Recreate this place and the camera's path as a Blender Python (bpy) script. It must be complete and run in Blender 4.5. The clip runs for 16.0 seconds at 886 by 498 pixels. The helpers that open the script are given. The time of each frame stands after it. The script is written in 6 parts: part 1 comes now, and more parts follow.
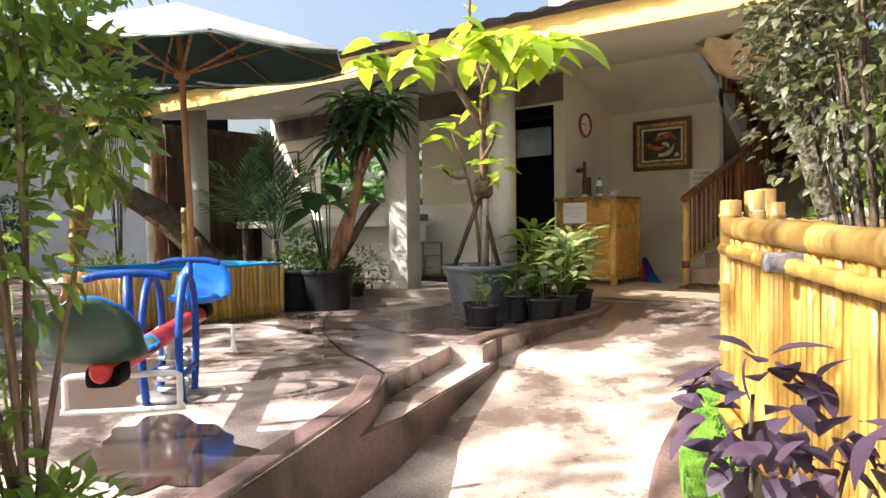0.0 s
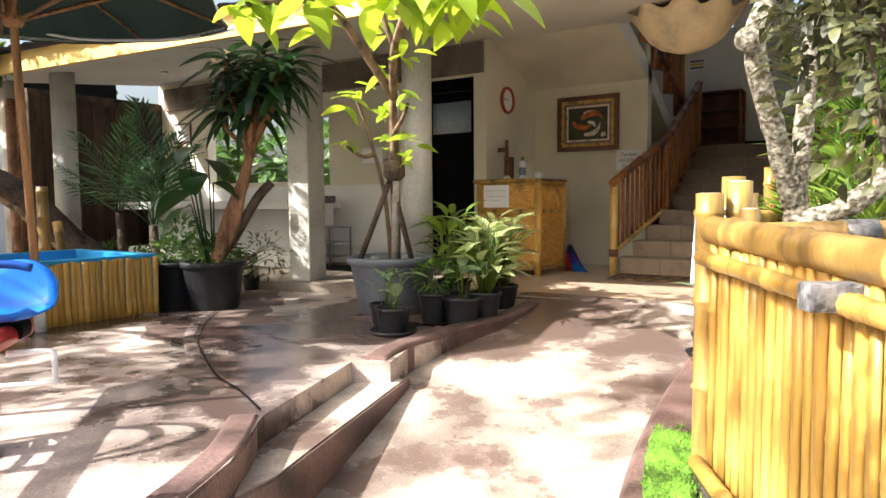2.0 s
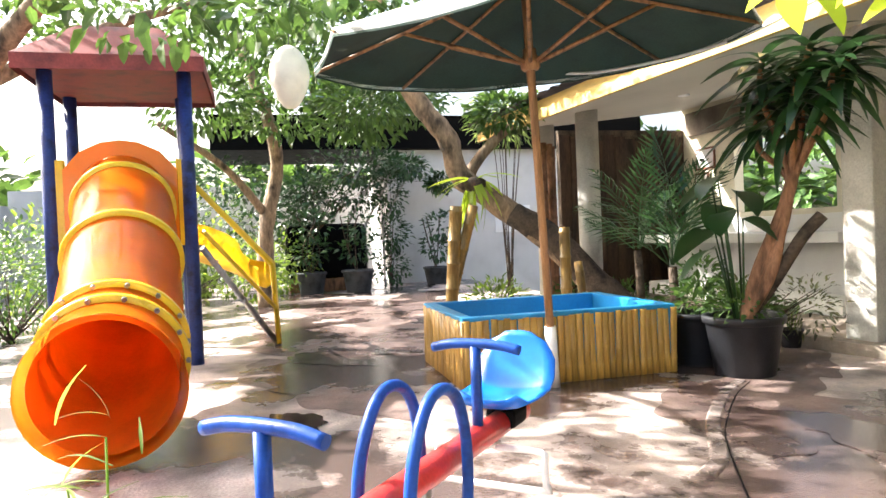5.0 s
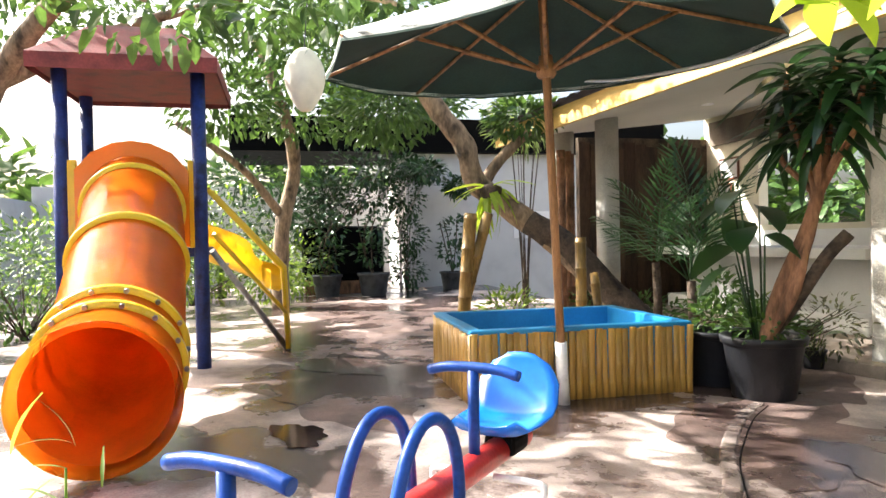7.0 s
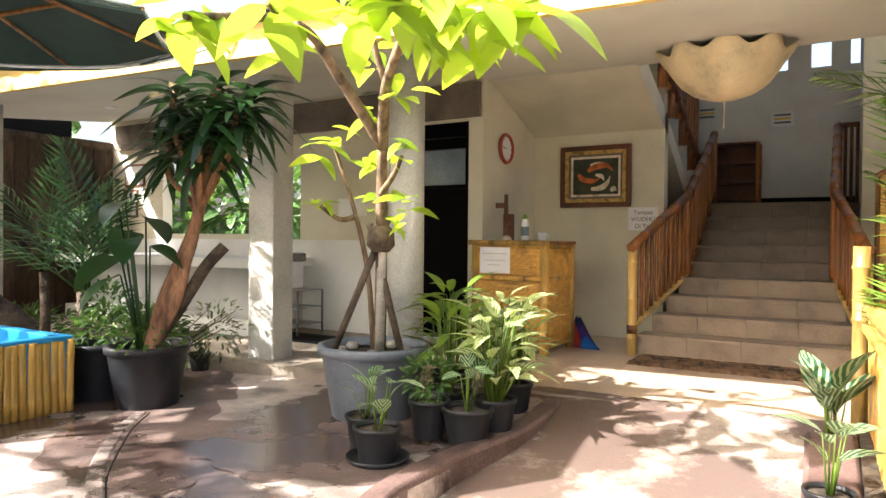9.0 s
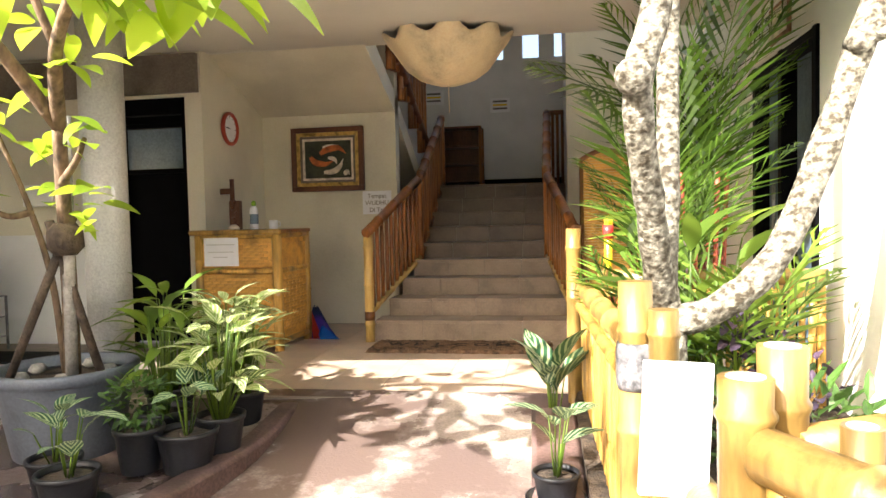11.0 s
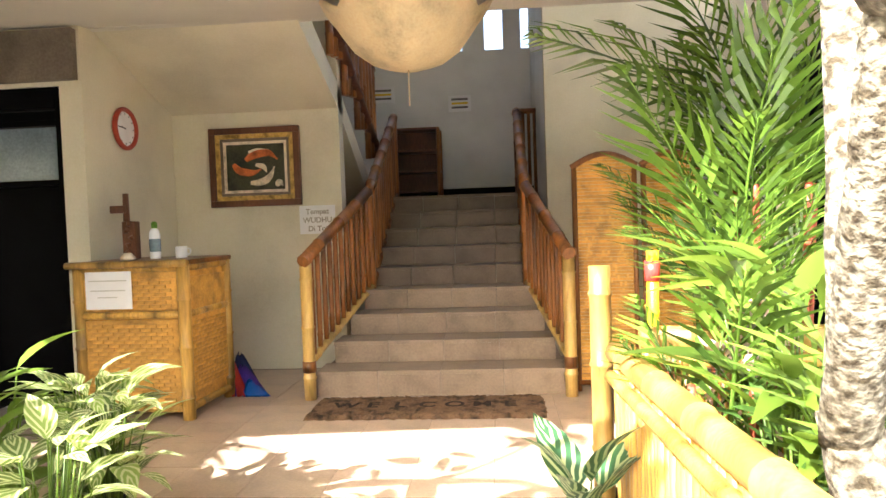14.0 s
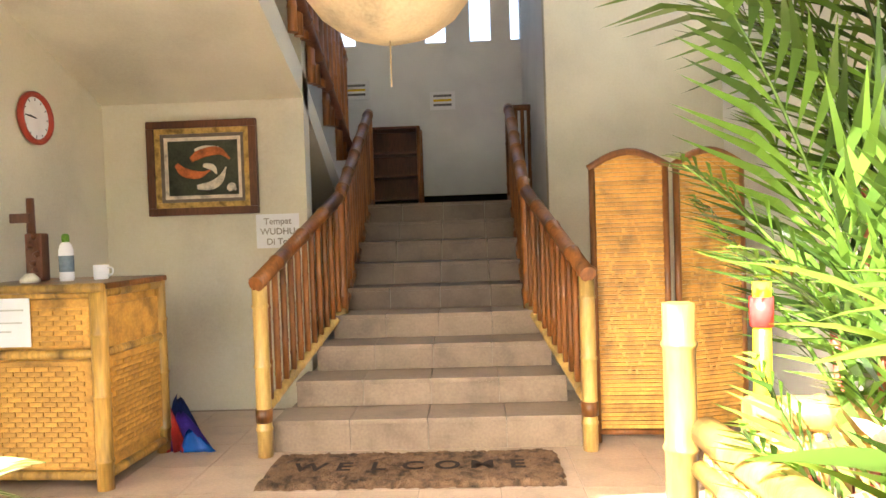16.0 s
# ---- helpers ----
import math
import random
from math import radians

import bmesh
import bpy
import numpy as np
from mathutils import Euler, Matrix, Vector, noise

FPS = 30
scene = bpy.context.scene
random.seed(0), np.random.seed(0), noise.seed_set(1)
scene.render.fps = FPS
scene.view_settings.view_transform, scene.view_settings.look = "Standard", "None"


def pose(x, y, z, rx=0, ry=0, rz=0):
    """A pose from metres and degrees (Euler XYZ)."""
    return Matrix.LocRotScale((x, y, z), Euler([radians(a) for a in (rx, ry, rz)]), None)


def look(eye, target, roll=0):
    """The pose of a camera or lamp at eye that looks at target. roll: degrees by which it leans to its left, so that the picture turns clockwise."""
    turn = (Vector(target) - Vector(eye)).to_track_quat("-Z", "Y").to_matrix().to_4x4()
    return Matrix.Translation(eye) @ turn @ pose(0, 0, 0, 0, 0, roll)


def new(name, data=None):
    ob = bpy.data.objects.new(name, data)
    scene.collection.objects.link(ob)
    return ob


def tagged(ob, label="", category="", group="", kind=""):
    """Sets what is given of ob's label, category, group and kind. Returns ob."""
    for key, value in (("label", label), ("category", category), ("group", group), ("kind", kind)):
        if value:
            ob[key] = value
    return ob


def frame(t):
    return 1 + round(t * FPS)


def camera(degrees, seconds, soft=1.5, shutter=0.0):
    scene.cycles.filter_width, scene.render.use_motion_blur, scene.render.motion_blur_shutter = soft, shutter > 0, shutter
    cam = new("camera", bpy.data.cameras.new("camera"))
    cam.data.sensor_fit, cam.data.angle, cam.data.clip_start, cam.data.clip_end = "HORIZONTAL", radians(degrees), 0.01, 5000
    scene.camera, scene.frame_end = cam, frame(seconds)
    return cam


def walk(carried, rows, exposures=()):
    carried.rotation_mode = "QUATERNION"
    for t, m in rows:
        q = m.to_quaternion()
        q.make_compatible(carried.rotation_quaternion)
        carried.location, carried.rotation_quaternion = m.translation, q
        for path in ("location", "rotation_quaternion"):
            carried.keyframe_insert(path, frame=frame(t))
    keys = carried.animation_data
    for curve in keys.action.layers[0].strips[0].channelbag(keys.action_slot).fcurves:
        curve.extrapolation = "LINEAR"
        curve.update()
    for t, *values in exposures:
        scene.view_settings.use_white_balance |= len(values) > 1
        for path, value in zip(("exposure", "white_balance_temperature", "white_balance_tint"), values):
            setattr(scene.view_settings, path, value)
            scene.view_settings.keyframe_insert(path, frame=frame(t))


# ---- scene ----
cam = camera(66.0, 16.0)
PATH = [
    (0, (2.025, -8.049, 0.755), (0.743, -6.516, 0.683), -0.9),
    (0.5, (1.855, -7.903, 0.75), (0.672, -6.293, 0.659), -2.6),
    (1, (1.771, -7.677, 0.764), (0.552, -6.095, 0.658), -3.1),
    (1.5, (1.704, -7.498, 0.804), (0.537, -5.878, 0.694), -0.1),
    (2, (1.566, -7.334, 0.822), (0.479, -5.661, 0.682), -0.5),
    (2.5, (1.379, -7.213, 0.844), (0.198, -5.606, 0.695), -2.5),
    (3, (1.231, -7.079, 0.855), (-0.239, -5.728, 0.737), -2.7),
    (3.1, (1.21, -7.059, 0.85), (-0.306, -5.758, 0.758), -2.5),
    (3.5, (1.155, -6.946, 0.894), (-0.476, -5.796, 0.763), -0.5),
    (4, (1.008, -6.841, 0.903), (-0.711, -5.827, 0.762), -0.9),
    (4.5, (0.866, -6.784, 0.948), (-0.983, -6.028, 0.864), -2.8),
    (4.7, (0.798, -6.759, 0.955), (-1.116, -6.181, 0.905), -3.2),
    (6.8, (0.657, -6.625, 1.024), (-1.298, -6.207, 1.005), -1.0),
    (7, (0.65, -6.621, 1.013), (-1.296, -6.159, 0.984), -1.1),
    (7.5, (0.659, -6.577, 0.994), (-1.186, -5.805, 0.992), -1.0),
    (8, (0.668, -6.525, 1.019), (-0.947, -5.345, 1.027), -0.1),
    (8.1, (0.692, -6.517, 1.015), (-0.868, -5.266, 1.006), 0.9),
    (8.3, (0.711, -6.501, 1.011), (-0.734, -5.118, 1.042), 0.1),
    (8.5, (0.739, -6.493, 1.019), (-0.595, -5.003, 1.051), 0.1),
    (9, (0.803, -6.454, 1.049), (-0.218, -4.735, 1.026), 0.5),
    (9.5, (0.814, -6.444, 1.077), (0.114, -4.57, 1.071), 1.0),
    (10, (0.839, -6.438, 1.071), (0.374, -4.492, 1.061), 1.1),
    (10.2, (0.853, -6.396, 1.071), (0.44, -4.44, 1.042), 0.7),
    (12.3, (0.557, -5.553, 1.209), (0.275, -3.575, 1.101), -2.1),
    (12.5, (0.586, -5.451, 1.205), (0.309, -3.473, 1.108), -2.0),
    (13, (0.589, -5.256, 1.225), (0.299, -3.279, 1.13), 0.1),
    (13.5, (0.528, -5.036, 1.231), (0.322, -3.047, 1.182), -0.6),
    (14, (0.459, -4.849, 1.238), (0.295, -2.857, 1.163), -2.0),
    (14.5, (0.432, -4.609, 1.24), (0.236, -2.62, 1.163), -1.4),
    (15, (0.41, -4.385, 1.246), (0.21, -2.396, 1.19), -0.1),
    (15.5, (0.318, -4.144, 1.272), (0.265, -2.145, 1.227), -1.3),
    (16, (0.292, -3.925, 1.262), (0.21, -1.927, 1.212), -1.9),
]
EXPOSURES = [(0.0, 1.5), (3.5, 2.0), (4.7, 2.3), (7.0, 1.95), (8.0, 2.45), (9.0, 2.3), (10.0, 2.2), (12.5, 2.15), (13.0, 2.5), (14.0, 2.85), (16.0, 3.35)]
walk(cam, [(t, look(eye, target, roll)) for t, eye, target, roll in PATH], EXPOSURES)

# ---- light ----
SUN_FROM = Vector((-0.48, -0.68, 0.65)).normalized()
world = bpy.data.worlds.new("world")
scene.world = world
world.use_nodes = True
wn = world.node_tree.nodes
sky = wn.new("ShaderNodeTexSky")
sky.sky_type, sky.sun_disc = "NISHITA", False
sky.sun_elevation = math.asin(SUN_FROM.z)
sky.sun_rotation = math.atan2(SUN_FROM.x, SUN_FROM.y)
sky.dust_density = 8.0
world.node_tree.links.new(sky.outputs[0], wn["Background"].inputs[0])
wn["Background"].inputs[1].default_value = 0.135
sun = new("sun", bpy.data.lights.new("sun", "SUN"))
sun.data.energy, sun.data.angle, sun.data.color = 5.0, radians(0.6), (1.0, 0.96, 0.91)
sun.matrix_world = look((0, 0, 0), -SUN_FROM)


# ---- materials ----
def mat(name, base, rough=0.6, vary=0.15, scale=6.0, bump=0.15, metal=0.0, spec=0.4, stretch=(1, 1, 1), dark=None, piece=0.0, fine=60.0, coat=0.0):
    """A procedural surface: two scales of noise in colour and roughness, fine relief, and a shift from piece to piece."""
    m = bpy.data.materials.new(name)
    m.use_nodes = True
    nt = m.node_tree
    N, L = nt.nodes, nt.links
    b = N["Principled BSDF"]
    tc = N.new("ShaderNodeTexCoord")
    mp = N.new("ShaderNodeMapping")
    mp.inputs["Scale"].default_value = stretch
    L.new(tc.outputs["Object"], mp.inputs[0])
    big, small = N.new("ShaderNodeTexNoise"), N.new("ShaderNodeTexNoise")
    big.inputs["Scale"].default_value, big.inputs["Detail"].default_value = scale, 5
    small.inputs["Scale"].default_value, small.inputs["Detail"].default_value = fine, 3
    L.new(mp.outputs[0], big.inputs[0]), L.new(mp.outputs[0], small.inputs[0])
    ramp = N.new("ShaderNodeValToRGB")
    d = dark or [c * (1 - 2.2 * vary) for c in base]
    l = [min(1, c * (1 + vary)) for c in base]
    ramp.color_ramp.elements[0].color, ramp.color_ramp.elements[1].color = (*d, 1), (*l, 1)
    ramp.color_ramp.elements[0].position, ramp.color_ramp.elements[1].position = 0.32, 0.62
    mid = ramp.color_ramp.elements.new(0.48)
    mid.color = (*base, 1)
    L.new(big.outputs[0], ramp.inputs[0])
    mix = N.new("ShaderNodeMix")
    mix.data_type, mix.blend_type = "RGBA", "OVERLAY"
    mix.inputs[0].default_value = min(1.0, vary * 2.0)
    L.new(ramp.outputs[0], mix.inputs[6]), L.new(small.outputs[0], mix.inputs[7])
    col = mix.outputs[2]
    if piece:
        oi, hs = N.new("ShaderNodeObjectInfo"), N.new("ShaderNodeHueSaturation")
        mr = N.new("ShaderNodeMapRange")
        mr.inputs[3].default_value, mr.inputs[4].default_value = 1 - piece, 1 + piece
        L.new(oi.outputs["Random"], mr.inputs[0]), L.new(mr.outputs[0], hs.inputs["Value"]), L.new(col, hs.inputs["Color"])
        col = hs.outputs[0]
    L.new(col, b.inputs["Base Color"])
    rr = N.new("ShaderNodeMapRange")
    rr.inputs[3].default_value, rr.inputs[4].default_value = max(0.02, rough - 0.12), min(1, rough + 0.12)
    L.new(big.outputs[0], rr.inputs[0]), L.new(rr.outputs[0], b.inputs["Roughness"])
    b.inputs["Metallic"].default_value, b.inputs["Specular IOR Level"].default_value = metal, spec
    b.inputs["Coat Weight"].default_value = coat
    if bump:
        bp = N.new("ShaderNodeBump")
        bp.inputs["Strength"].default_value, bp.inputs["Distance"].default_value = bump, 0.02
        L.new(small.outputs[0], bp.inputs["Height"]), L.new(bp.outputs[0], b.inputs["Normal"])
    return m


def leafy(name, base, vary=0.35, rough=0.45, glow=0.35, stripe=None):
    """Leaves: colour shifts from leaf to leaf, gloss, and light passing through."""
    m = bpy.data.materials.new(name)
    m.use_nodes = True
    nt = m.node_tree
    N, L = nt.nodes, nt.links
    b, out = N["Principled BSDF"], N["Material Output"]
    geo, oi = N.new("ShaderNodeNewGeometry"), N.new("ShaderNodeObjectInfo")
    add = N.new("ShaderNodeMath")
    L.new(geo.outputs["Random Per Island"], add.inputs[0]), L.new(oi.outputs["Random"], add.inputs[1])
    fr = N.new("ShaderNodeMath")
    fr.operation = "FRACT"
    L.new(add.outputs[0], fr.inputs[0])
    ramp = N.new("ShaderNodeValToRGB")
    ramp.color_ramp.elements[0].color = (*[c * (1 - vary) for c in base], 1)
    ramp.color_ramp.elements[1].color = (min(1, base[0] * (1 + vary * 1.3)), min(1, base[1] * (1 + vary)), base[2] * (1 + vary * 0.4), 1)
    L.new(fr.outputs[0], ramp.inputs[0])
    col = ramp.outputs[0]
    if stripe:
        tc, wv = N.new("ShaderNodeTexCoord"), N.new("ShaderNodeTexWave")
        wv.wave_type, wv.bands_direction = "BANDS", "DIAGONAL"
        wv.inputs["Scale"].default_value, wv.inputs["Distortion"].default_value = 2.6, 0.8
        mx = N.new("ShaderNodeMix")
        mx.data_type = "RGBA"
        st = N.new("ShaderNodeValToRGB")
        st.color_ramp.elements[0].position, st.color_ramp.elements[1].position = 0.55, 0.75
        L.new(tc.outputs["UV"], wv.inputs[0]), L.new(wv.outputs[0], st.inputs[0]), L.new(st.outputs[0], mx.inputs[0])
        L.new(col, mx.inputs[6])
        mx.inputs[7].default_value = (*stripe, 1)
        col = mx.outputs[2]
    L.new(col, b.inputs["Base Color"])
    b.inputs["Roughness"].default_value = rough
    tr, mixs = N.new("ShaderNodeBsdfTranslucent"), N.new("ShaderNodeMixShader")
    br = N.new("ShaderNodeHueSaturation")
    br.inputs["Value"].default_value = 1.7
    br.inputs["Hue"].default_value = 0.48
    L.new(col, br.inputs["Color"]), L.new(br.outputs[0], tr.inputs[0])
    mixs.inputs[0].default_value = glow
    L.new(b.outputs[0], mixs.inputs[1]), L.new(tr.outputs[0], mixs.inputs[2]), L.new(mixs.outputs[0], out.inputs[0])
    return m


def wet_concrete(name, base, wet, amount):
    """Painted concrete with damp, glossy patches."""
    m = mat(name, base, 0.7, 0.28, 2.2, 0.4, fine=70)
    nt = m.node_tree
    N, L = nt.nodes, nt.links
    b = N["Principled BSDF"]
    tc, n1 = N.new("ShaderNodeTexCoord"), N.new("ShaderNodeTexNoise")
    n1.inputs["Scale"].default_value, n1.inputs["Detail"].default_value, n1.inputs["Roughness"].default_value = 0.9, 7, 0.62
    L.new(tc.outputs["Object"], n1.inputs[0])
    cr = N.new("ShaderNodeValToRGB")
    cr.color_ramp.elements[0].position, cr.color_ramp.elements[1].position = amount - 0.03, amount + 0.10
    L.new(n1.outputs[0], cr.inputs[0])
    old = b.inputs["Base Color"].links[0].from_socket
    mx = N.new("ShaderNodeMix")
    mx.data_type = "RGBA"
    mx.inputs[6].default_value = (*wet, 1)
    L.new(cr.outputs[0], mx.inputs[0]), L.new(old, mx.inputs[7]), L.new(mx.outputs[2], b.inputs["Base Color"])
    mr = N.new("ShaderNodeMapRange")
    mr.inputs[3].default_value, mr.inputs[4].default_value = 0.13, 0.62
    L.new(cr.outputs[0], mr.inputs[0]), L.new(mr.outputs[0], b.inputs["Roughness"])
    bp = [n for n in N if n.type == "BUMP"][0]
    ms = N.new("ShaderNodeMapRange")
    ms.inputs[3].default_value, ms.inputs[4].default_value = 0.12, 0.3
    L.new(cr.outputs[0], ms.inputs[0]), L.new(ms.outputs[0], bp.inputs["Strength"])
    return m


M_YARD = wet_concrete("yard_concrete", (0.50, 0.42, 0.375), (0.075, 0.052, 0.046), 0.50)
M_RAMP = wet_concrete("ramp_concrete", (0.42, 0.355, 0.305), (0.12, 0.085, 0.072), 0.475)
M_DAMP = wet_concrete("damp_concrete", (0.17, 0.12, 0.104), (0.07, 0.046, 0.04), 0.5)
M_KERB = mat("kerb_concrete", (0.12, 0.076, 0.068), 0.55, 0.35, 2.5, 0.12)
M_WATER = mat("puddle_water", (0.05, 0.034, 0.028), 0.04, 0.2, 3.0, 0.01)
M_EARTH = mat("earth", (0.10, 0.075, 0.05), 0.9, 0.35, 2.0, 0.6)
M_WALL = mat("wall_paint", (0.67, 0.63, 0.50), 0.75, 0.07, 1.2, 0.06)
M_WALLW = mat("white_paint", (0.80, 0.80, 0.78), 0.7, 0.05, 1.5, 0.05)
M_WALLS = mat("stair_paint", (0.76, 0.77, 0.78), 0.7, 0.05, 1.5, 0.05)
M_WALLG = mat("grey_paint", (0.55, 0.55, 0.54), 0.7, 0.06, 1.5, 0.05)
M_CEIL = mat("ceiling_paint", (0.62, 0.60, 0.54), 0.8, 0.04, 0.9, 0.04)
M_COL = mat("column_concrete", (0.46, 0.45, 0.41), 0.8, 0.14, 2.5, 0.3)
M_BEAM = mat("beam_paint", (0.16, 0.13, 0.10), 0.8, 0.2, 2.5, 0.2)
M_FASCIA = mat("yellow_fascia", (0.66, 0.45, 0.14), 0.6, 0.15, 2.5, 0.1, stretch=(0.4, 3, 3))
M_TILE = mat("floor_tile", (0.45, 0.34, 0.25), 0.33, 0.1, 5.0, 0.06, piece=0.06)
M_GROUT = mat("grout", (0.30, 0.25, 0.2), 0.8, 0.1)
# step tile with the dimmer light of the upper flight put into its colour
M_STEP_SHADED = mat("shaded_step_tile", (0.14, 0.097, 0.065), 0.4, 0.14, 5.0, 0.08, piece=0.06)
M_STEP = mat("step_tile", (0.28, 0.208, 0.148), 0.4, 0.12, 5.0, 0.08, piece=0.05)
M_ROOF = mat("roof_tile", (0.13, 0.11, 0.10), 0.8, 0.3, 4.0, 0.4)
M_BAMBOO = mat("bamboo", (0.42, 0.245, 0.055), 0.40, 0.3, 9.0, 0.2, stretch=(1, 1, 0.12), piece=0.24, coat=0.15)
M_BAMBOOP = mat("pale_bamboo", (0.27, 0.165, 0.045), 0.40, 0.28, 7.0, 0.12, stretch=(1, 1, 0.2), piece=0.12, coat=0.1)
M_BAMBOOD = mat("brown_bamboo", (0.23, 0.085, 0.02), 0.35, 0.3, 8.0, 0.12, stretch=(1, 1, 0.15), piece=0.25, coat=0.2)
M_RATTAN = mat("woven_rattan", (0.56, 0.30, 0.065), 0.5, 0.2, 8.0, 0.2, piece=0.16)
M_RATTANP = mat("pale_rattan", (0.66, 0.40, 0.12), 0.5, 0.15, 8.0, 0.15)
M_NEWEL = mat("newel_bamboo", (0.50, 0.33, 0.10), 0.35, 0.2, 7.0, 0.1, stretch=(1, 1, 0.2), coat=0.2)
M_PLANK = mat("weathered_plank", (0.055, 0.032, 0.02), 0.8, 0.35, 6.0, 0.3, stretch=(1, 1, 0.2), piece=0.3)
M_DARKWOOD = mat("dark_wood", (0.12, 0.045, 0.022), 0.4, 0.3, 5.0, 0.15, stretch=(1, 1, 0.2))
M_POLE = mat("umbrella_wood", (0.32, 0.17, 0.075), 0.5, 0.25, 6.0, 0.2, stretch=(4, 4, 0.4))
M_BARK = mat("bark", (0.24, 0.17, 0.11), 0.9, 0.35, 7.0, 0.8, stretch=(1, 1, 0.4), fine=35)
M_BARKD = mat("dark_bark", (0.07, 0.05, 0.035), 0.9, 0.35, 7.0, 0.8, fine=35)
M_BARKY = mat("young_bark", (0.15, 0.10, 0.06), 0.85, 0.35, 14.0, 0.5, stretch=(1, 1, 0.4), fine=45)
M_BARKW = mat("mottled_bark", (0.23, 0.215, 0.17), 0.9, 0.35, 34.0, 0.6, dark=(0.045, 0.035, 0.02), stretch=(1, 1, 1.2), fine=60)
for node in M_BARKW.node_tree.nodes:
    if node.type == "VALTORGB":
        node.color_ramp.elements[0].position, node.color_ramp.elements[1].position = 0.38, 0.60
M_BROWNST = mat("brown_stem", (0.26, 0.13, 0.07), 0.8, 0.3, 9.0, 0.5, stretch=(1, 1, 0.3))
M_POT = mat("black_plastic", (0.013, 0.014, 0.017), 0.45, 0.2, 5.0, 0.1)
M_POTG = mat("grey_plastic", (0.13, 0.145, 0.17), 0.5, 0.15, 4.0, 0.1)
M_POTD = mat("dull_plastic", (0.05, 0.053, 0.057), 0.6, 0.3, 6.0, 0.15)
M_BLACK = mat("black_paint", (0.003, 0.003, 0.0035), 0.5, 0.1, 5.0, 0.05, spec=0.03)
M_BLUE = mat("blue_paint", (0.007, 0.05, 0.25), 0.38, 0.18, 8.0, 0.08, spec=0.25)
M_BLUEP = mat("blue_plastic", (0.008, 0.14, 0.58), 0.22, 0.06, 3.0, 0.03, coat=0.3)
M_KITE = mat("violet_cloth", (0.06, 0.03, 0.32), 0.5, 0.2, 6.0, 0.1)
M_NAVY = mat("navy_paint", (0.012, 0.03, 0.14), 0.5, 0.3, 9.0, 0.2)
M_RED = mat("red_paint", (0.50, 0.035, 0.03), 0.35, 0.15, 8.0, 0.08, coat=0.2)
M_REDROOF = mat("maroon_plastic", (0.20, 0.04, 0.035), 0.6, 0.2, 5.0, 0.15)
M_ORANGE = mat("orange_plastic", (0.82, 0.25, 0.015), 0.2, 0.08, 2.5, 0.03, coat=0.3)
def let_light_through(m, share, colour):
    """Thin plastic: part of the light passes and scatters."""
    nt = m.node_tree
    b, out = nt.nodes["Principled BSDF"], nt.nodes["Material Output"]
    tr, mx = nt.nodes.new("ShaderNodeBsdfTranslucent"), nt.nodes.new("ShaderNodeMixShader")
    tr.inputs[0].default_value = (*colour, 1)
    mx.inputs[0].default_value = share
    nt.links.new(b.outputs[0], mx.inputs[1]), nt.links.new(tr.outputs[0], mx.inputs[2])
    nt.links.new(mx.outputs[0], out.inputs[0])


M_ORANGED = mat("deep_orange_plastic", (0.72, 0.19, 0.015), 0.35, 0.15, 2.5, 0.03)
let_light_through(M_ORANGE, 0.3, (0.9, 0.3, 0.02))
let_light_through(M_ORANGED, 0.25, (0.9, 0.36, 0.03))
M_YELLOW = mat("yellow_plastic", (0.78, 0.52, 0.02), 0.3, 0.08, 3.0, 0.03, coat=0.2)
M_WHITEM = mat("white_metal_paint", (0.75, 0.75, 0.74), 0.4, 0.12, 9.0, 0.1)
M_STEEL = mat("spring_steel", (0.34, 0.34, 0.34), 0.4, 0.2, 9.0, 0.1, metal=0.8)
M_POOL = mat("pool_paint", (0.018, 0.21, 0.44), 0.35, 0.08, 2.5, 0.05)
M_CANOPY = mat("canopy_cloth", (0.72, 0.74, 0.70), 0.85, 0.08, 3.0, 0.1)
M_CANOPYG = mat("green_lining", (0.028, 0.055, 0.042), 0.85, 0.15, 3.0, 0.1)
M_LAMP = mat("cream_shell", (0.70, 0.57, 0.36), 0.55, 0.14, 5.0, 0.1)
M_PAPER = mat("white_paper", (0.82, 0.83, 0.86), 0.7, 0.03, 6.0, 0.02)
M_LANTERN = mat("lantern_paper", (0.78, 0.76, 0.66), 0.8, 0.05, 6.0, 0.1)
M_INK = mat("ink", (0.06, 0.06, 0.09), 0.8, 0.05)
M_GOLD = mat("gilt", (0.50, 0.32, 0.09), 0.4, 0.25, 20.0, 0.35, metal=0.35)
M_CANVAS = mat("dark_canvas", (0.045, 0.05, 0.03), 0.6, 0.3, 6.0, 0.1)
M_KOI = mat("koi_red", (0.55, 0.14, 0.04), 0.6, 0.25, 12.0, 0.1)
M_KOIW = mat("koi_white", (0.70, 0.62, 0.50), 0.6, 0.2, 12.0, 0.1)
M_CLOCK = mat("clock_red", (0.36, 0.045, 0.025), 0.35, 0.1)
M_MAT = mat("coir", (0.17, 0.10, 0.055), 0.95, 0.35, 14.0, 1.0, fine=140)
M_MATD = mat("coir_dark", (0.035, 0.02, 0.014), 0.95, 0.2, 14.0, 0.8, fine=140)
M_SOIL = mat("soil", (0.055, 0.04, 0.028), 0.95, 0.4, 12.0, 0.8)
M_MOSS = mat("moss", (0.13, 0.28, 0.03), 0.95, 0.35, 10.0, 1.0, fine=110)
M_STONE = mat("grey_stone", (0.33, 0.31, 0.28), 0.85, 0.2, 8.0, 0.4)
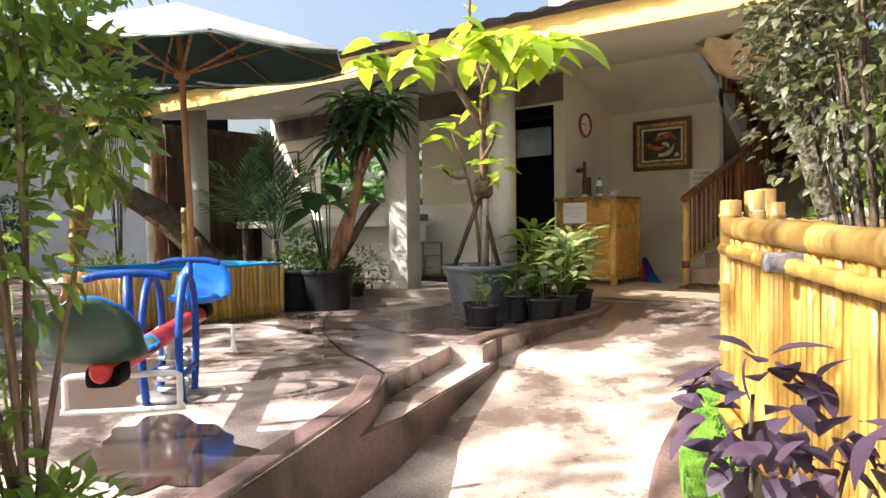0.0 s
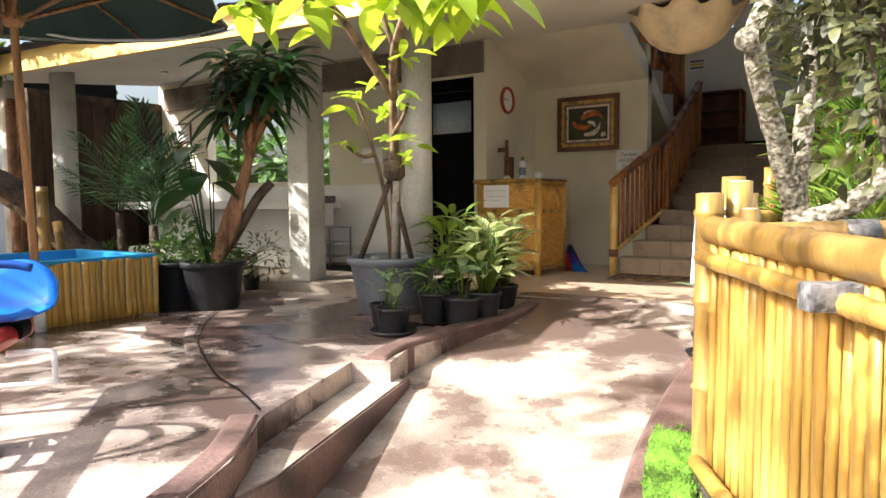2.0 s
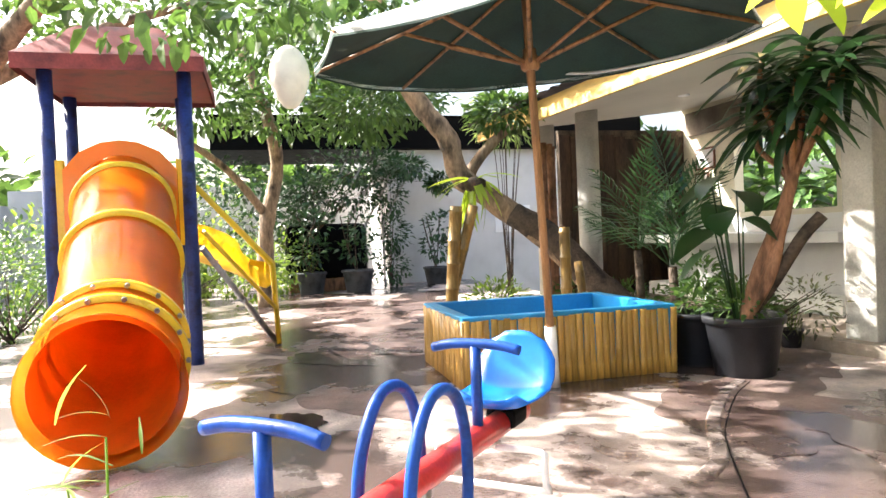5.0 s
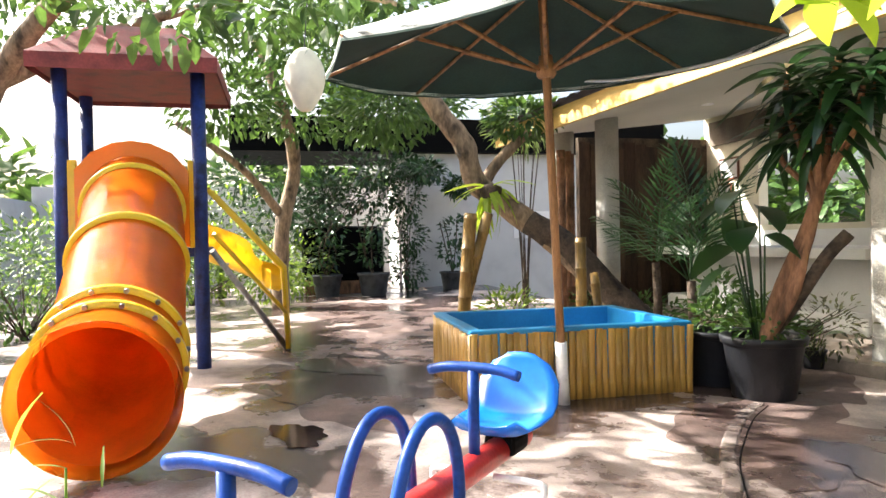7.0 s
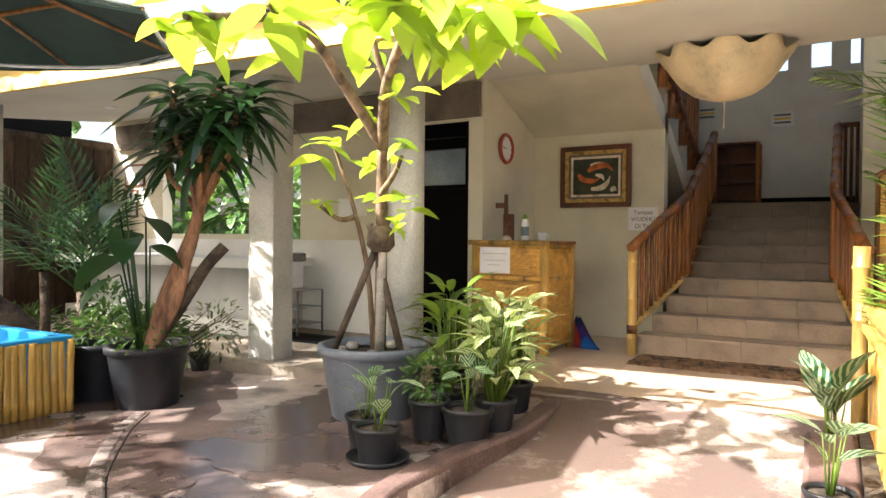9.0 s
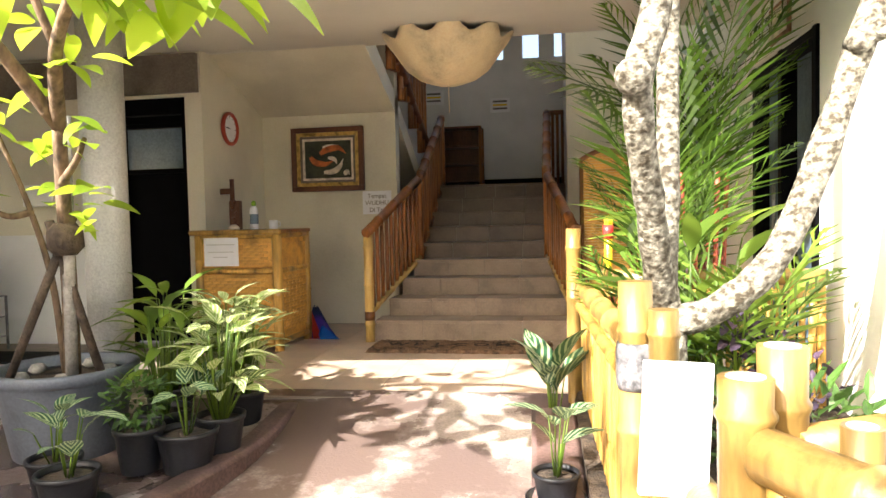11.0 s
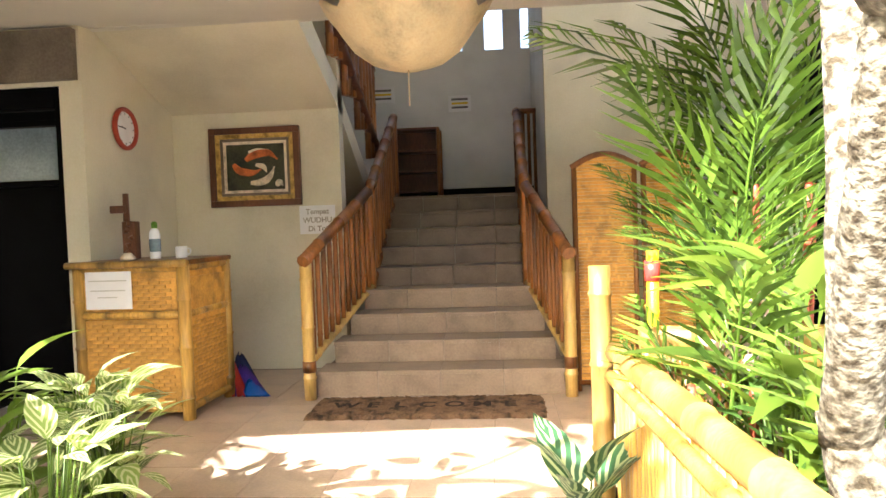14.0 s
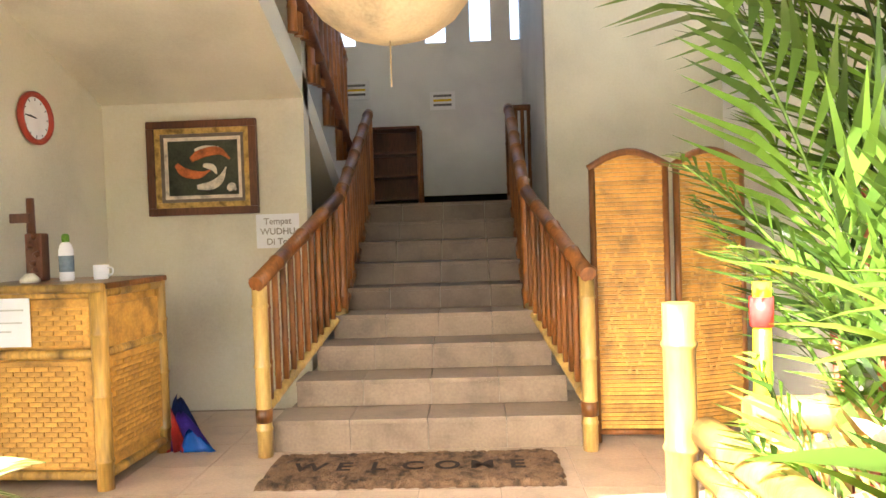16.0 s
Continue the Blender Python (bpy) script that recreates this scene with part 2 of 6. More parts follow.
M_TAPE = mat("grey_tape", (0.13, 0.13, 0.135), 0.4, 0.3, 30.0, 0.3)
M_FROST = mat("door_pane", (0.17, 0.23, 0.28), 0.18, 0.15, 2.0, 0.02)
M_LEAF = leafy("leaf_green", (0.045, 0.105, 0.022))
M_LEAFD = leafy("leaf_dark", (0.022, 0.066, 0.022), 0.45, 0.3, 0.2)
M_LEAFB = leafy("leaf_bright", (0.23, 0.36, 0.03), 0.3, 0.4, 0.5)
M_LEAFV = leafy("leaf_variegated", (0.17, 0.27, 0.08), 0.45, 0.35, 0.35, stripe=(0.55, 0.58, 0.34))
M_LEAFP = leafy("leaf_purple", (0.05, 0.03, 0.06), 0.35, 0.6, 0.2)
M_LEAFG = leafy("leaf_greyed", (0.075, 0.09, 0.045), 0.6, 0.5, 0.25)
M_LEAFS = leafy("leaf_striped", (0.025, 0.085, 0.04), 0.25, 0.35, 0.25, stripe=(0.34, 0.42, 0.24))
M_LEAFY = leafy("leaf_yellowgreen", (0.10, 0.18, 0.028), 0.45, 0.45, 0.45)
M_PALM = leafy("leaf_palm", (0.075, 0.155, 0.03), 0.7, 0.2, 0.3)
M_LEAFM = leafy("leaf_mauve", (0.42, 0.32, 0.36), 0.4, 0.5, 0.3)
M_SEATG = mat("green_plastic", (0.012, 0.045, 0.03), 0.4, 0.2, 5.0, 0.05)
M_PETIOLE = mat("red_stem", (0.30, 0.06, 0.03), 0.5, 0.25, 9.0, 0.1)


# ---- builders ----
def part(name, bm, material, parent=None, label=""):
    """One mesh object from a bmesh (or a ready mesh), under a thing, under a part, or on its own."""
    if isinstance(bm, bpy.types.Mesh):
        me = bm
    else:
        me = bpy.data.meshes.new(name)
        bm.normal_update()
        bm.to_mesh(me)
        bm.free()
    if material and not me.materials:
        me.materials.append(material)
    ob = new(name, me)
    if parent:
        ob.parent = parent
    if label:
        ob["label"] = label
    return ob


SITE = [Matrix.Identity(4)]


def thing(name, m, label, category, group="", kind=""):
    ob = new(name)
    ob.empty_display_size = 0.1
    ob.matrix_basis = SITE[0] @ (m if isinstance(m, Matrix) else Matrix.Translation(m))
    return tagged(ob, label, category, group, kind)


def B():
    return bmesh.new()


def box(bm, x0, x1, y0, y1, z0, z1, bevel=0.0):
    r = bmesh.ops.create_cube(bm, size=1, matrix=Matrix.LocRotScale(((x0 + x1) / 2, (y0 + y1) / 2, (z0 + z1) / 2), None, (abs(x1 - x0), abs(y1 - y0), abs(z1 - z0))))
    if bevel:
        es = list({e for v in r["verts"] for e in v.link_edges})
        bmesh.ops.bevel(bm, geom=es, offset=bevel, segments=2, affect="EDGES", profile=0.6)
    return bm


def boxm(x0, x1, y0, y1, z0, z1, bevel=0.0):
    return box(B(), x0, x1, y0, y1, z0, z1, bevel)


def tube(bm, pts, radii, seg=10, caps=True, smooth=True):
    """A round bar along points, with a radius for each."""
    pts = [Vector(p) for p in pts]
    if not isinstance(radii, (list, tuple)):
        radii = [radii] * len(pts)
    rings, side = [], None
    for i, p in enumerate(pts):
        d = (pts[min(i + 1, len(pts) - 1)] - pts[max(i - 1, 0)]).normalized()
        if side is None:
            side = d.orthogonal().normalized()
        side = (side - d * side.dot(d)).normalized()
        up = d.cross(side)
        rings.append([bm.verts.new(p + radii[i] * (math.cos(a) * side + math.sin(a) * up)) for a in [2 * math.pi * k / seg for k in range(seg)]])
    for a, b in zip(rings, rings[1:]):
        for k in range(seg):
            f = bm.faces.new((a[k], a[(k + 1) % seg], b[(k + 1) % seg], b[k]))
            f.smooth = smooth
    if caps:
        bm.faces.new(rings[0][::-1])
        bm.faces.new(rings[-1])
    return bm


def curve(pts, n=8):
    """Points on a smooth line through pts (Catmull-Rom)."""
    p = [Vector(q) for q in pts]
    p = [2 * p[0] - p[1]] + p + [2 * p[-1] - p[-2]]
    out = []
    for i in range(1, len(p) - 2):
        for k in range(n):
            t = k / n
            a, b, c, d = p[i - 1], p[i], p[i + 1], p[i + 2]
            out.append(0.5 * ((2 * b) + (c - a) * t + (2 * a - 5 * b + 4 * c - d) * t * t + (3 * b - a - 3 * c + d) * t ** 3))
    return out + [p[-2]]


def lathe(bm, profile, seg=28, caps=True):
    """A turned shape from (radius, height) pairs."""
    rings = [[bm.verts.new((r * math.cos(2 * math.pi * k / seg), r * math.sin(2 * math.pi * k / seg), z)) for k in range(seg)] for r, z in profile]
    for a, b in zip(rings, rings[1:]):
        for k in range(seg):
            bm.faces.new((a[k], a[(k + 1) % seg], b[(k + 1) % seg], b[k])).smooth = True
    if caps:
        bm.faces.new(rings[0][::-1])
        bm.faces.new(rings[-1])
    return bm


def cane(bm, a, b, r, step=0.28, seg=10, seed=0):
    """A bamboo pole with swollen nodes."""
    a, b = Vector(a), Vector(b)
    n = (b - a).length
    rng = random.Random(seed)
    pts, rad, s = [a], [r], rng.uniform(0.3, 0.9) * step
    while s < n - 0.03:
        for o, k in ((-0.014, 1.0), (-0.004, 1.13), (0.004, 1.13), (0.014, 0.99)):
            if 0 < s + o < n:
                pts.append(a + (b - a) * ((s + o) / n))
                rad.append(r * k)
        s += step * rng.uniform(0.85, 1.15)
    return tube(bm, pts + [b], rad + [r], seg)


def prism(poly, z0, z1):
    """A slab from an outline; z1 (top) may be a function of x, y."""
    bm = B()
    top = z1 if callable(z1) else (lambda x, y: z1)
    lo = [bm.verts.new((x, y, z0)) for x, y in poly]
    hi = [bm.verts.new((x, y, top(x, y))) for x, y in poly]
    n = len(poly)
    bm.faces.new(hi), bm.faces.new(lo[::-1])
    for i in range(n):
        bm.faces.new((lo[i], lo[(i + 1) % n], hi[(i + 1) % n], hi[i]))
    bmesh.ops.recalc_face_normals(bm, faces=bm.faces)
    return bm


def leaf_mesh(name, length, width, material, fold=0.25, droop=0.3, n=5, tip=1.0):
    """One leaf lying along +x from its stalk, folded on its rib and drooping."""
    bm = B()
    uv = bm.loops.layers.uv.new("UVMap")
    rows = []
    for i in range(n + 1):
        t = i / n
        w = width * 0.5 * (math.sin(math.pi * t ** 0.75) ** tip) if 0 < i < n else 0.002
        z = -droop * length * t * t
        rows.append([bm.verts.new((length * t, s * w, z + fold * w * abs(s))) for s in (-1, 0, 1)])
    for i in range(n):
        for s in (0, 1):
            f = bm.faces.new((rows[i][s], rows[i + 1][s], rows[i + 1][s + 1], rows[i][s + 1]))
            f.smooth = True
            for lp, (u, v) in zip(f.loops, ((i / n, s / 2), ((i + 1) / n, s / 2), ((i + 1) / n, (s + 1) / 2), (i / n, (s + 1) / 2))):
                lp[uv].uv = (u, v if s == 0 else 1 - v)
    me = bpy.data.meshes.new(name)
    bm.to_mesh(me)
    bm.free()
    me.materials.append(material)
    return me


def aim(p, d, twist=0.0):
    """A pose at p with +x along d and +z as near up as can be."""
    d = Vector(d).normalized()
    side = Vector((0, 0, 1)).cross(d)
    side = side.normalized() if side.length > 1e-3 else Vector((0, 1, 0))
    up = d.cross(side)
    m = Matrix((d, side, up)).transposed().to_4x4()
    return Matrix.Translation(p) @ m @ Matrix.Rotation(twist, 4, "X")


def leaf_swarm(name, spots, length, width, material, parent, seed=1, droop=0.3, label="", rows=2):
    """Many small leaves in one mesh; spots: (place, outward direction)."""
    rng = random.Random(seed)
    V, F = [], []
    for p, d in spots:
        s = rng.uniform(0.6, 1.25)
        m = aim(p, Vector(d) + Vector((rng.gauss(0, .35), rng.gauss(0, .35), rng.gauss(0, .35))), rng.uniform(-0.9, 0.9))
        L, W = length * s, width * s
        k = len(V)
        for x, y, z in ((0, 0, 0), (L * .35, W * .5, W * .12), (L * .4, 0, -L * .03), (L * .35, -W * .5, W * .12), (L * .75, W * .33, -L * droop * .45), (L * .78, 0, -L * droop * .55), (L * .75, -W * .33, -L * droop * .45), (L, 0, -L * droop)):
            V.append(m @ Vector((x, y, z)))
        F += [(k, k + 2, k + 1), (k, k + 3, k + 2), (k + 1, k + 2, k + 5, k + 4), (k + 2, k + 3, k + 6, k + 5), (k + 4, k + 5, k + 7), (k + 5, k + 6, k + 7)]
    me = bpy.data.meshes.new(name)
    me.from_pydata(V, [], F)
    me.materials.append(material)
    ob = part(name, me, material, parent, label)
    return ob


def blob_spots(rng, centres, per, inner=0.35):
    """Leaf spots in uneven clumps: centres are (x, y, z, rx, ry, rz)."""
    out = []
    for x, y, z, a, b, c in centres:
        for _ in range(per):
            d = Vector((rng.gauss(0, 1), rng.gauss(0, 1), rng.gauss(0, 1))).normalized()
            r = rng.uniform(inner, 1.0) ** 0.6
            out.append((Vector((x + d.x * a * r, y + d.y * b * r, z + d.z * c * r)), d + Vector((0, 0, 0.1))))
    return out


def wall_y(name, y0, y1, x0, x1, z0, z1, holes, material):
    """A wall along x with rectangular openings (x0, x1, z0, z1) through it."""
    bm = B()
    xs = sorted({x0, x1, *[h[0] for h in holes], *[h[1] for h in holes]})
    zs = sorted({z0, z1, *[h[2] for h in holes], *[h[3] for h in holes]})
    for a, b in zip(xs, xs[1:]):
        run = None
        for c, d in zip(zs, zs[1:]):
            if any(h[0] < (a + b) / 2 < h[1] and h[2] < (c + d) / 2 < h[3] for h in holes):
                if run:
                    box(bm, a, b, y0, y1, *run)
                run = None
            else:
                run = (run[0], d) if run else (c, d)
        if run:
            box(bm, a, b, y0, y1, *run)
    return tagged(part(name, bm, material), kind="structure")


def structure(name, bm, material, label="", category=""):
    return tagged(part(name, bm, material), label, category, kind="structure")


# ---- structure ----
def slope(x, y):
    return 0.13 * (y + 1.95)


structure("ground", prism([(-300, -300), (300, -300), (300, 300), (-300, 300)], -1.6, -1.45), M_EARTH, "bare brown earth", "ground")
YARD = -0.10
EDGE = [(-0.88, -1.97), (-0.80, -2.8), (-0.90, -3.4), (-0.93, -3.9), (-0.80, -4.26), (-1.0, -4.37), (-0.68, -5.32), (-0.38, -5.75), (-0.08, -6.40), (0.2, -7.05), (0.55, -8.1), (1.0, -9.5), (2.2, -14.0)]
structure("yard_floor", prism([(-24, -1.80)] + EDGE + [(-24, -14)], -1.4, YARD), M_YARD, "wet brown painted concrete yard", "floor")
structure("yard_step", prism([(-1.0, -4.37), (-0.78, -4.10), (-0.33, -5.62), (-0.30, -5.9), (-0.62, -5.5), (-0.68, -5.32)], -1.4, -0.226), M_KERB, "maroon concrete step beside the ramp", "step")
structure("step_tread", prism([(-0.98, -4.38), (-0.785, -4.14), (-0.36, -5.56), (-0.35, -5.76), (-0.60, -5.46), (-0.66, -5.32)], -0.226, -0.218), M_RAMP, "pale concrete tread of the step", "step")
structure("ramp", prism([(-1.3, -1.86), (-1.3, -9.5), (-0.4, -14.0), (4.5, -14.0), (4.5, -5.0), (1.4, -1.86)], -1.42, slope), M_RAMP, "sloping concrete ramp with damp patches", "ramp")


def strip(pts, width, top, height, material, name, label):
    """A raised band along a line, with rounded shoulders."""
    bm = B()
    rows = []
    P = curve([(x, y, 0) for x, y in pts], 5)
    for i, p in enumerate(P):
        d = (P[min(i + 1, len(P) - 1)] - P[max(i - 1, 0)]).normalized()
        s = Vector((-d.y, d.x, 0))
        z = top(p.x, p.y) if callable(top) else top
        rows.append([bm.verts.new(p + s * o + Vector((0, 0, z - h))) for o, h in ((-width / 2, height), (-width / 2, 0.02), (-width / 2 + 0.025, 0.0), (width / 2 - 0.025, 0), (width / 2, 0.02), (width / 2, height))])
    for a, b in zip(rows, rows[1:]):
        for k in range(5):
            bm.faces.new((a[k], b[k], b[k + 1], a[k + 1])).smooth = k in (1, 3)
    bm.faces.new(rows[0]), bm.faces.new(rows[-1][::-1])
    bmesh.ops.recalc_face_normals(bm, faces=bm.faces)
    return structure(name, bm, material, label, "kerb")


strip([(-0.90, -2.10), (-0.86, -2.8), (-0.97, -3.4), (-1.0, -3.9), (-0.92, -4.26)], 0.15, lambda x, y: -0.08 + 0.03 * (y + 4.3), 0.9, M_KERB, "kerb_upper", "maroon concrete kerb above the ramp")
strip([(-0.74, -5.38), (-0.46, -5.75), (-0.16, -6.40), (0.12, -7.05), (0.47, -8.1), (0.92, -9.5), (2.1, -13.5)], 0.15, YARD + 0.011, 1.1, M_KERB, "kerb_lower", "maroon concrete kerb above the ramp")
strip([(0.74, -2.4), (0.77, -3.4), (0.79, -4.1), (0.86, -4.76), (1.02, -5.4), (1.4, -6.2), (1.9, -7.0), (2.5, -7.8)], 0.24, lambda x, y: slope(x, y) + 0.13, 0.9, M_KERB, "kerb_planter", "low rounded maroon kerb along the planter")
strip([(-3.18, -3.62), (-2.92, -3.95), (-2.4, -4.42), (-1.95, -4.72), (-1.74, -4.95)], 0.11, YARD + 0.012, 0.1, M_YARD, "yard_band", "narrow worn concrete band across the yard")
bm = tube(B(), curve([(-3.12, -3.60, YARD + .004), (-2.84, -3.93, YARD + .004), (-2.3, -4.42, YARD + .004), (-1.97, -4.65, YARD + .004), (-1.66, -4.84, YARD + .004), (-1.36, -5.01, YARD + .004), (-1.09, -5.11, YARD + .004), (-.75, -5.28, YARD + .004)], 8), 0.0045, 6)
tagged(part("hose", bm, M_BLACK), "thin black hose lying across the wet yard", "hose")

# planter bed on the right
structure("planter_bed", prism([(0.86, -2.2), (0.90, -4.1), (1.02, -4.95), (1.55, -5.95), (2.1, -6.9), (2.7, -7.8), (4.4, -7.8), (4.4, -1.9), (0.9, -1.9)], -1.3, lambda x, y: -0.03 + 0.05 * (y + 4.0)), M_SOIL, "dark soil bed of the planter", "soil")
rng = random.Random(5)
moss = strip([(0.93, -4.75), (1.0, -5.12), (1.22, -5.6), (1.55, -6.2), (1.85, -6.75)], 0.17, lambda x, y: slope(x, y) + 0.30 + 0.06 * (y + 5), 0.5, M_MOSS, "moss_strip", "bright green moss growing along the fence foot")
moss["kind"], moss["category"] = "stuff", "moss"
V, F = [], []
for q in range(2600):
    t = rng.random()
    pts = [(0.93, -4.75), (1.0, -5.12), (1.22, -5.6), (1.55, -6.2), (1.85, -6.75)]
    k = min(3, int(t * 4))
    f = t * 4 - k
    x, y = pts[k][0] + (pts[k + 1][0] - pts[k][0]) * f + rng.uniform(-.09, .09), pts[k][1] + (pts[k + 1][1] - pts[k][1]) * f + rng.uniform(-.05, .05)
    z, h, a = slope(x, y) + 0.295 + 0.06 * (y + 5), rng.uniform(.012, .03), rng.uniform(0, 6.3)
    n = len(V)
    V += [(x - .004, y, z), (x + .004, y, z), (x + .012 * math.cos(a), y + .012 * math.sin(a), z + h)]
    F.append((n, n + 1, n + 2))
me = bpy.data.meshes.new("grass")
me.from_pydata(V, [], F)
tagged(part("grass", me, M_MOSS), "short bright green blades in the moss", "grass", kind="stuff")

# lobby and veranda
structure("lobby_floor", prism([(-8.9, -2.95), (-7.0, -2.9), (-3.3, -2.24), (-0.86, -2.03), (1.3, -1.72), (3.4, -1.72), (3.4, 4.0), (-8.9, 4.0)], -1.4, -0.004), M_GROUT, "pale terrace floor", "floor")
DOOR = (-3.24, -2.566, -0.01, 2.29)
wall_y("wall_door", -0.28, -0.13, -8.6, -2.4, -0.3, 2.9, [DOOR, (-5.19, -4.86, 1.06, 2.0), (-7.4, -5.66, 1.12, 2.1)], M_WALL)
structure("wall_clock", boxm(-2.55, -2.4, -0.13, 1.2, -0.3, 3.2), M_WALL)
wall_y("wall_picture", 1.04, 1.2, -2.4, -0.9, -0.3, 3.2, [], M_WALL)
structure("wall_stair_left", boxm(-2.55, -2.4, 1.2, 3.65, 0, 5.6), M_WALLS)
SLOTS = [(c - 0.115, c + 0.115, 3.35, 5.2) for c in (-1.03, -0.53, -0.03, 0.47)] + [(0.80, 0.905, 3.35, 5.2)]
wall_y("wall_landing", 3.65, 3.82, -2.55, 3.5, -0.3, 5.6, SLOTS, M_WALLS)
structure("wall_stair_right", boxm(0.91, 1.06, 1.55, 3.65, 0, 5.6), M_WALLS)
wall_y("wall_screen", 1.40, 1.55, 0.91, 3.5, -0.3, 5.6, [], M_WALL)
structure("stair_ceiling", boxm(-2.6, 1.06, -0.3, 3.9, 5.6, 5.7), M_CEIL)
structure("wall_upper_front", boxm(-2.6, 3.6, -0.32, -0.2, 2.76, 5.6), M_WALL)
structure("wall_upper_left", boxm(-2.55, -2.4, -0.2, 1.2, 3.2, 5.6), M_WALL)


def eave(x):
    """The veranda's front stands slightly askew to the stair."""
    return -2.99 + 0.084 * (x + 0.1)


def roofline(x, y):
    return 2.34 + 0.122 * (y - eave(x))


def slab(poly, z, thick):
    bm = B()
    lo = [bm.verts.new((x, y, z(x, y))) for x, y in poly]
    hi = [bm.verts.new((x, y, z(x, y) + thick)) for x, y in poly]
    bm.faces.new(lo[::-1]), bm.faces.new(hi)
    for i in range(len(poly)):
        j = (i + 1) % len(poly)
        bm.faces.new((lo[i], lo[j], hi[j], hi[i]))
    bmesh.ops.recalc_face_normals(bm, faces=bm.faces)
    return bm


structure("ceiling", slab([(-8.25, eave(-8.25) + 0.01), (3.6, eave(3.6) + 0.01), (3.6, -0.18), (-8.6, -0.18)], roofline, 0.03), M_CEIL, "cream painted sloping ceiling", "ceiling")
structure("ceiling_inner", slab([(-2.4, -0.176), (3.6, -0.176), (3.6, -0.05), (-2.4, -0.05)], lambda x, y: 2.70, 0.12), M_CEIL, "cream painted ceiling", "ceiling")
structure("fascia", prism([(-8.3, eave(-8.3) - 0.05), (4.2, eave(4.2) - 0.05), (4.2, eave(4.2)), (-8.3, eave(-8.3))], 2.25, 2.46), M_FASCIA, "weathered yellow fascia board", "fascia")
structure("beam", boxm(-8.4, -2.42, -0.34, -0.285, 2.32, 2.67), M_BEAM, "dark brown painted beam", "beam")

# roof of ribbed tiles, with an uneven front edge
bm = B()
nx, rows = 300, []
for j, (y, z) in enumerate(((-0.17, 2.47), (0.8, 2.72), (2.6, 3.2))):
    rows.append([bm.verts.new((-8.35 + 12.6 * i / nx, eave(-8.35 + 12.6 * i / nx) + y - (0.02 if (i // 3) % 2 and j == 0 else 0), z + 0.028 * abs(math.sin(math.pi * i / 6)))) for i in range(nx + 1)])
for a, b in zip(rows, rows[1:]):
    for i in range(nx):
        bm.faces.new((a[i], a[i + 1], b[i + 1], b[i])).smooth = True
bmesh.ops.solidify(bm, geom=bm.faces[:], thickness=0.025)
structure("roof", bm, M_ROOF, "grey ribbed roof tiles", "roof")

def pool_of_wet(cx, cy, rx, ry, turn, z, material, label, category):
    """A film of water with an uneven outline."""
    bm = B()
    ring = []
    for k in range(110):
        a = 2 * math.pi * k / 110
        f = 1 + 0.13 * math.sin(3 * a + cx) + 0.08 * math.sin(7 * a + 1) + 0.05 * math.sin(13 * a + cy)
        x, y = rx * f * math.cos(a), ry * f * math.sin(a)
        ring.append(bm.verts.new((cx + x * math.cos(turn) - y * math.sin(turn), cy + x * math.sin(turn) + y * math.cos(turn), z)))
    bm.faces.new(ring)
    tagged(part("water", bm, material), label, category, kind="structure")


pool_of_wet(-0.45, -6.74, 0.50, 0.28, -0.25, YARD + 0.005, M_WATER, "shallow rain puddle on the yard concrete", "puddle")
pool_of_wet(-1.85, -3.5, 0.80, 0.66, 0.4, YARD + 0.004, M_DAMP, "dark wet film on the yard concrete", "wet patch")
pool_of_wet(-2.65, -4.05, 0.85, 0.42, 2.5, YARD + 0.0045, M_DAMP, "dark wet film on the yard concrete", "wet patch")
pool_of_wet(-4.6, -6.25, 1.25, 0.55, 0.2, YARD + 0.004, M_DAMP, "dark wet film on the yard concrete", "wet patch")
pool_of_wet(-6.6, -5.9, 1.5, 0.9, 0.5, YARD + 0.0045, M_DAMP, "dark wet film on the yard concrete", "wet patch")
pool_of_wet(-9.4, -5.0, 2.6, 1.2, 0.3, YARD + 0.004, M_DAMP, "dark wet film on the yard concrete", "wet patch")
pool_of_wet(-3.35, -6.55, 0.26, 0.14, 0.3, YARD + 0.0075, M_WATER, "shallow rain puddle on the yard concrete", "puddle")
pool_of_wet(-5.4, -6.2, 0.5, 0.2, 0.6, YARD + 0.0075, M_WATER, "shallow rain puddle on the yard concrete", "puddle")
pool_of_wet(-3.7, -2.95, 1.05, 0.42, -0.5, YARD + 0.005, M_DAMP, "dark wet film on the yard concrete", "wet patch")

# columns
bm = boxm(-0.14, 0.14, -0.14, 0.14, -0.3, 2.56, 0.02)
col = tagged(part("column", bm, M_COL), "square grey concrete veranda column", "column", "veranda columns", "structure")
col.matrix_basis = pose(-3.64, -1.99, 0, 0, 0, 5)
for x, y, z in ((-2.18, -2.0, 2.54), (-7.05, -2.7, 2.50), (-8.2, -2.77, 2.50)):
    bm = lathe(B(), [(0.14, -0.3), (0.14, z)], 28)
    tagged(part("column", bm, M_COL), "round grey concrete veranda column", "column", "veranda columns", "structure").location = (x, y, 0)

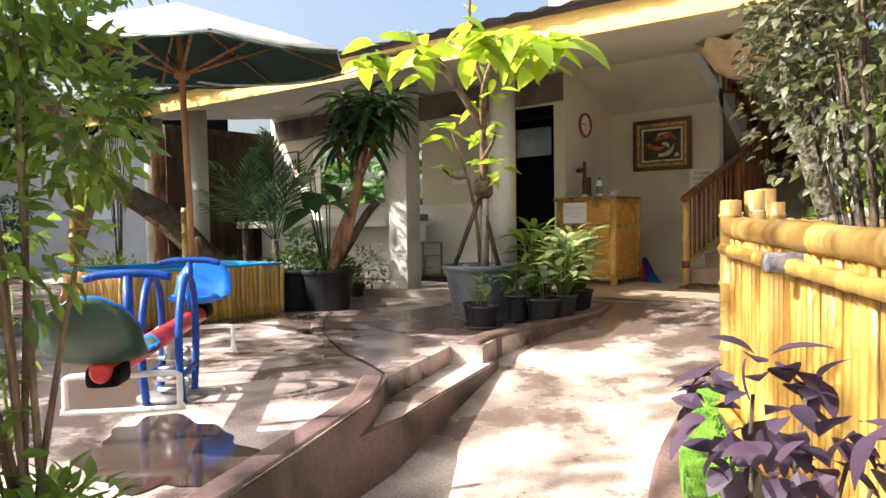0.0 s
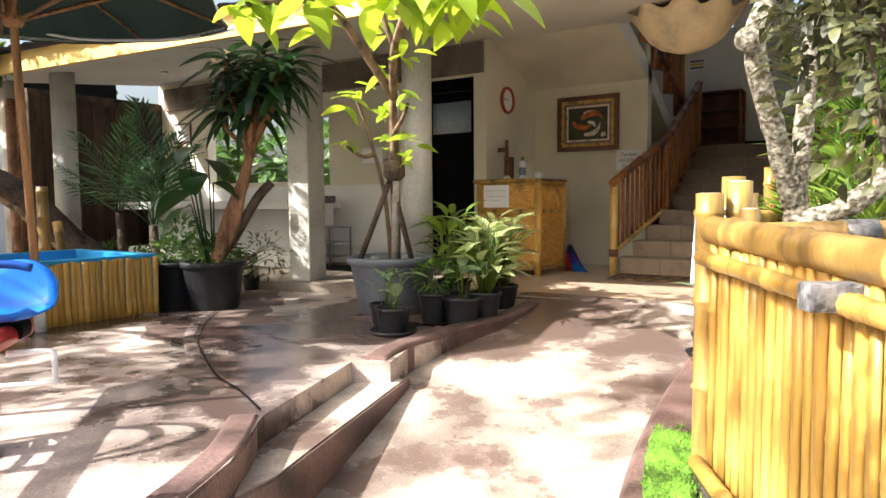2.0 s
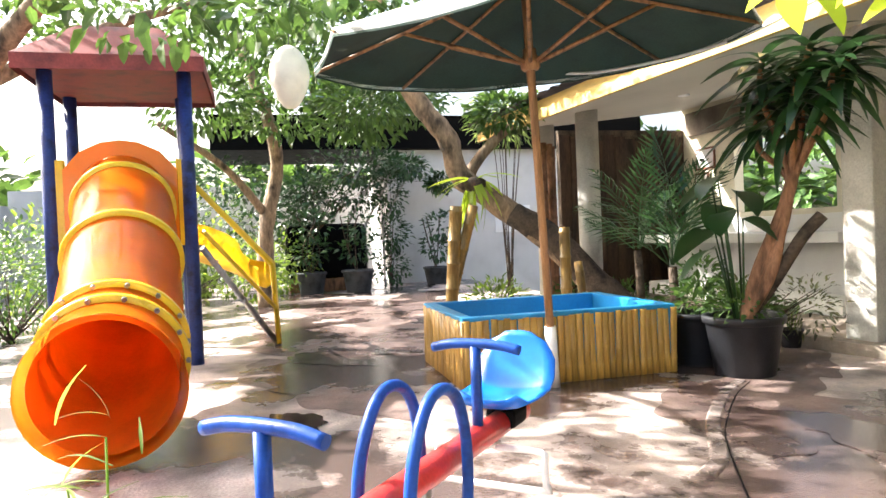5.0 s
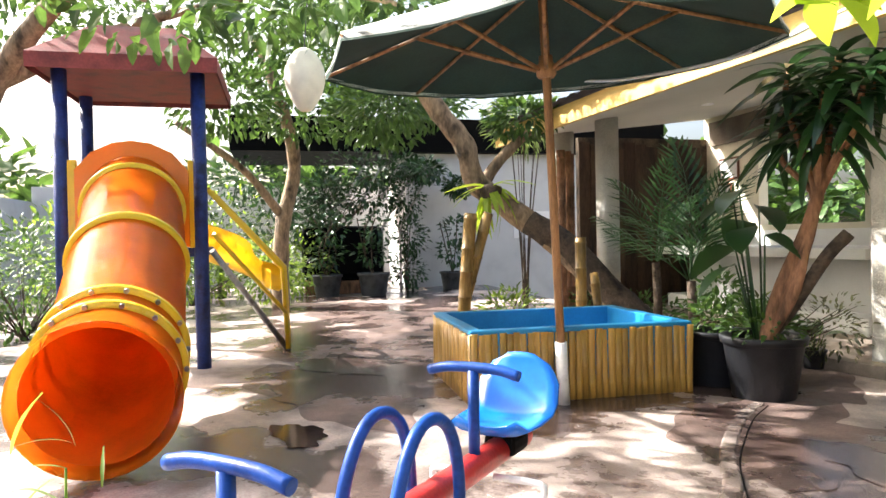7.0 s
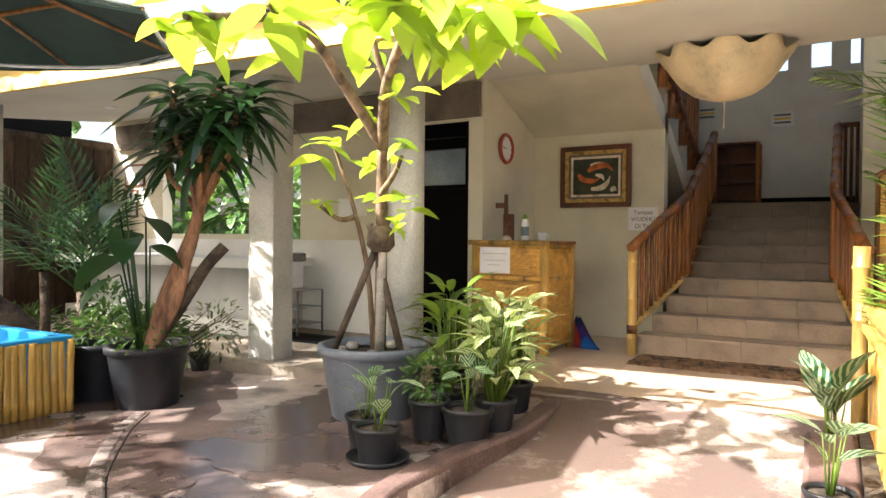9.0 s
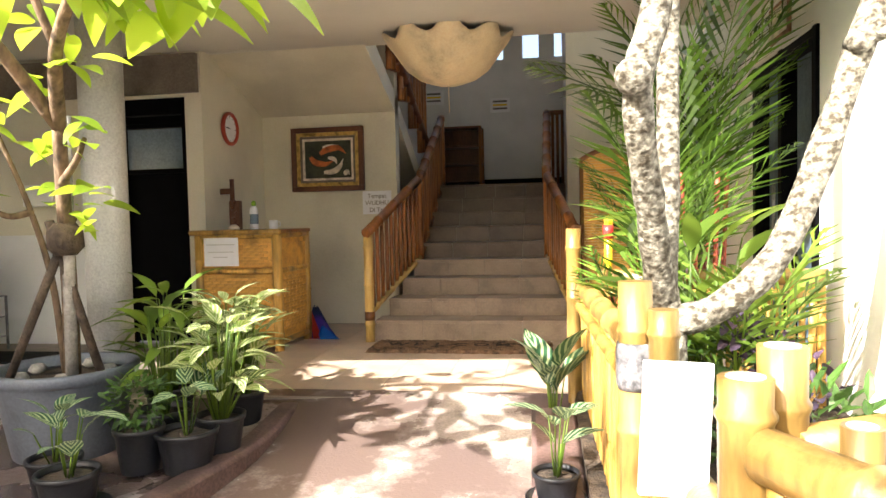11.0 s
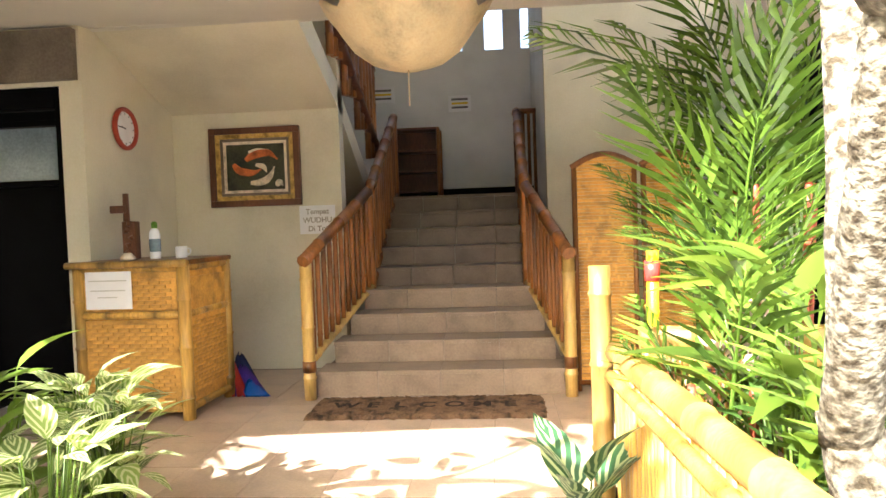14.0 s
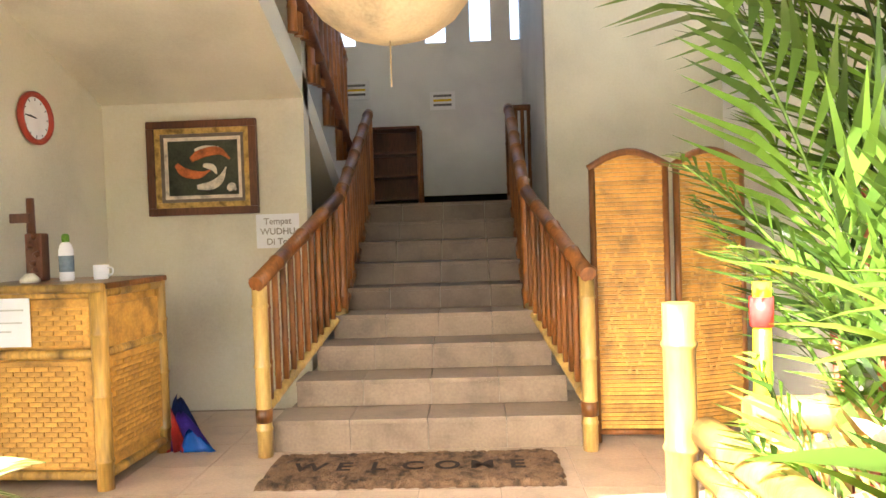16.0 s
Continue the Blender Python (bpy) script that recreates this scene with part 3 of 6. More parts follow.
# right-hand wall with a dark glazed door
WX = 2.25
bm = B()
for y0, y1, z0, z1 in ((-4.4, -1.95, -1.0, 2.9), (-1.95, -0.7, 2.17, 2.9), (-0.7, 1.4, -0.3, 2.9)):
    box(bm, WX, WX + 0.18, y0, y1, z0, z1)
structure("wall_east", bm, M_WALLW)
east = tagged(part("window_1", boxm(WX + 0.08, WX + 0.10, -1.93, -0.72, 0.02, 2.14), M_FROST), "dark reflective glazing in a black frame", "window", kind="structure")
for y in (-1.95, -1.35, -0.77):
    part("window_frame", boxm(WX - 0.02, WX + 0.12, y, y + 0.07, 0.0, 2.168, 0.004), M_BLACK, east)
for z in (0.0, 2.09):
    part("window_frame", boxm(WX - 0.018, WX + 0.118, -1.948, -0.702, z, z + 0.07, 0.004), M_BLACK, east)
part("door_handle", tube(B(), [(WX - 0.04, -1.26, 0.9), (WX - 0.04, -1.26, 1.3)], 0.012, 8), M_STEEL, east)
tp = thing("wall_picture", (WX - 0.002, -1.3, 2.36), "small brown framed picture above the dark door", "picture")
part("frame", boxm(-0.02, 0.0, -0.2, 0.2, -0.12, 0.12, 0.004), M_BROWNST, tp)
part("sheet", boxm(-0.024, -0.021, -0.17, 0.17, -0.09, 0.09), M_KOIW, tp)

# main stair
RISE = [0.19 + 0.168 * n for n in range(9)]
RUN = 0.29
SPAN = [(-0.90, 0.92), (-0.83, 0.86), (-0.76, 0.80)] + [(-0.70, 0.80)] * 6
stair = tagged(part("stair", B(), M_STEP), "tiled stair of nine brown steps", "stair", kind="structure")
for n, z in enumerate(RISE):
    y = n * RUN
    low = RISE[n - 1] if n else 0
    for k in range(4):
        xa, xb = SPAN[n]
        w = (xb - xa) / 4
        # from the fifth step up the tile colour carries the stairwell's shade
        part("tile", boxm(xa + k * w + 0.002, xa + (k + 1) * w - 0.002, y, y + 0.012, low + 0.002, z - 0.03, 0.002), M_STEP_SHADED if n > 3 else M_STEP, stair)
        part("tile", boxm(xa + k * w + 0.002, xa + (k + 1) * w - 0.002, y - 0.018, y + RUN + 0.008, z - 0.03, z, 0.005), M_STEP_SHADED if n > 3 else M_STEP, stair)
bm = B()
for n, z in enumerate(RISE):
    box(bm, SPAN[n][0] + 0.001, SPAN[n][1] - 0.001, n * RUN + 0.012, 2.62, (RISE[n - 1] if n else -0.2), z - 0.031)
part("core", bm, M_GROUT, stair)
structure("landing", boxm(-2.4, 0.91, 2.622, 3.65, 1.3, RISE[-1] - 0.002), M_STEP)
structure("baseboard", boxm(-0.9, 0.91, 3.63, 3.649, RISE[-1], RISE[-1] + 0.13), M_BLACK)

# upper flight: slanting soffit over the picture wall
bm = B()
prof = [(1.04, 2.275), (-0.1, 2.70), (-0.1, 2.95), (1.04, 2.50), (2.62, 1.60), (2.62, 1.36)]
a = [bm.verts.new((-2.4, y, z)) for y, z in prof]
b = [bm.verts.new((-0.90, y, z)) for y, z in prof]
bm.faces.new(a), bm.faces.new(b[::-1])
for i in range(6):
    j = (i + 1) % 6
    bm.faces.new((a[i], b[i], b[j], a[j]))
bmesh.ops.recalc_face_normals(bm, faces=bm.faces)
structure("upper_flight", bm, M_WALL, "sloping plastered underside of the upper stair", "stair")

# door
door = tagged(part("door_1", boxm(-3.20, -2.606, -0.20, -0.165, 0.02, 1.62), M_BLACK), "black painted door under a glass fanlight", "door", kind="structure")
for x in (-3.238, -2.608):
    part("frame", boxm(x, x + 0.04, -0.275, -0.14, 0.0, 2.288, 0.004), M_BLACK, door)
part("frame", boxm(-3.198, -2.61, -0.275, -0.14, 2.14, 2.286, 0.004), M_BLACK, door)
part("frame", boxm(-3.198, -2.61, -0.27, -0.145, 1.60, 1.64, 0.004), M_BLACK, door)
part("frame", boxm(-3.198, -2.61, -0.265, -0.15, 2.02, 2.06, 0.004), M_BLACK, door)
part("pane", boxm(-3.196, -2.612, -0.19, -0.18, 2.062, 2.138), M_BLACK, door)
part("pane", boxm(-3.196, -2.612, -0.21, -0.20, 1.642, 2.018), M_FROST, door, "bluish frosted glass pane")

# white splash panel, counter and its base on the veranda
structure("wall_panel", boxm(-8.4, -3.30, -0.292, -0.281, 0.0, 1.05), M_WALLW, "white tiled lower wall", "wall")
ctr = thing("wash_counter", (-6.4, -0.8, 0), "long white wash counter on the veranda", "counter")
part("worktop", boxm(-1.85, 1.75, -0.5, 0.5, 0.74, 0.85, 0.01), M_WALLW, ctr)
part("base", boxm(-1.7, 1.6, -0.1, 0.5, 0.0, 0.74, 0.01), M_WALLG, ctr)
part("plinth", boxm(-1.75, 1.7, -0.42, -0.1, 0.0, 0.18, 0.01), M_WALLW, ctr)

# dark plank wall closing the veranda end
pw = structure("wall_planks", boxm(-8.62, -8.54, -2.4, -0.285, -0.1, 2.45), M_BARKD, "dark brown plank wall", "wall")
for k in range(11):
    part("plank", boxm(-8.538, -8.51 + 0.012 * (k % 3), -2.4 + 0.18 * k, -2.4 + 0.18 * k + 0.172, -0.09, 2.38 - 0.03 * (k % 4), 0.004), M_PLANK, pw)

# closing walls behind the camera and far left
structure("wall_south", boxm(-24, 5, -13.2, -13, -1.4, 2.2), M_WALLG)
structure("wall_far_east", boxm(4.6, 4.8, -13, -7.5, -1.4, 2.6), M_WALLG)


# ---- things: lobby ----
def stair_rail(x0, x1):
    """Rail of two lengths: a splayed one at the foot, then a straight one to the landing."""
    r = thing("stair_railing", (0, 0, 0), "glossy brown bamboo stair railing with split balusters", "railing", "stair railings")
    part("newel", cane(B(), (x0, -0.06, 0), (x0, -0.06, 1.0), 0.044, 0.36, 12, 3), M_NEWEL, r, "thick pale bamboo post")
    part("newel_joint", cane(B(), (x0, -0.06, 0.2), (x0, -0.06, 0.28), 0.049, 0.5, 12, 3), M_BAMBOOD, r)
    part("newel_cap", lathe(B(), [(0.03, 0.985), (0.055, 0.99), (0.058, 1.03), (0.03, 1.05)], 12), M_BAMBOOD, r).location = (x0, -0.06, 0)
    part("post", cane(B(), (x1, 1.0, 0.66), (x1, 1.0, 1.55), 0.036, 0.36, 10, 4), M_BAMBOOD, r)
    part("post", cane(B(), (x1, 2.58, 1.45), (x1, 2.58, 2.42), 0.04, 0.36, 10, 5), M_BAMBOOD, r)
    part("handrail", cane(B(), (x0, -0.12, 1.0), (x1, 1.02, 1.55), 0.046, 0.34, 12, 6), M_BAMBOOD, r)
    part("handrail", cane(B(), (x1, 0.98, 1.53), (x1, 2.62, 2.42), 0.046, 0.34, 12, 7), M_BAMBOOD, r)
    part("bottom_rail", cane(B(), (x0, -0.06, 0.26), (x1, 1.0, 0.72), 0.032, 0.3, 10, 8), M_NEWEL, r)
    part("bottom_rail", cane(B(), (x1, 1.0, 0.72), (x1, 2.58, 1.58), 0.032, 0.3, 10, 9), M_BAMBOOD, r)
    for n in range(11):
        f = (n + 0.8) / 11.6
        y = -0.06 + 1.06 * f
        x = x0 + (x1 - x0) * f
        part("baluster", cane(B(), (x, y, 0.26 + 0.46 * f), (x, y, 0.98 + 0.55 * f), 0.02, 0.3, 8, n), M_BAMBOOD, r)
    for n in range(13):
        f = (n + 0.8) / 13.6
        y = 1.0 + 1.58 * f
        part("baluster", cane(B(), (x1, y, 0.72 + 0.86 * f), (x1, y, 1.52 + 0.89 * f), 0.02, 0.3, 8, n + 20), M_BAMBOOD, r)
    return r


stair_rail(-0.93, -0.65)
stair_rail(0.935, 0.69)
r = thing("landing_railing", (0.76, 2.6, RISE[-1]), "dark bamboo railing on the landing", "railing")
for n in range(3):
    part("baluster", cane(B(), (0.06 * n, 0.05, 0), (0.06 * n, 0.05, 0.88), 0.018, 0.3, 8, n), M_BAMBOOD, r)
part("handrail", cane(B(), (-0.06, 0.05, 0.89), (0.14, 0.05, 0.89), 0.03, 0.3, 10, 2), M_BAMBOOD, r)
r = thing("upper_railing", (-0.86, 2.58, 1.98), "dark brown bamboo railing of the upper flight", "railing")
for n in range(16):
    y, z = -0.17 * n - 0.05, 0.078 * n
    part("baluster", cane(B(), (0, y, z - 0.1 * (n % 3)), (0, y, z + 0.95), 0.034, 0.3, 8, n), M_BAMBOOD, r)
part("handrail", cane(B(), (0, 0, 0.95), (0, -2.75, 0.95 + 1.26), 0.04, 0.3, 10, 1), M_BAMBOOD, r)
part("stringer", cane(B(), (0.02, 0, 0.08), (0.02, -2.75, 0.08 + 1.26), 0.05, 0.4, 8, 1), M_DARKWOOD, r)
shelf = thing("shoe_shelf", (-0.52, 3.36, RISE[-1]), "dark bamboo shelf unit with open tiers on the landing", "shelf")
for sx in (-0.3, 0.3):
    for sy in (-0.15, 0.15):
        part("post", cane(B(), (sx, sy, 0), (sx, sy, 0.84), 0.022, 0.3, 8, 2), M_BAMBOOD, shelf)
for z in (0.08, 0.32, 0.56, 0.82):
    part("shelf_board", boxm(-0.31, 0.31, -0.16, 0.16, z, z + 0.025, 0.005), M_DARKWOOD, shelf)
part("back_panel", boxm(-0.3, 0.3, 0.15, 0.16, 0.1, 0.82), M_DARKWOOD, shelf)
for x, z in ((0.03, 2.71), (-0.92, 2.86)):
    pq = thing("wall_notice", (x, 3.645, z), "small framed notice on the landing wall", "notice", "landing notices")
    part("board", boxm(-0.14, 0.14, -0.012, 0.0, -0.1, 0.1, 0.003), M_PAPER, pq)
    for k in range(3):
        part("text_bar", boxm(-0.1, 0.1, -0.015, -0.0125, -0.06 + 0.05 * k, -0.035 + 0.05 * k), M_YELLOW if k == 1 else M_TAPE, pq)
tp = thing("paper_sign", (-1.12, 1.036, 1.31), "white printed paper sign on the wall beside the stair", "sign")
part("sheet", boxm(-0.16, 0.16, -0.002, 0.0, -0.125, 0.125), M_PAPER, tp)


def lettering(body, size, material, parent, m, align="CENTER", bold=0.0, space=1.0):
    c = bpy.data.curves.new("lettering", "FONT")
    c.body, c.size, c.align_x, c.extrude, c.space_character, c.offset = body, size, align, 0.0006, space, bold
    o = new("lettering", c)
    me = bpy.data.meshes.new_from_object(o.evaluated_get(bpy.context.evaluated_depsgraph_get()))
    bpy.data.objects.remove(o)
    ob = part("lettering", me, material, parent)
    ob.matrix_basis = m
    return ob


for k, word in enumerate(("Tempat", "WUDHU", "Di Toi")):
    lettering(word, 0.066, M_STONE, tp, pose(0, -0.003, 0.05 - 0.075 * k, 90), bold=0.001)

# cabinet
cab = thing("cabinet", pose(-1.97, -0.21, 0, 0, 0, -3), "rattan and bamboo cabinet with woven panels", "cabinet")
CW, CD, CH = 0.80, 0.66, 1.06
x0, y0 = -CW / 2, -CD / 2
part("body", boxm(x0 + 0.03, -x0 - 0.03, y0 + 0.03, -y0 - 0.02, 0.05, CH - 0.04), M_RATTAN, cab)
for sx in (x0 + 0.03, -x0 - 0.03):
    for sy in (y0 + 0.03, -y0 - 0.03):
        part("leg", cane(B(), (sx, sy, 0), (sx, sy, CH - 0.03), 0.043, 0.33, 12, int(sx * 10)), M_BAMBOO, cab)
for z in (0.075, 0.70, CH - 0.05):
    for sy in (y0 + 0.02, -y0 - 0.02):
        part("rail", cane(B(), (x0 + 0.05, sy, z), (-x0 - 0.05, sy, z), 0.026, 0.3, 8, 2), M_BAMBOO, cab)
    for sx in (x0 + 0.02, -x0 - 0.02):
        part("rail", cane(B(), (sx, y0 + 0.05, z), (sx, -y0 - 0.05, z), 0.026, 0.3, 8, 3), M_BAMBOO, cab)
part("top", boxm(x0 - 0.012, -x0 + 0.012, y0 - 0.012, -y0 + 0.012, CH - 0.035, CH, 0.012), M_BAMBOOD, cab)
part("top_edge", cane(B(), (x0 - 0.03, y0 - 0.02, CH - 0.02), (-x0 + 0.03, y0 - 0.02, CH - 0.02), 0.024, 0.3, 8, 3), M_BAMBOO, cab)


def weave(parent, origin, u, w, h, cw, ch):
    """A basket weave of short strips on a panel."""
    me1 = bpy.data.meshes.new("strip")
    bm = boxm(-cw / 2 * 0.94, cw / 2 * 0.94, -0.004, 0.004, -ch / 2 * 0.9, ch / 2 * 0.9, 0.002)
    bm.to_mesh(me1), bm.free()
    me1.materials.append(M_RATTAN)
    i = 0
    z = ch / 2
    while z < h:
        x = cw / 2 - (cw / 2 if i % 2 else 0) * (1 if i % 2 else 0)
        while x < w:
            if x + cw / 2 <= w + 0.01 and x - cw / 2 >= -0.01:
                ob = part("strip", me1, None, parent)
                ob.matrix_basis = Matrix.Translation(Vector(origin) + Vector(u) * x + Vector((0, 0, z))) @ Matrix.Rotation(math.atan2(u[1], u[0]), 4, "Z") @ Matrix.Rotation(0.05 if i % 2 else -0.05, 4, "Z")
            x += cw
        z += ch
        i += 1


panel = part("door_panel", boxm(x0 + 0.07, -x0 - 0.07, y0 + 0.012, y0 + 0.028, 0.11, 0.665, 0.003), M_RATTAN, cab)
weave(panel, (x0 + 0.08, y0 + 0.008, 0.12), (1, 0, 0), CW - 0.16, 0.52, 0.077, 0.026)
panel = part("drawer_front", boxm(x0 + 0.07, -x0 - 0.07, y0 + 0.012, y0 + 0.028, 0.735, 0.94, 0.003), M_RATTAN, cab)
weave(panel, (x0 + 0.08, y0 + 0.008, 0.745), (1, 0, 0), CW - 0.16, 0.19, 0.077, 0.026)
panel = part("side_panel", boxm(-x0 - 0.028, -x0 - 0.012, y0 + 0.07, -y0 - 0.07, 0.165, 0.94, 0.003), M_RATTAN, cab)
weave(panel, (-x0 - 0.008, y0 + 0.08, 0.175), (0, 1, 0), CD - 0.16, 0.47, 0.077, 0.026)
note = thing("paper_notice", cab.matrix_basis @ pose(x0 + 0.26, y0 - 0.006, 0.87), "white paper notice taped to the cabinet front", "notice")
part("sheet", boxm(-0.165, 0.165, -0.001, 0.001, -0.125, 0.125), M_PAPER, note)
for z, a, b in ((0.06, -0.14, 0.13), (-0.005, -0.13, 0.12), (-0.05, -0.08, 0.06)):
    part("text_bar", boxm(a, b, -0.0025, -0.0012, z, z + 0.008), M_WALLG, note)

# picture
pic = thing("framed_picture", pose(-1.65, 1.032, 1.79), "painting of red koi in a gilt and dark wood frame", "picture")
PW, PH = 0.81, 0.69
for w, t, d0, m in ((0, 0.055, 0.05, M_DARKWOOD), (0.05, 0.045, 0.035, M_GOLD), (0.09, 0.03, 0.026, M_BEAM), (0.115, 0.03, 0.022, M_KOIW)):
    a, b = PW / 2 - w, PH / 2 - w
    for q in (boxm(-a, a, -d0, 0, b - t, b, 0.006), boxm(-a, a, -d0, 0, -b, -b + t, 0.006), boxm(-a, -a + t, -d0 + .001, 0, -b + t, b - t, 0.004), boxm(a - t, a, -d0 + .001, 0, -b + t, b - t, 0.004)):
        part("frame", q, m, pic)
part("canvas", boxm(-0.27, 0.27, -0.014, -0.004, -0.21, 0.21), M_CANVAS, pic)


def koi(pts, w):
    bm = B()
    P = curve([(x, 0, z) for x, z in pts], 6)
    tube(bm, P, [w * (0.25 + math.sin(math.pi * min(1, 0.12 + i / len(P))) * 0.9) for i in range(len(P))], 8)
    bmesh.ops.scale(bm, vec=(1, 0.12, 1), verts=bm.verts)
    bmesh.ops.translate(bm, vec=(0, -0.016, 0), verts=bm.verts)
    return bm


part("fish", koi([(-0.09, 0.06), (0.0, 0.11), (0.12, 0.12), (0.20, 0.06)], 0.032), M_KOI, pic)
part("fish", koi([(-0.2, 0.03), (-0.14, -0.03), (-0.03, -0.05), (0.05, -0.02)], 0.03), M_KOI, pic)
part("fish", koi([(-0.05, -0.14), (0.06, -0.13), (0.13, -0.08), (0.17, 0.0)], 0.028), M_KOIW, pic)
part("fish", koi([(0.0, 0.02), (0.07, 0.0), (0.1, -0.05)], 0.02), M_KOIW, pic)
part("fish", koi([(-0.06, 0.13), (0.02, 0.145), (0.12, 0.15)], 0.016), M_KOIW, pic)
part("flower", koi([(0.18, -0.17), (0.21, -0.14), (0.24, -0.17)], 0.025), M_KOIW, pic)

# clock on the side wall
clk = thing("wall_clock", pose(-2.398, 0.22, 2.05, 0, 90, 0), "round red-rimmed wall clock with a white face", "clock")
rim = lathe(B(), [(0.150, 0.0), (0.165, 0.012), (0.165, 0.03), (0.155, 0.042), (0.138, 0.04), (0.130, 0.02)], 36, False)
part("rim", rim, M_CLOCK, clk)
part("face", lathe(B(), [(0.134, 0.0), (0.134, 0.02)], 36), M_PAPER, clk)
for a, l in ((100, 0.06), (95, 0.10)):
    part("clock_hand", tube(B(), [(0, 0, 0.024), (l * math.cos(radians(a)), -l * math.sin(radians(a)), 0.024)], 0.004, 6), M_INK, clk)
for k in range(12):
    a = radians(30 * k)
    part("mark", boxm(-0.003, 0.003, -0.008, 0.008, 0.0205, 0.022), M_INK, clk).matrix_basis = Matrix.Rotation(a, 4, "Z") @ Matrix.Translation((0, 0.115, 0))

# hanging shell lamp
lamp = thing("pendant_lamp", (-0.07, -0.58, 2.20), "cream scalloped bowl pendant lamp under the ceiling", "lamp")
bm = B()
seg = 64
rings = []
for r, z in ((0.02, 0.0), (0.10, 0.008), (0.22, 0.05), (0.32, 0.13), (0.39, 0.23), (0.44, 0.31), (0.48, 0.36)):
    ring = []
    for k in range(seg):
        a = 2 * math.pi * k / seg
        wv = 1.06 + 0.06 * (r / 0.48) ** 3 * math.cos(9 * a)
        ring.append(bm.verts.new((r * wv * math.cos(a), r * wv * math.sin(a), z + 0.042 * (r / 0.48) ** 4 * math.cos(9 * a))))
    rings.append(ring)
for a, b in zip(rings, rings[1:]):
    for k in range(seg):
        bm.faces.new((a[k], a[(k + 1) % seg], b[(k + 1) % seg], b[k])).smooth = True
bm.faces.new(rings[0][::-1])
bmesh.ops.recalc_face_normals(bm, faces=bm.faces)
bmesh.ops.solidify(bm, geom=bm.faces[:], thickness=0.012)
part("bowl", bm, M_LAMP, lamp)
part("stem", tube(B(), [(0, 0, 0.02), (0, 0, 0.43)], 0.012, 8), M_DARKWOOD, lamp)
part("ceiling_rose", lathe(B(), [(0.05, 0.40), (0.06, 0.415), (0.03, 0.435)], 16), M_DARKWOOD, lamp)
for k in range(3):
    a = 2 * math.pi * k / 3
    part("chain", tube(B(), [(0, 0, 0.40), (0.43 * math.cos(a), 0.43 * math.sin(a), 0.33)], 0.005, 6), M_DARKWOOD, lamp)
part("pull_cord", tube(B(), [(0.0, 0, 0.0), (0.0, 0.0, -0.22)], 0.004, 6), M_LAMP, lamp)

# welcome mat
wm = thing("door_mat", (-0.05, -0.31, 0.0), "brown coir door mat lettered WELCOME at the stair foot", "mat")
bm = B()
nx, ny = 90, 24
grid = [[bm.verts.new((-0.78 + 1.56 * i / nx + rng.uniform(-.012, .012), -0.29 + 0.50 * j / ny + rng.uniform(-.012, .012), 0.002 if i in (0, nx) or j in (0, ny) else 0.022 + rng.uniform(0, 0.012))) for i in range(nx + 1)] for j in range(ny + 1)]
for j in range(ny):
    for i in range(nx):
        bm.faces.new((grid[j][i], grid[j][i + 1], grid[j + 1][i + 1], grid[j + 1][i]))
part("mat_body", bm, M_MAT, wm)
for k, ch in enumerate("WELCOME"):
    lettering(ch, 0.17, M_MATD, wm, pose(-0.55 + 0.183 * k, -0.11, 0.036), bold=0.004).name = "letter"

# folding screen
scr = thing("folding_screen", (0, 0.06, 0), "woven bamboo folding screen with arched panels", "screen")
for k, (xa, ya, xb, yb) in enumerate(((0.985, 0.02, 1.44, 0.0), (1.465, 0.0, 1.92, 0.14))):
    ang = math.atan2(yb - ya, xb - xa)
    w = math.hypot(xb - xa, yb - ya)
    pn = part("panel", B(), M_RATTAN, scr)
    pn.matrix_basis = pose(xa, ya, 0, 0, 0, math.degrees(ang))
    bm = B()
    for s in (0.02, w - 0.02):
        tube(bm, [(s, 0, 0), (s, 0, 1.60)], 0.02, 8)
    tube(bm, [(w * i / 10, 0, 1.60 + 0.09 * math.sin(math.pi * i / 10)) for i in range(11)], 0.022, 8)
    tube(bm, [(0.02, 0, 0.06), (w - 0.02, 0, 0.06)], 0.018, 8)
    part("frame", bm, M_BAMBOOD, pn)
    zz = 0.08
    i = 0
    while zz < 1.66:
        half = 0 if zz < 1.60 else (zz - 1.60) / 0.09 * w * 0.33
        part("slat", boxm(0.035 + half, w - 0.035 - half, -0.005 - 0.004 * (i % 2), 0.006, zz, zz + 0.022, 0.003), M_RATTAN, pn)
        zz += 0.0245
        i += 1
    bm = B()
    for s in (1, -1):
        for h in (0.0, 0.32):
            for q in range(9):
                x = w / 2 + s * (0.02 + 0.016 * q)
                for zc in (0.42 + h + 0.05 * q, 1.28 - h * 0.9 - 0.045 * q):
                    box(bm, x - 0.008, x + 0.008, -0.013, -0.008, zc - 0.014, zc + 0.014)
    tagged(part("diamond_weave", bm, M_RATTANP, pn), kind="stuff")

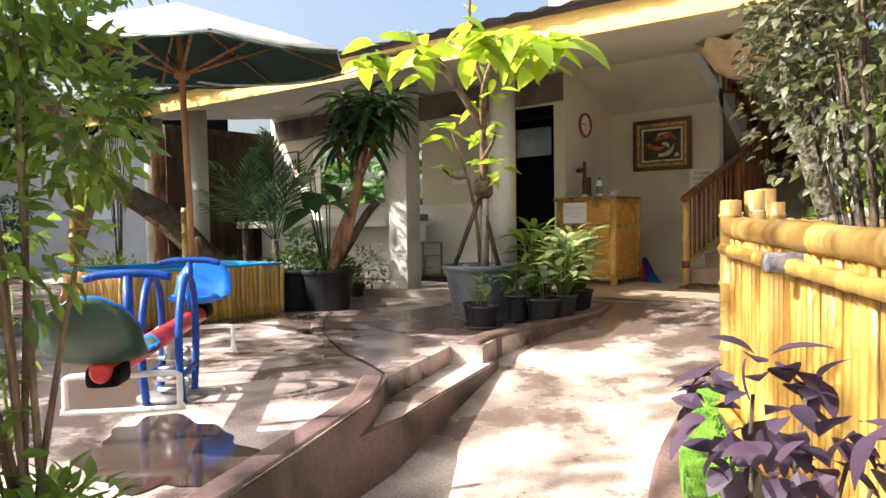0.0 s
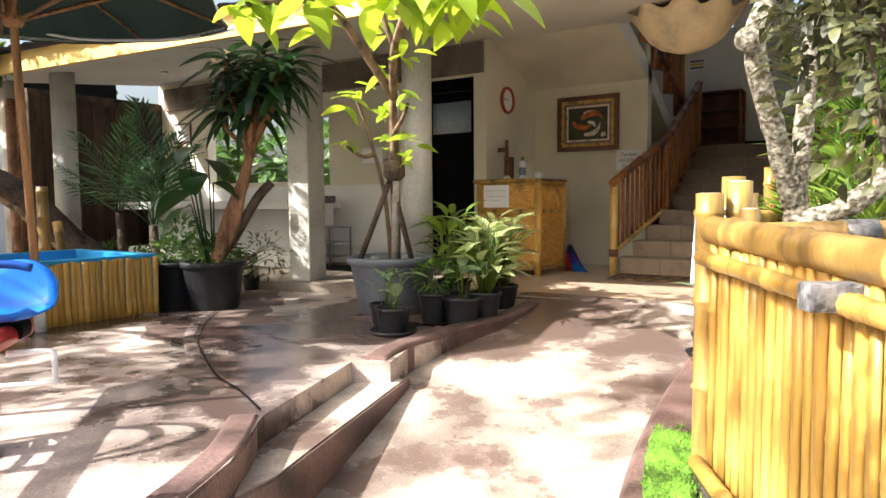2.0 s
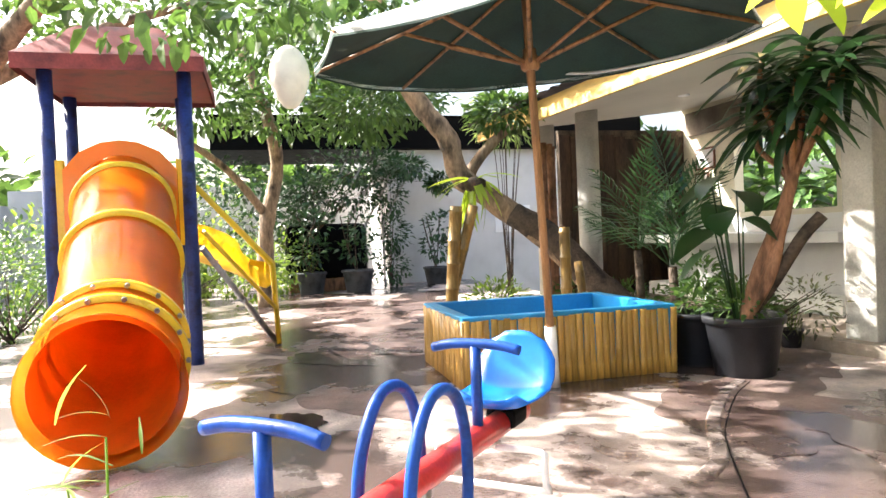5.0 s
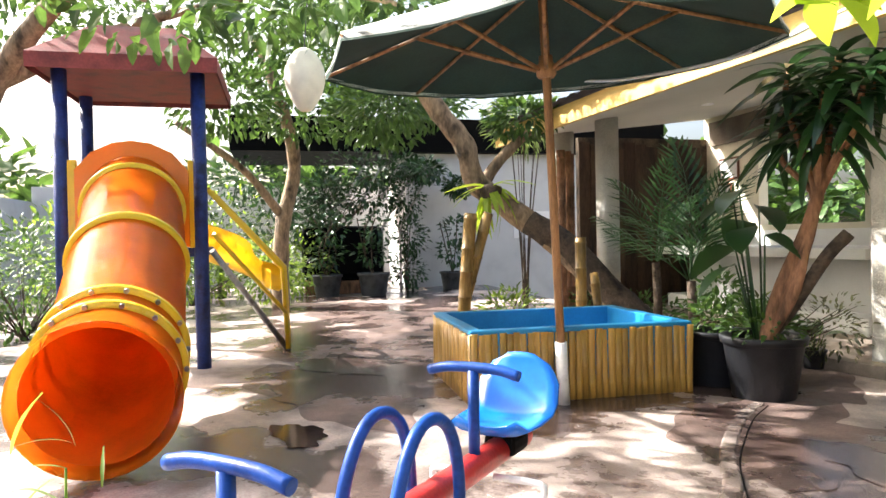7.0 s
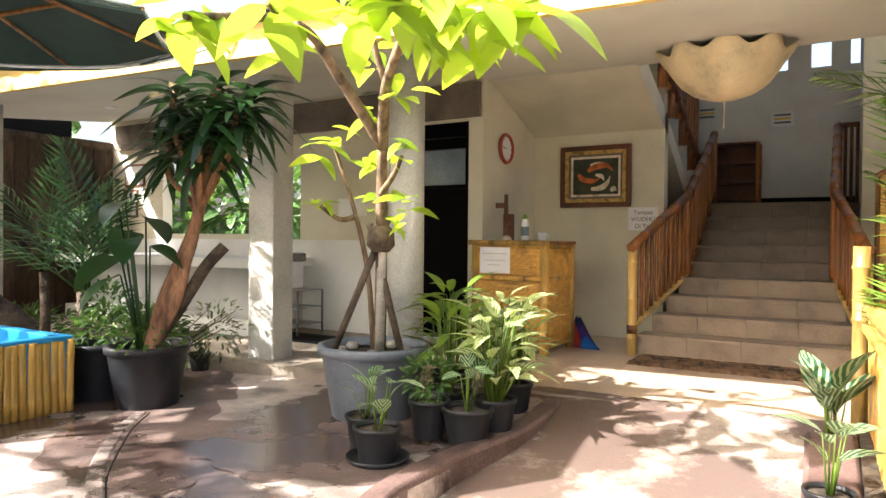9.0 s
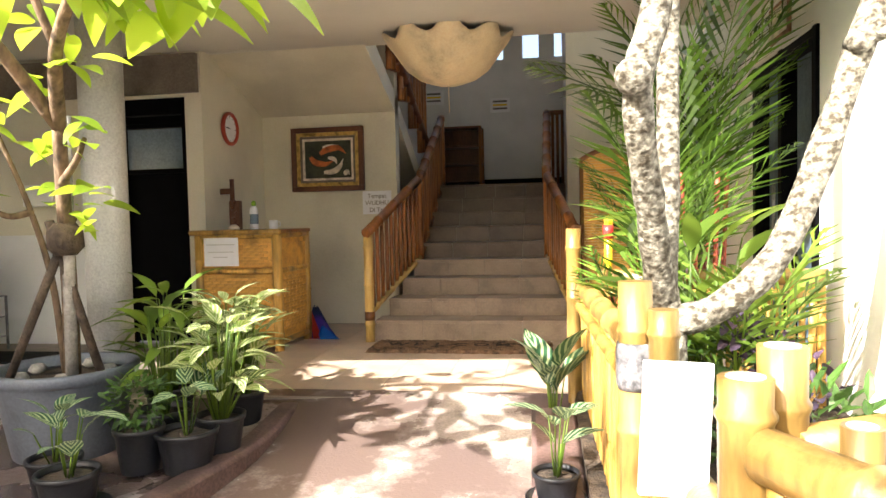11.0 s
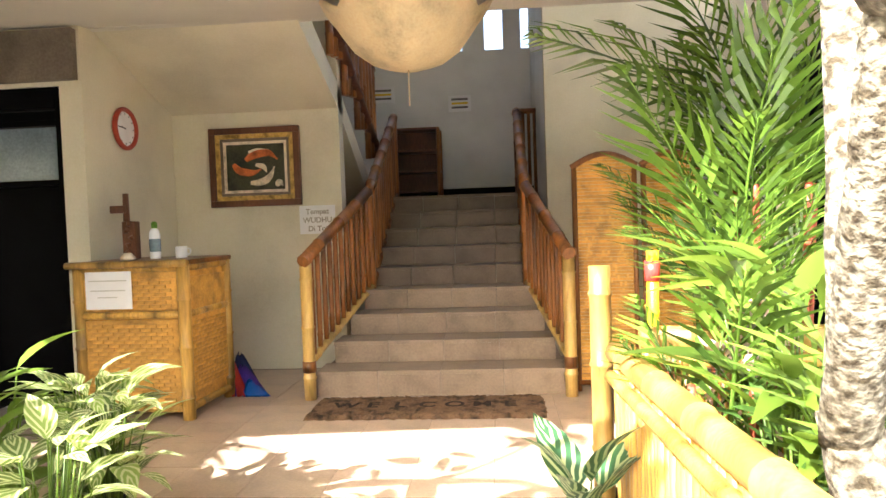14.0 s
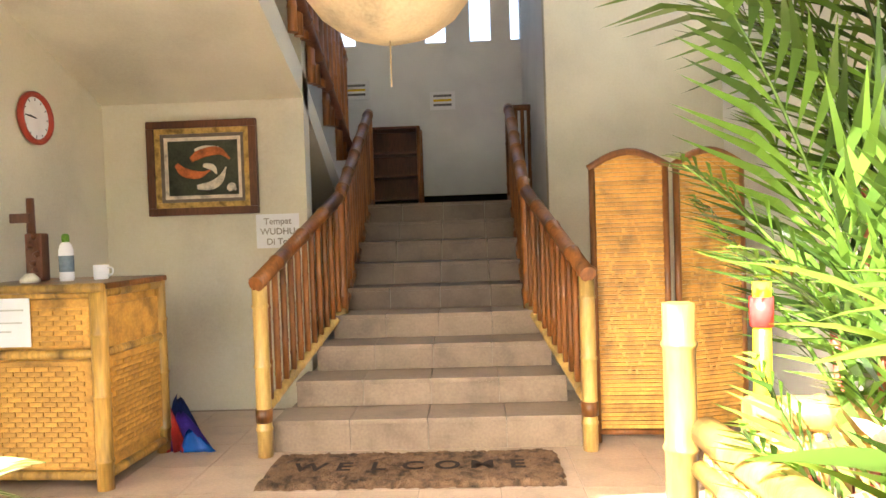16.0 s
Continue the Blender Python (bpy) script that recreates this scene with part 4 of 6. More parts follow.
# small things on and by the cabinet
CT = cab.matrix_basis
bt = thing("pump_bottle", CT @ pose(0.02, -0.02, CH), "white sanitiser bottle with a green cap", "bottle")
part("bottle", lathe(B(), [(0.034, 0), (0.038, 0.01), (0.038, 0.17), (0.03, 0.2), (0.016, 0.215)], 18), M_PAPER, bt)
part("cap", lathe(B(), [(0.018, 0.215), (0.02, 0.22), (0.02, 0.25), (0.01, 0.262)], 14), M_MOSS, bt, "green cap")
part("label_band", lathe(B(), [(0.0385, 0.05), (0.0386, 0.14)], 18, False), M_FROST, bt)
mg = thing("mug", CT @ pose(0.17, 0.06, CH), "small white printed mug", "mug")
part("cup", lathe(B(), [(0.036, 0), (0.04, 0.005), (0.041, 0.08), (0.036, 0.08), (0.034, 0.01)], 18), M_PAPER, mg)
part("handle", tube(B(), curve([(0.04, 0, 0.065), (0.066, 0, 0.06), (0.066, 0, 0.03), (0.04, 0, 0.02)], 4), 0.006, 6), M_PAPER, mg)
st = thing("wooden_figure", CT @ pose(-0.2, 0.05, CH), "tall carved dark wooden totem figure", "carving")
bm = B()
box(bm, -0.05, 0.05, -0.035, 0.035, 0.0, 0.27, 0.01)
for k in range(5):
    tube(bm, [(-0.03 + 0.03 * (k % 3), -0.036, 0.04 + 0.05 * k), (0.02 - 0.02 * (k % 2), -0.046, 0.065 + 0.05 * k)], [0.014, 0.018], 7)
tube(bm, [(-0.03, 0, 0.25), (-0.03, 0, 0.47)], [0.024, 0.021], 8)
box(bm, -0.14, -0.02, -0.03, -0.012, 0.33, 0.385, 0.006)
part("figure", bm, M_DARKWOOD, st)
sv = thing("ornament", CT @ pose(-0.14, -0.1, CH), "small ornament and paper scraps on the cabinet top", "ornament")
part("base", lathe(B(), [(0.05, 0), (0.05, 0.02), (0.02, 0.05)], 12), M_KOIW, sv)
kt = thing("folded_kite", (-1.42, 0.10, 0), "folded blue and red nylon kite leaning beside the cabinet", "kite")
for k, (m, x, y, w, h) in enumerate(((M_NAVY, -0.06, 0.02, 0.15, 0.30), (M_KITE, -0.02, -0.03, 0.15, 0.22), (M_RED, -0.09, -0.05, 0.07, 0.27), (M_BLUEP, 0.05, -0.06, 0.11, 0.12))):
    bm = B()
    rows = []
    for i in range(6):
        f = i / 5
        rows.append([bm.verts.new((x - w * (1 - 0.75 * f) + 2 * w * (1 - 0.8 * f) * q / 6 - 0.05 * f, y + 0.018 * math.sin(3.1 * q + k + 2 * f) + 0.05 * f, h * f * (1 - 0.06 * math.sin(2.3 * q + k)))) for q in range(7)])
    for a, b in zip(rows, rows[1:]):
        for q in range(6):
            bm.faces.new((a[q], a[q + 1], b[q + 1], b[q])).smooth = True
    bmesh.ops.solidify(bm, geom=bm.faces[:], thickness=0.006)
    part("cloth", bm, m, kt)

# veranda: water dispenser on a wire rack
rk = thing("wire_rack", (-4.55, -0.76, 0), "grey metal rack with three open tiers", "rack")
for sx in (-0.28, 0.28):
    for sy in (-0.2, 0.2):
        part("post", tube(B(), [(sx, sy, 0), (sx, sy, 0.5)], 0.012, 6), M_TAPE, rk)
for z in (0.12, 0.3, 0.49):
    part("shelf_board", boxm(-0.28, 0.28, -0.2, 0.2, z, z + 0.015), M_STEEL, rk)
ds = thing("water_dispenser", (-4.63, -0.76, 0.506), "white tabletop water dispenser with a dark handle", "dispenser")
part("body", boxm(-0.19, 0.15, -0.13, 0.13, 0, 0.34, 0.03), M_PAPER, ds)
part("hood", boxm(-0.1, 0.2, -0.125, 0.125, 0.3, 0.40, 0.03), M_TAPE, ds)
part("recess", boxm(-0.15, -0.02, -0.134, -0.128, 0.05, 0.2, 0.003), M_MOSS, ds)
mt = tagged(part("floor_mat", boxm(-5.0, -3.4, -1.2, -0.75, 0.0, 0.02, 0.006), M_BLACK), "black rubber mat on the veranda floor", "mat")
bx = thing("wall_box", (-4.02, -0.285, 1.42), "small white box fixed to the veranda wall", "box")
part("case", boxm(-0.16, 0.16, -0.12, 0, -0.1, 0.1, 0.012), M_WALLW, bx)
for x, z, w, h2 in ((-8.0, 1.95, 0.22, 0.16), (-8.1, 1.55, 0.16, 0.2)):
    wp = thing("wall_picture", (x, -0.285, z), "small framed notice on the veranda wall", "picture", "veranda notices")
    part("frame", boxm(-w, w, -0.02, 0, -h2, h2, 0.004), M_DARKWOOD, wp)
    part("sheet", boxm(-w + 0.03, w - 0.03, -0.024, -0.021, -h2 + 0.03, h2 - 0.03), M_WALLG, wp)


# ---- things: yard ----
# sand pool clad in split bamboo
pool = thing("play_pool", pose(-4.30, -4.59, YARD, 0, 0, -1.5), "raised blue play pool clad in split bamboo", "play pool")
w, d, h = 0.63, 0.81, 0.40 - YARD
bm = B()
loops = [[bm.verts.new((sx * (w - o), sy * (d - o), z)) for sx, sy in ((-1, -1), (1, -1), (1, 1), (-1, 1))] for o, z in ((0, 0), (0, h - 0.008), (0.006, h - 0.002), (0.084, h - 0.002), (0.09, h - 0.008), (0.09, 0.2))]
for a, b in zip(loops, loops[1:]):
    for k in range(4):
        bm.faces.new((a[k], a[(k + 1) % 4], b[(k + 1) % 4], b[k]))
part("basin", bm, M_POOL, pool, "sky-blue painted basin rim")
part("basin_floor", boxm(-w + 0.09, w - 0.09, -d + 0.09, d - 0.09, 0.0, 0.22), M_POOL, pool)
slat_me = []
for k in range(5):
    bm = cane(B(), (0, 0, 0.0), (0, 0, h - 0.022 - 0.003 * k), 0.025 + 0.0015 * (k % 3), 0.26, 8, k)
    bmesh.ops.scale(bm, vec=(1, 0.55, 1), verts=bm.verts)
    me = bpy.data.meshes.new("slat")
    bm.to_mesh(me), bm.free()
    me.materials.append(M_BAMBOO)
    slat_me.append(me)
for a, b, ang in (((-w, -d), (w, -d), 0), ((w, -d), (w, d), 90), ((w, d), (-w, d), 0), ((-w, d), (-w, -d), 90)):
    n = int((Vector(b) - Vector(a)).length / 0.049)
    for i in range(n):
        p = Vector(a).lerp(Vector(b), (i + 0.5) / n)
        ob = part("slat", slat_me[rng.randrange(5)], None, pool)
        ob.matrix_basis = pose(p.x, p.y, 0, rng.uniform(-1, 1), rng.uniform(-1, 1), ang)

# umbrella
umb = thing("garden_umbrella", Matrix.Translation((-3.57, -4.81, YARD)) @ Matrix.Rotation(radians(4.26), 4, Vector((0.13, 0.10, 0.0))), "large wooden garden umbrella with a green-lined white canopy", "umbrella")
part("pole", tube(B(), [(0, 0, 0), (0, 0, 2.2), (0.0, 0, 2.70)], 0.028, 12), M_POLE, umb)
part("sleeve", tube(B(), [(0, 0, 0.0), (0, 0, 0.42)], 0.04, 12), M_WHITEM, umb, "white plastic ground sleeve")
part("hub", lathe(B(), [(0.05, 2.14), (0.065, 2.16), (0.065, 2.22), (0.045, 2.24), (0.045, 2.28)], 12), M_POLE, umb)
R, ZR, ZA = 1.47, 2.29, 2.77
for k in range(8):
    a = 2 * math.pi * (k + 0.507) / 8
    c, s = math.cos(a), math.sin(a)
    rib = part("rib", tube(B(), [(0.03 * c, 0.03 * s, ZA - 0.05), (R * c, R * s, ZR - 0.01)], 0.013, 6), M_POLE, umb)
    part("strut", tube(B(), [(0.05 * c, 0.05 * s, 2.19), (R * 0.56 * c, R * 0.56 * s, ZA - 0.05 + (ZR - ZA + 0.04) * 0.56)], 0.014, 6), M_POLE, rib)
for nm, m, dz, lab in (("lining", M_CANOPYG, 0.0, "dark green underside cloth"), ("canopy", M_CANOPY, 0.012, "white canopy cloth")):
    bm = B()
    top = bm.verts.new((0, 0, ZA + dz))
    rings = []
    for f in (0.33, 0.66, 1.0, 1.0):
        ring = []
        for k in range(32):
            a = 2 * math.pi * (k / 4 + 0.507) / 8
            m4 = (k % 4) / 4
            chord = math.cos(math.pi / 8) / math.cos((m4 - 0.5) * math.pi / 4)
            sag = 0.03 * f * math.sin(math.pi * m4)
            drop = 0.0 if len(rings) < 3 else 0.035
            ring.append(bm.verts.new((R * f * chord * math.cos(a), R * f * chord * math.sin(a), ZA + (ZR - ZA) * f - sag + dz - drop)))
        rings.append(ring)
    for k in range(32):
        bm.faces.new((top, rings[0][k], rings[0][(k + 1) % 32])).smooth = True
        for a, b in zip(rings, rings[1:]):
            bm.faces.new((a[k], b[k], b[(k + 1) % 32], a[(k + 1) % 32])).smooth = True
    part(nm, bm, m, umb, lab)

# seesaw
ss = thing("seesaw", pose(-1.23, -6.315, YARD, 0, 0, 137.9), "spring seesaw with a red beam and blue seats", "seesaw")
BZ = 0.335
part("beam", tube(B(), [(-0.98, 0, BZ), (-0.96, 0, BZ), (0.9, 0, BZ), (0.92, 0, BZ)], [0.03, 0.048, 0.048, 0.03], 14), M_RED, ss, "worn red tubular beam")
for x, s in ((-0.63, 1), (0.48, 1)):
    hd = part("handlebar", tube(B(), curve([(x, -0.17, 0.655), (x, -0.08, 0.672), (x, 0.08, 0.672), (x, 0.17, 0.655)], 5), 0.018, 10), M_BLUE, ss)
    part("stem", tube(B(), [(x, 0, BZ + 0.03), (x, 0, 0.665)], 0.02, 10), M_BLUE, hd)
for y in (-0.085, 0.085):
    part("guard_hoop", tube(B(), curve([(-0.12, y, 0.0), (-0.17, y, 0.2), (-0.15, y, 0.42), (-0.06, y, 0.575), (0.05, y, 0.61), (0.15, y, 0.55), (0.2, y, 0.4), (0.19, y, 0.2), (0.13, y, 0.0)], 5), 0.019, 10), M_BLUE, ss)
    part("cross_bar", tube(B(), [(-0.16, y, 0.14), (0.18, y, 0.14)], 0.014, 8), M_BLUE, ss)
pts = [(0.08 + 0.075 * math.cos(q * 0.55), 0.075 * math.sin(q * 0.55), 0.02 + q * 0.0046) for q in range(46)]
part("spring", tube(B(), pts, 0.013, 6), M_STEEL, ss)
part("spring_post", tube(B(), [(0.03, 0, 0.2), (0.03, 0, 0.33)], 0.04, 10), M_STEEL, ss)
part("ground_plate", lathe(B(), [(0.17, 0.0), (0.17, 0.012), (0.05, 0.016)], 20), M_STEEL, ss).location = (0.03, 0, 0)


def seat(s):
    """A moulded bucket seat: flat pan that curls up into a rounded back."""
    bm = B()
    rows = []
    prof = [(-0.17, 0.035, 0.10), (-0.15, 0.0, 0.14), (-0.05, 0.0, 0.15), (0.06, 0.005, 0.15), (0.115, 0.04, 0.152), (0.145, 0.11, 0.148), (0.165, 0.18, 0.13), (0.174, 0.225, 0.105), (0.178, 0.25, 0.07)]
    for x, z, hw in prof:
        rows.append([bm.verts.new((s * x, hw * 1.12 * q, z + (0.03 if z < 0.15 else -0.03 * (z - 0.15) / 0.11) * abs(q) ** 3)) for q in (-1, -0.7, -0.35, 0, 0.35, 0.7, 1)])
    for a, b in zip(rows, rows[1:]):
        for k in range(6):
            bm.faces.new((a[k], a[k + 1], b[k + 1], b[k])).smooth = True
    bmesh.ops.recalc_face_normals(bm, faces=bm.faces)
    bmesh.ops.solidify(bm, geom=bm.faces[:], thickness=0.008)
    return bm


for x, s in ((0.74, 1), (-0.90, -1)):
    so = part("seat", seat(s), M_BLUEP, ss, "glossy bright blue plastic bucket seat")
    so.location = (x, 0, BZ + (0.075 if s > 0 else 0.04))
    if s < 0:
        shell = seat(s)
        bmesh.ops.scale(shell, vec=(1.05, 1.03, 1.02), verts=shell.verts)
        bmesh.ops.translate(shell, vec=(-0.012, 0, -0.01), verts=shell.verts)
        part("back_shell", shell, M_SEATG, so, "dark green outer shell")
    part("seat_block", boxm(-0.07, 0.1, -0.06, 0.06, -0.10, -0.02, 0.025), M_BLACK, so)
    part("foot_rest", tube(B(), curve([(x - s * 0.17, 0.03, BZ - 0.06), (x - s * 0.17, 0.2, BZ - 0.06), (x - s * 0.17, 0.215, BZ - 0.1), (x - s * 0.17, 0.215, BZ - 0.18), (x - s * 0.17, 0.2, BZ - 0.2), (x - s * 0.17, -0.2, BZ - 0.2), (x - s * 0.17, -0.215, BZ - 0.18), (x - s * 0.17, -0.215, BZ - 0.1), (x - s * 0.17, -0.2, BZ - 0.06), (x - s * 0.17, -0.03, BZ - 0.06)], 3), 0.013, 8), M_WHITEM, ss, "white painted foot rest")

# slide tower
tw = thing("slide_tower", (-5.77, -7.31, YARD), "playground tower with a maroon roof and an orange tube slide", "playground slide")
for x, y in ((0, 0), (0, -1.12), (-1.15, -0.14), (-1.15, -1.2)):
    part("post", tube(B(), [(x, y, 0), (x, y, 2.66)], 0.062, 12), M_NAVY, tw)
bm = B()
q = [(0.24, 0.19), (0.24, -1.31), (-1.4, -1.31), (-1.4, 0.19)]
lo, mid_, hi = ([bm.verts.new((x, y, 2.58)) for x, y in q], [bm.verts.new((x, y, 2.71)) for x, y in q], [bm.verts.new((-0.6 + (x + 0.6) * 0.45, -0.56 + (y + 0.56) * 0.45, 3.08)) for x, y in q])
for a, b in ((lo, mid_), (mid_, hi)):
    for k in range(4):
        bm.faces.new((a[k], a[(k + 1) % 4], b[(k + 1) % 4], b[k]))
bm.faces.new(hi)
bm.faces.new([bm.verts.new((x * 0.97, y * 0.97 + (-0.02), 2.62)) for x, y in q][::-1])
bmesh.ops.recalc_face_normals(bm, faces=bm.faces)
part("roof", bm, M_REDROOF, tw, "faded maroon plastic roof")
part("platform", boxm(-1.15, 0.0, -1.12, 0.0, 1.0, 1.08, 0.01), M_NAVY, tw)
for y0_, y1_ in ((-1.1, -1.0), (-0.10, -0.02)):
    part("side_panel", boxm(-0.03, 0.03, y0_, y1_, 1.08, 1.85, 0.01), M_YELLOW, tw, "yellow plastic panel")
path = curve([(0.1, -0.53, 1.52), (0.6, -0.44, 1.38), (1.17, -0.35, 1.13), (2.07, -0.24, 0.66), (2.6, -0.19, 0.46), (3.02, -0.15, 0.395)], 6)
n = len(path)
tb = B()
tube(tb, path, [0.36] * (n - 4) + [0.362, 0.366, 0.37, 0.378], 40, caps=False)
bmesh.ops.solidify(tb, geom=tb.faces[:], thickness=0.018)
slide = part("tube_slide", tb, M_ORANGE, tw, "glossy orange plastic tube slide")
part("inner_lining", tube(B(), [p - Vector((0, 0, 0.0)) for p in path[:-1]], 0.334, 40, caps=False), M_ORANGED, slide)
for i in (6, 14, 21, 24):
    dirv = (path[i + 1] - path[i - 1]).normalized()
    ring = part("flange", tube(B(), [path[i] - dirv * 0.025, path[i] - dirv * 0.02, path[i] + dirv * 0.02, path[i] + dirv * 0.025], [0.36, 0.392, 0.392, 0.36], 40, caps=False), M_YELLOW, slide, "yellow joint flange")
    if i >= 21:
        for k in range(14):
            a = 2 * math.pi * k / 14
            side = dirv.cross(Vector((0, 0, 1))).normalized()
            up = side.cross(dirv)
            pb = path[i] + dirv * 0.03 + 0.378 * (math.cos(a) * side + math.sin(a) * up)
            part("bolt", tube(B(), [pb - dirv * 0.01, pb + dirv * 0.012], 0.014, 6), M_STEEL, ring)
bm = B()
prof = [(-0.45, 1.09), (-0.45, 1.75), (-0.32, 1.90), (-0.15, 1.98), (0, 2.0), (0.15, 1.98), (0.32, 1.90), (0.45, 1.75), (0.45, 1.09)]
a = [bm.verts.new((0.10, -0.53 + y, z)) for y, z in prof]
b = [bm.verts.new((0.16, -0.53 + y, z)) for y, z in prof]
bm.faces.new(a), bm.faces.new(b[::-1])
for k in range(len(prof)):
    j = (k + 1) % len(prof)
    bm.faces.new((a[k], a[j], b[j], b[k]))
bmesh.ops.recalc_face_normals(bm, faces=bm.faces)
part("collar", bm, M_ORANGE, tw, "orange collar plate")
# ladder with yellow rails, and the short yellow slide behind
ld = part("ladder", tube(B(), [(-0.1, 0.08, 1.05), (-0.82, 0.74, 0.0)], 0.03, 8), M_STEEL, tw)
part("hand_rail", tube(B(), [(-0.02, 0.06, 1.60), (-0.72, 0.70, 0.85), (-0.76, 0.74, 0.02)], 0.026, 8), M_YELLOW, ld, "yellow tubular rail")
part("hand_rail", tube(B(), [(-0.04, 0.1, 1.2), (-0.72, 0.72, 0.40)], 0.022, 8), M_YELLOW, ld)
part("hand_rail", tube(B(), [(-0.4, 0.06, 1.6), (-1.1, 0.72, 0.85), (-1.14, 0.75, 0.02)], 0.026, 8), M_YELLOW, ld)
for k in range(5):
    f = (k + 0.5) / 5
    part("rung", boxm(-0.1 - 0.72 * f - 0.3, -0.1 - 0.72 * f + 0.03, 0.08 + 0.6 * f, 0.14 + 0.6 * f, 1.0 * (1 - f), 1.0 * (1 - f) + 0.025, 0.004), M_STEEL, ld)
bm = B()
P = curve([(-1.2, -0.5, 1.1), (-1.9, -0.1, 0.95), (-2.3, 0.15, 0.78), (-2.4, 0.45, 0.6), (-2.35, 0.65, 0.5)], 6)
rows = []
for i, p in enumerate(P):
    dd = (P[min(i + 1, len(P) - 1)] - P[max(i - 1, 0)]).normalized()
    sd = dd.cross(Vector((0, 0, 1))).normalized()
    rows.append([bm.verts.new(p + sd * o + Vector((0, 0, z))) for o, z in ((-0.3, 0.28), (-0.26, 0.04), (0, 0), (0.26, 0.04), (0.3, 0.28))])
for a, b in zip(rows, rows[1:]):
    for k in range(4):
        bm.faces.new((a[k], a[k + 1], b[k + 1], b[k])).smooth = True
bmesh.ops.solidify(bm, geom=bm.faces[:], thickness=0.02)
part("chute", bm, M_YELLOW, tw, "yellow plastic open chute")


# ---- plants ----
def pot(parent, r, h, material, rim=0.03, seg=28):
    body = lathe(B(), [(r * 0.72, 0.0), (r * 0.74, 0.01), (r * 0.93, h * 0.86), (r * 0.94, h * 0.87), (r * 1.0, h * 0.88), (r * 1.02, h * 0.97), (r * 1.0, h), (r * 0.9, h), (r * 0.88, h * 0.88)], seg, False)
    part("pot", body, material, parent)
    part("soil", lathe(B(), [(r * 0.1, h * 0.86), (r * 0.6, h * 0.87), (r * 0.9, h * 0.86)], seg), M_SOIL, parent)


def leaves(parent, me, spots, name="leaf"):
    for p, dv, tw_, s in spots:
        o = part(name, me, None, parent)
        o.matrix_basis = aim(Vector(p), dv, tw_) @ Matrix.Diagonal((s, s, s, 1))


def rosette(rng, n, z, up, spread, tilt=(0.1, 0.9)):
    out = []
    for i in range(n):
        a = i * 2.4 + rng.uniform(-.3, .3)
        e = rng.uniform(*tilt)
        out.append((Vector((spread * math.cos(a) * rng.random(), spread * math.sin(a) * rng.random(), z + up * rng.random())), Vector((math.cos(a), math.sin(a), e * 1.6)), rng.uniform(-.4, .4), rng.uniform(.7, 1.15)))
    return out


def stalks(parent, spots, base_z, r=0.004, material=None):
    bm = B()
    for p, *_ in spots:
        tube(bm, [(p.x * 0.25, p.y * 0.25, base_z), (p.x * 0.7, p.y * 0.7, base_z + (p.z - base_z) * 0.6), p], [r, r, r * 0.7], 5)
    tagged(part("stem", bm, material or M_LEAFY, parent), kind="stuff")


# bright young tree in the great grey pot
BIG = thing("potted_tree", (-1.88, -2.82, YARD), "young tree with bright lime leaves in a large grey pot", "potted tree")
pot(BIG, 0.365, 0.47, M_POTG, seg=40)
trunk = [(0.08, -0.05, 0.40), (0.2, -0.2, 0.9), (0.3, -0.34, 1.35), (0.42, -0.5, 1.70)]
part("trunk", tube(B(), curve(trunk, 5), [0.042 - 0.0008 * i for i in range(16)], 10), M_BARKY, BIG)
BOUGHS = [[(0.42, -0.50, 1.68), (0.36, -0.80, 2.00), (0.34, -1.12, 2.21), (0.34, -1.77, 2.06)],
         [(0.42, -0.50, 1.68), (0.62, -0.75, 1.95), (0.95, -1.02, 2.16), (1.35, -1.52, 2.06)],
         [(0, 0.00, 0.42), (0.02, -0.10, 0.95), (0, -0.22, 1.35), (-0.06, -0.34, 1.72)],
         [(0.34, -1.12, 2.21), (0.6, -1.42, 2.04), (0.75, -1.72, 2.06)],
         [(0.95, -1.02, 2.16), (1.3, -1.12, 2.08), (1.53, -1.37, 2.01)],
         [(1.3, -1.12, 2.08), (1.43, -1.07, 2.11), (1.63, -1.17, 2.04)],
         [(0.01, -0.20, 1.30), (-0.05, -0.30, 1.28), (-0.12, -0.40, 1.36)],
         [(0.62, -0.75, 1.95), (0.6, -0.90, 2.30), (0.62, -0.92, 2.76)],
         [(0.32, -0.38, 1.42), (0.5, -0.50, 1.52), (0.62, -0.60, 1.60)]]
for L in BOUGHS:
    P = curve(L, 5)
    part("limb", tube(B(), P, [(0.034 if L in BOUGHS[:2] else 0.02) * (1 - 0.5 * i / len(P)) for i in range(len(P))], 8), M_BARKY, BIG)
part("stake", tube(B(), [(-0.16, -0.24, 0.40), (0.32, -0.3, 1.28)], 0.022, 8), M_BARKD, BIG)
part("stake", tube(B(), [(0.3, -0.1, 0.40), (0.2, -0.32, 1.25)], 0.022, 8), M_BARKD, BIG)
part("stake", tube(B(), [(0.16, -0.16, 0.40), (0.34, -0.36, 1.75)], 0.03, 8), M_STONE, BIG)
part("binding", lathe(B(), [(0.05, 1.08), (0.085, 1.12), (0.08, 1.2), (0.05, 1.24)], 10), M_BARKD, BIG).location = (0.26, -0.29, 0)
for k in range(5):
    part("stone", lathe(B(), [(0.03, 0), (0.05, 0.02), (0.03, 0.05)], 8), M_STONE, BIG).location = (0.22 * math.cos(k * 1.3 + 4), 0.22 * math.sin(k * 1.3 + 4), 0.41)
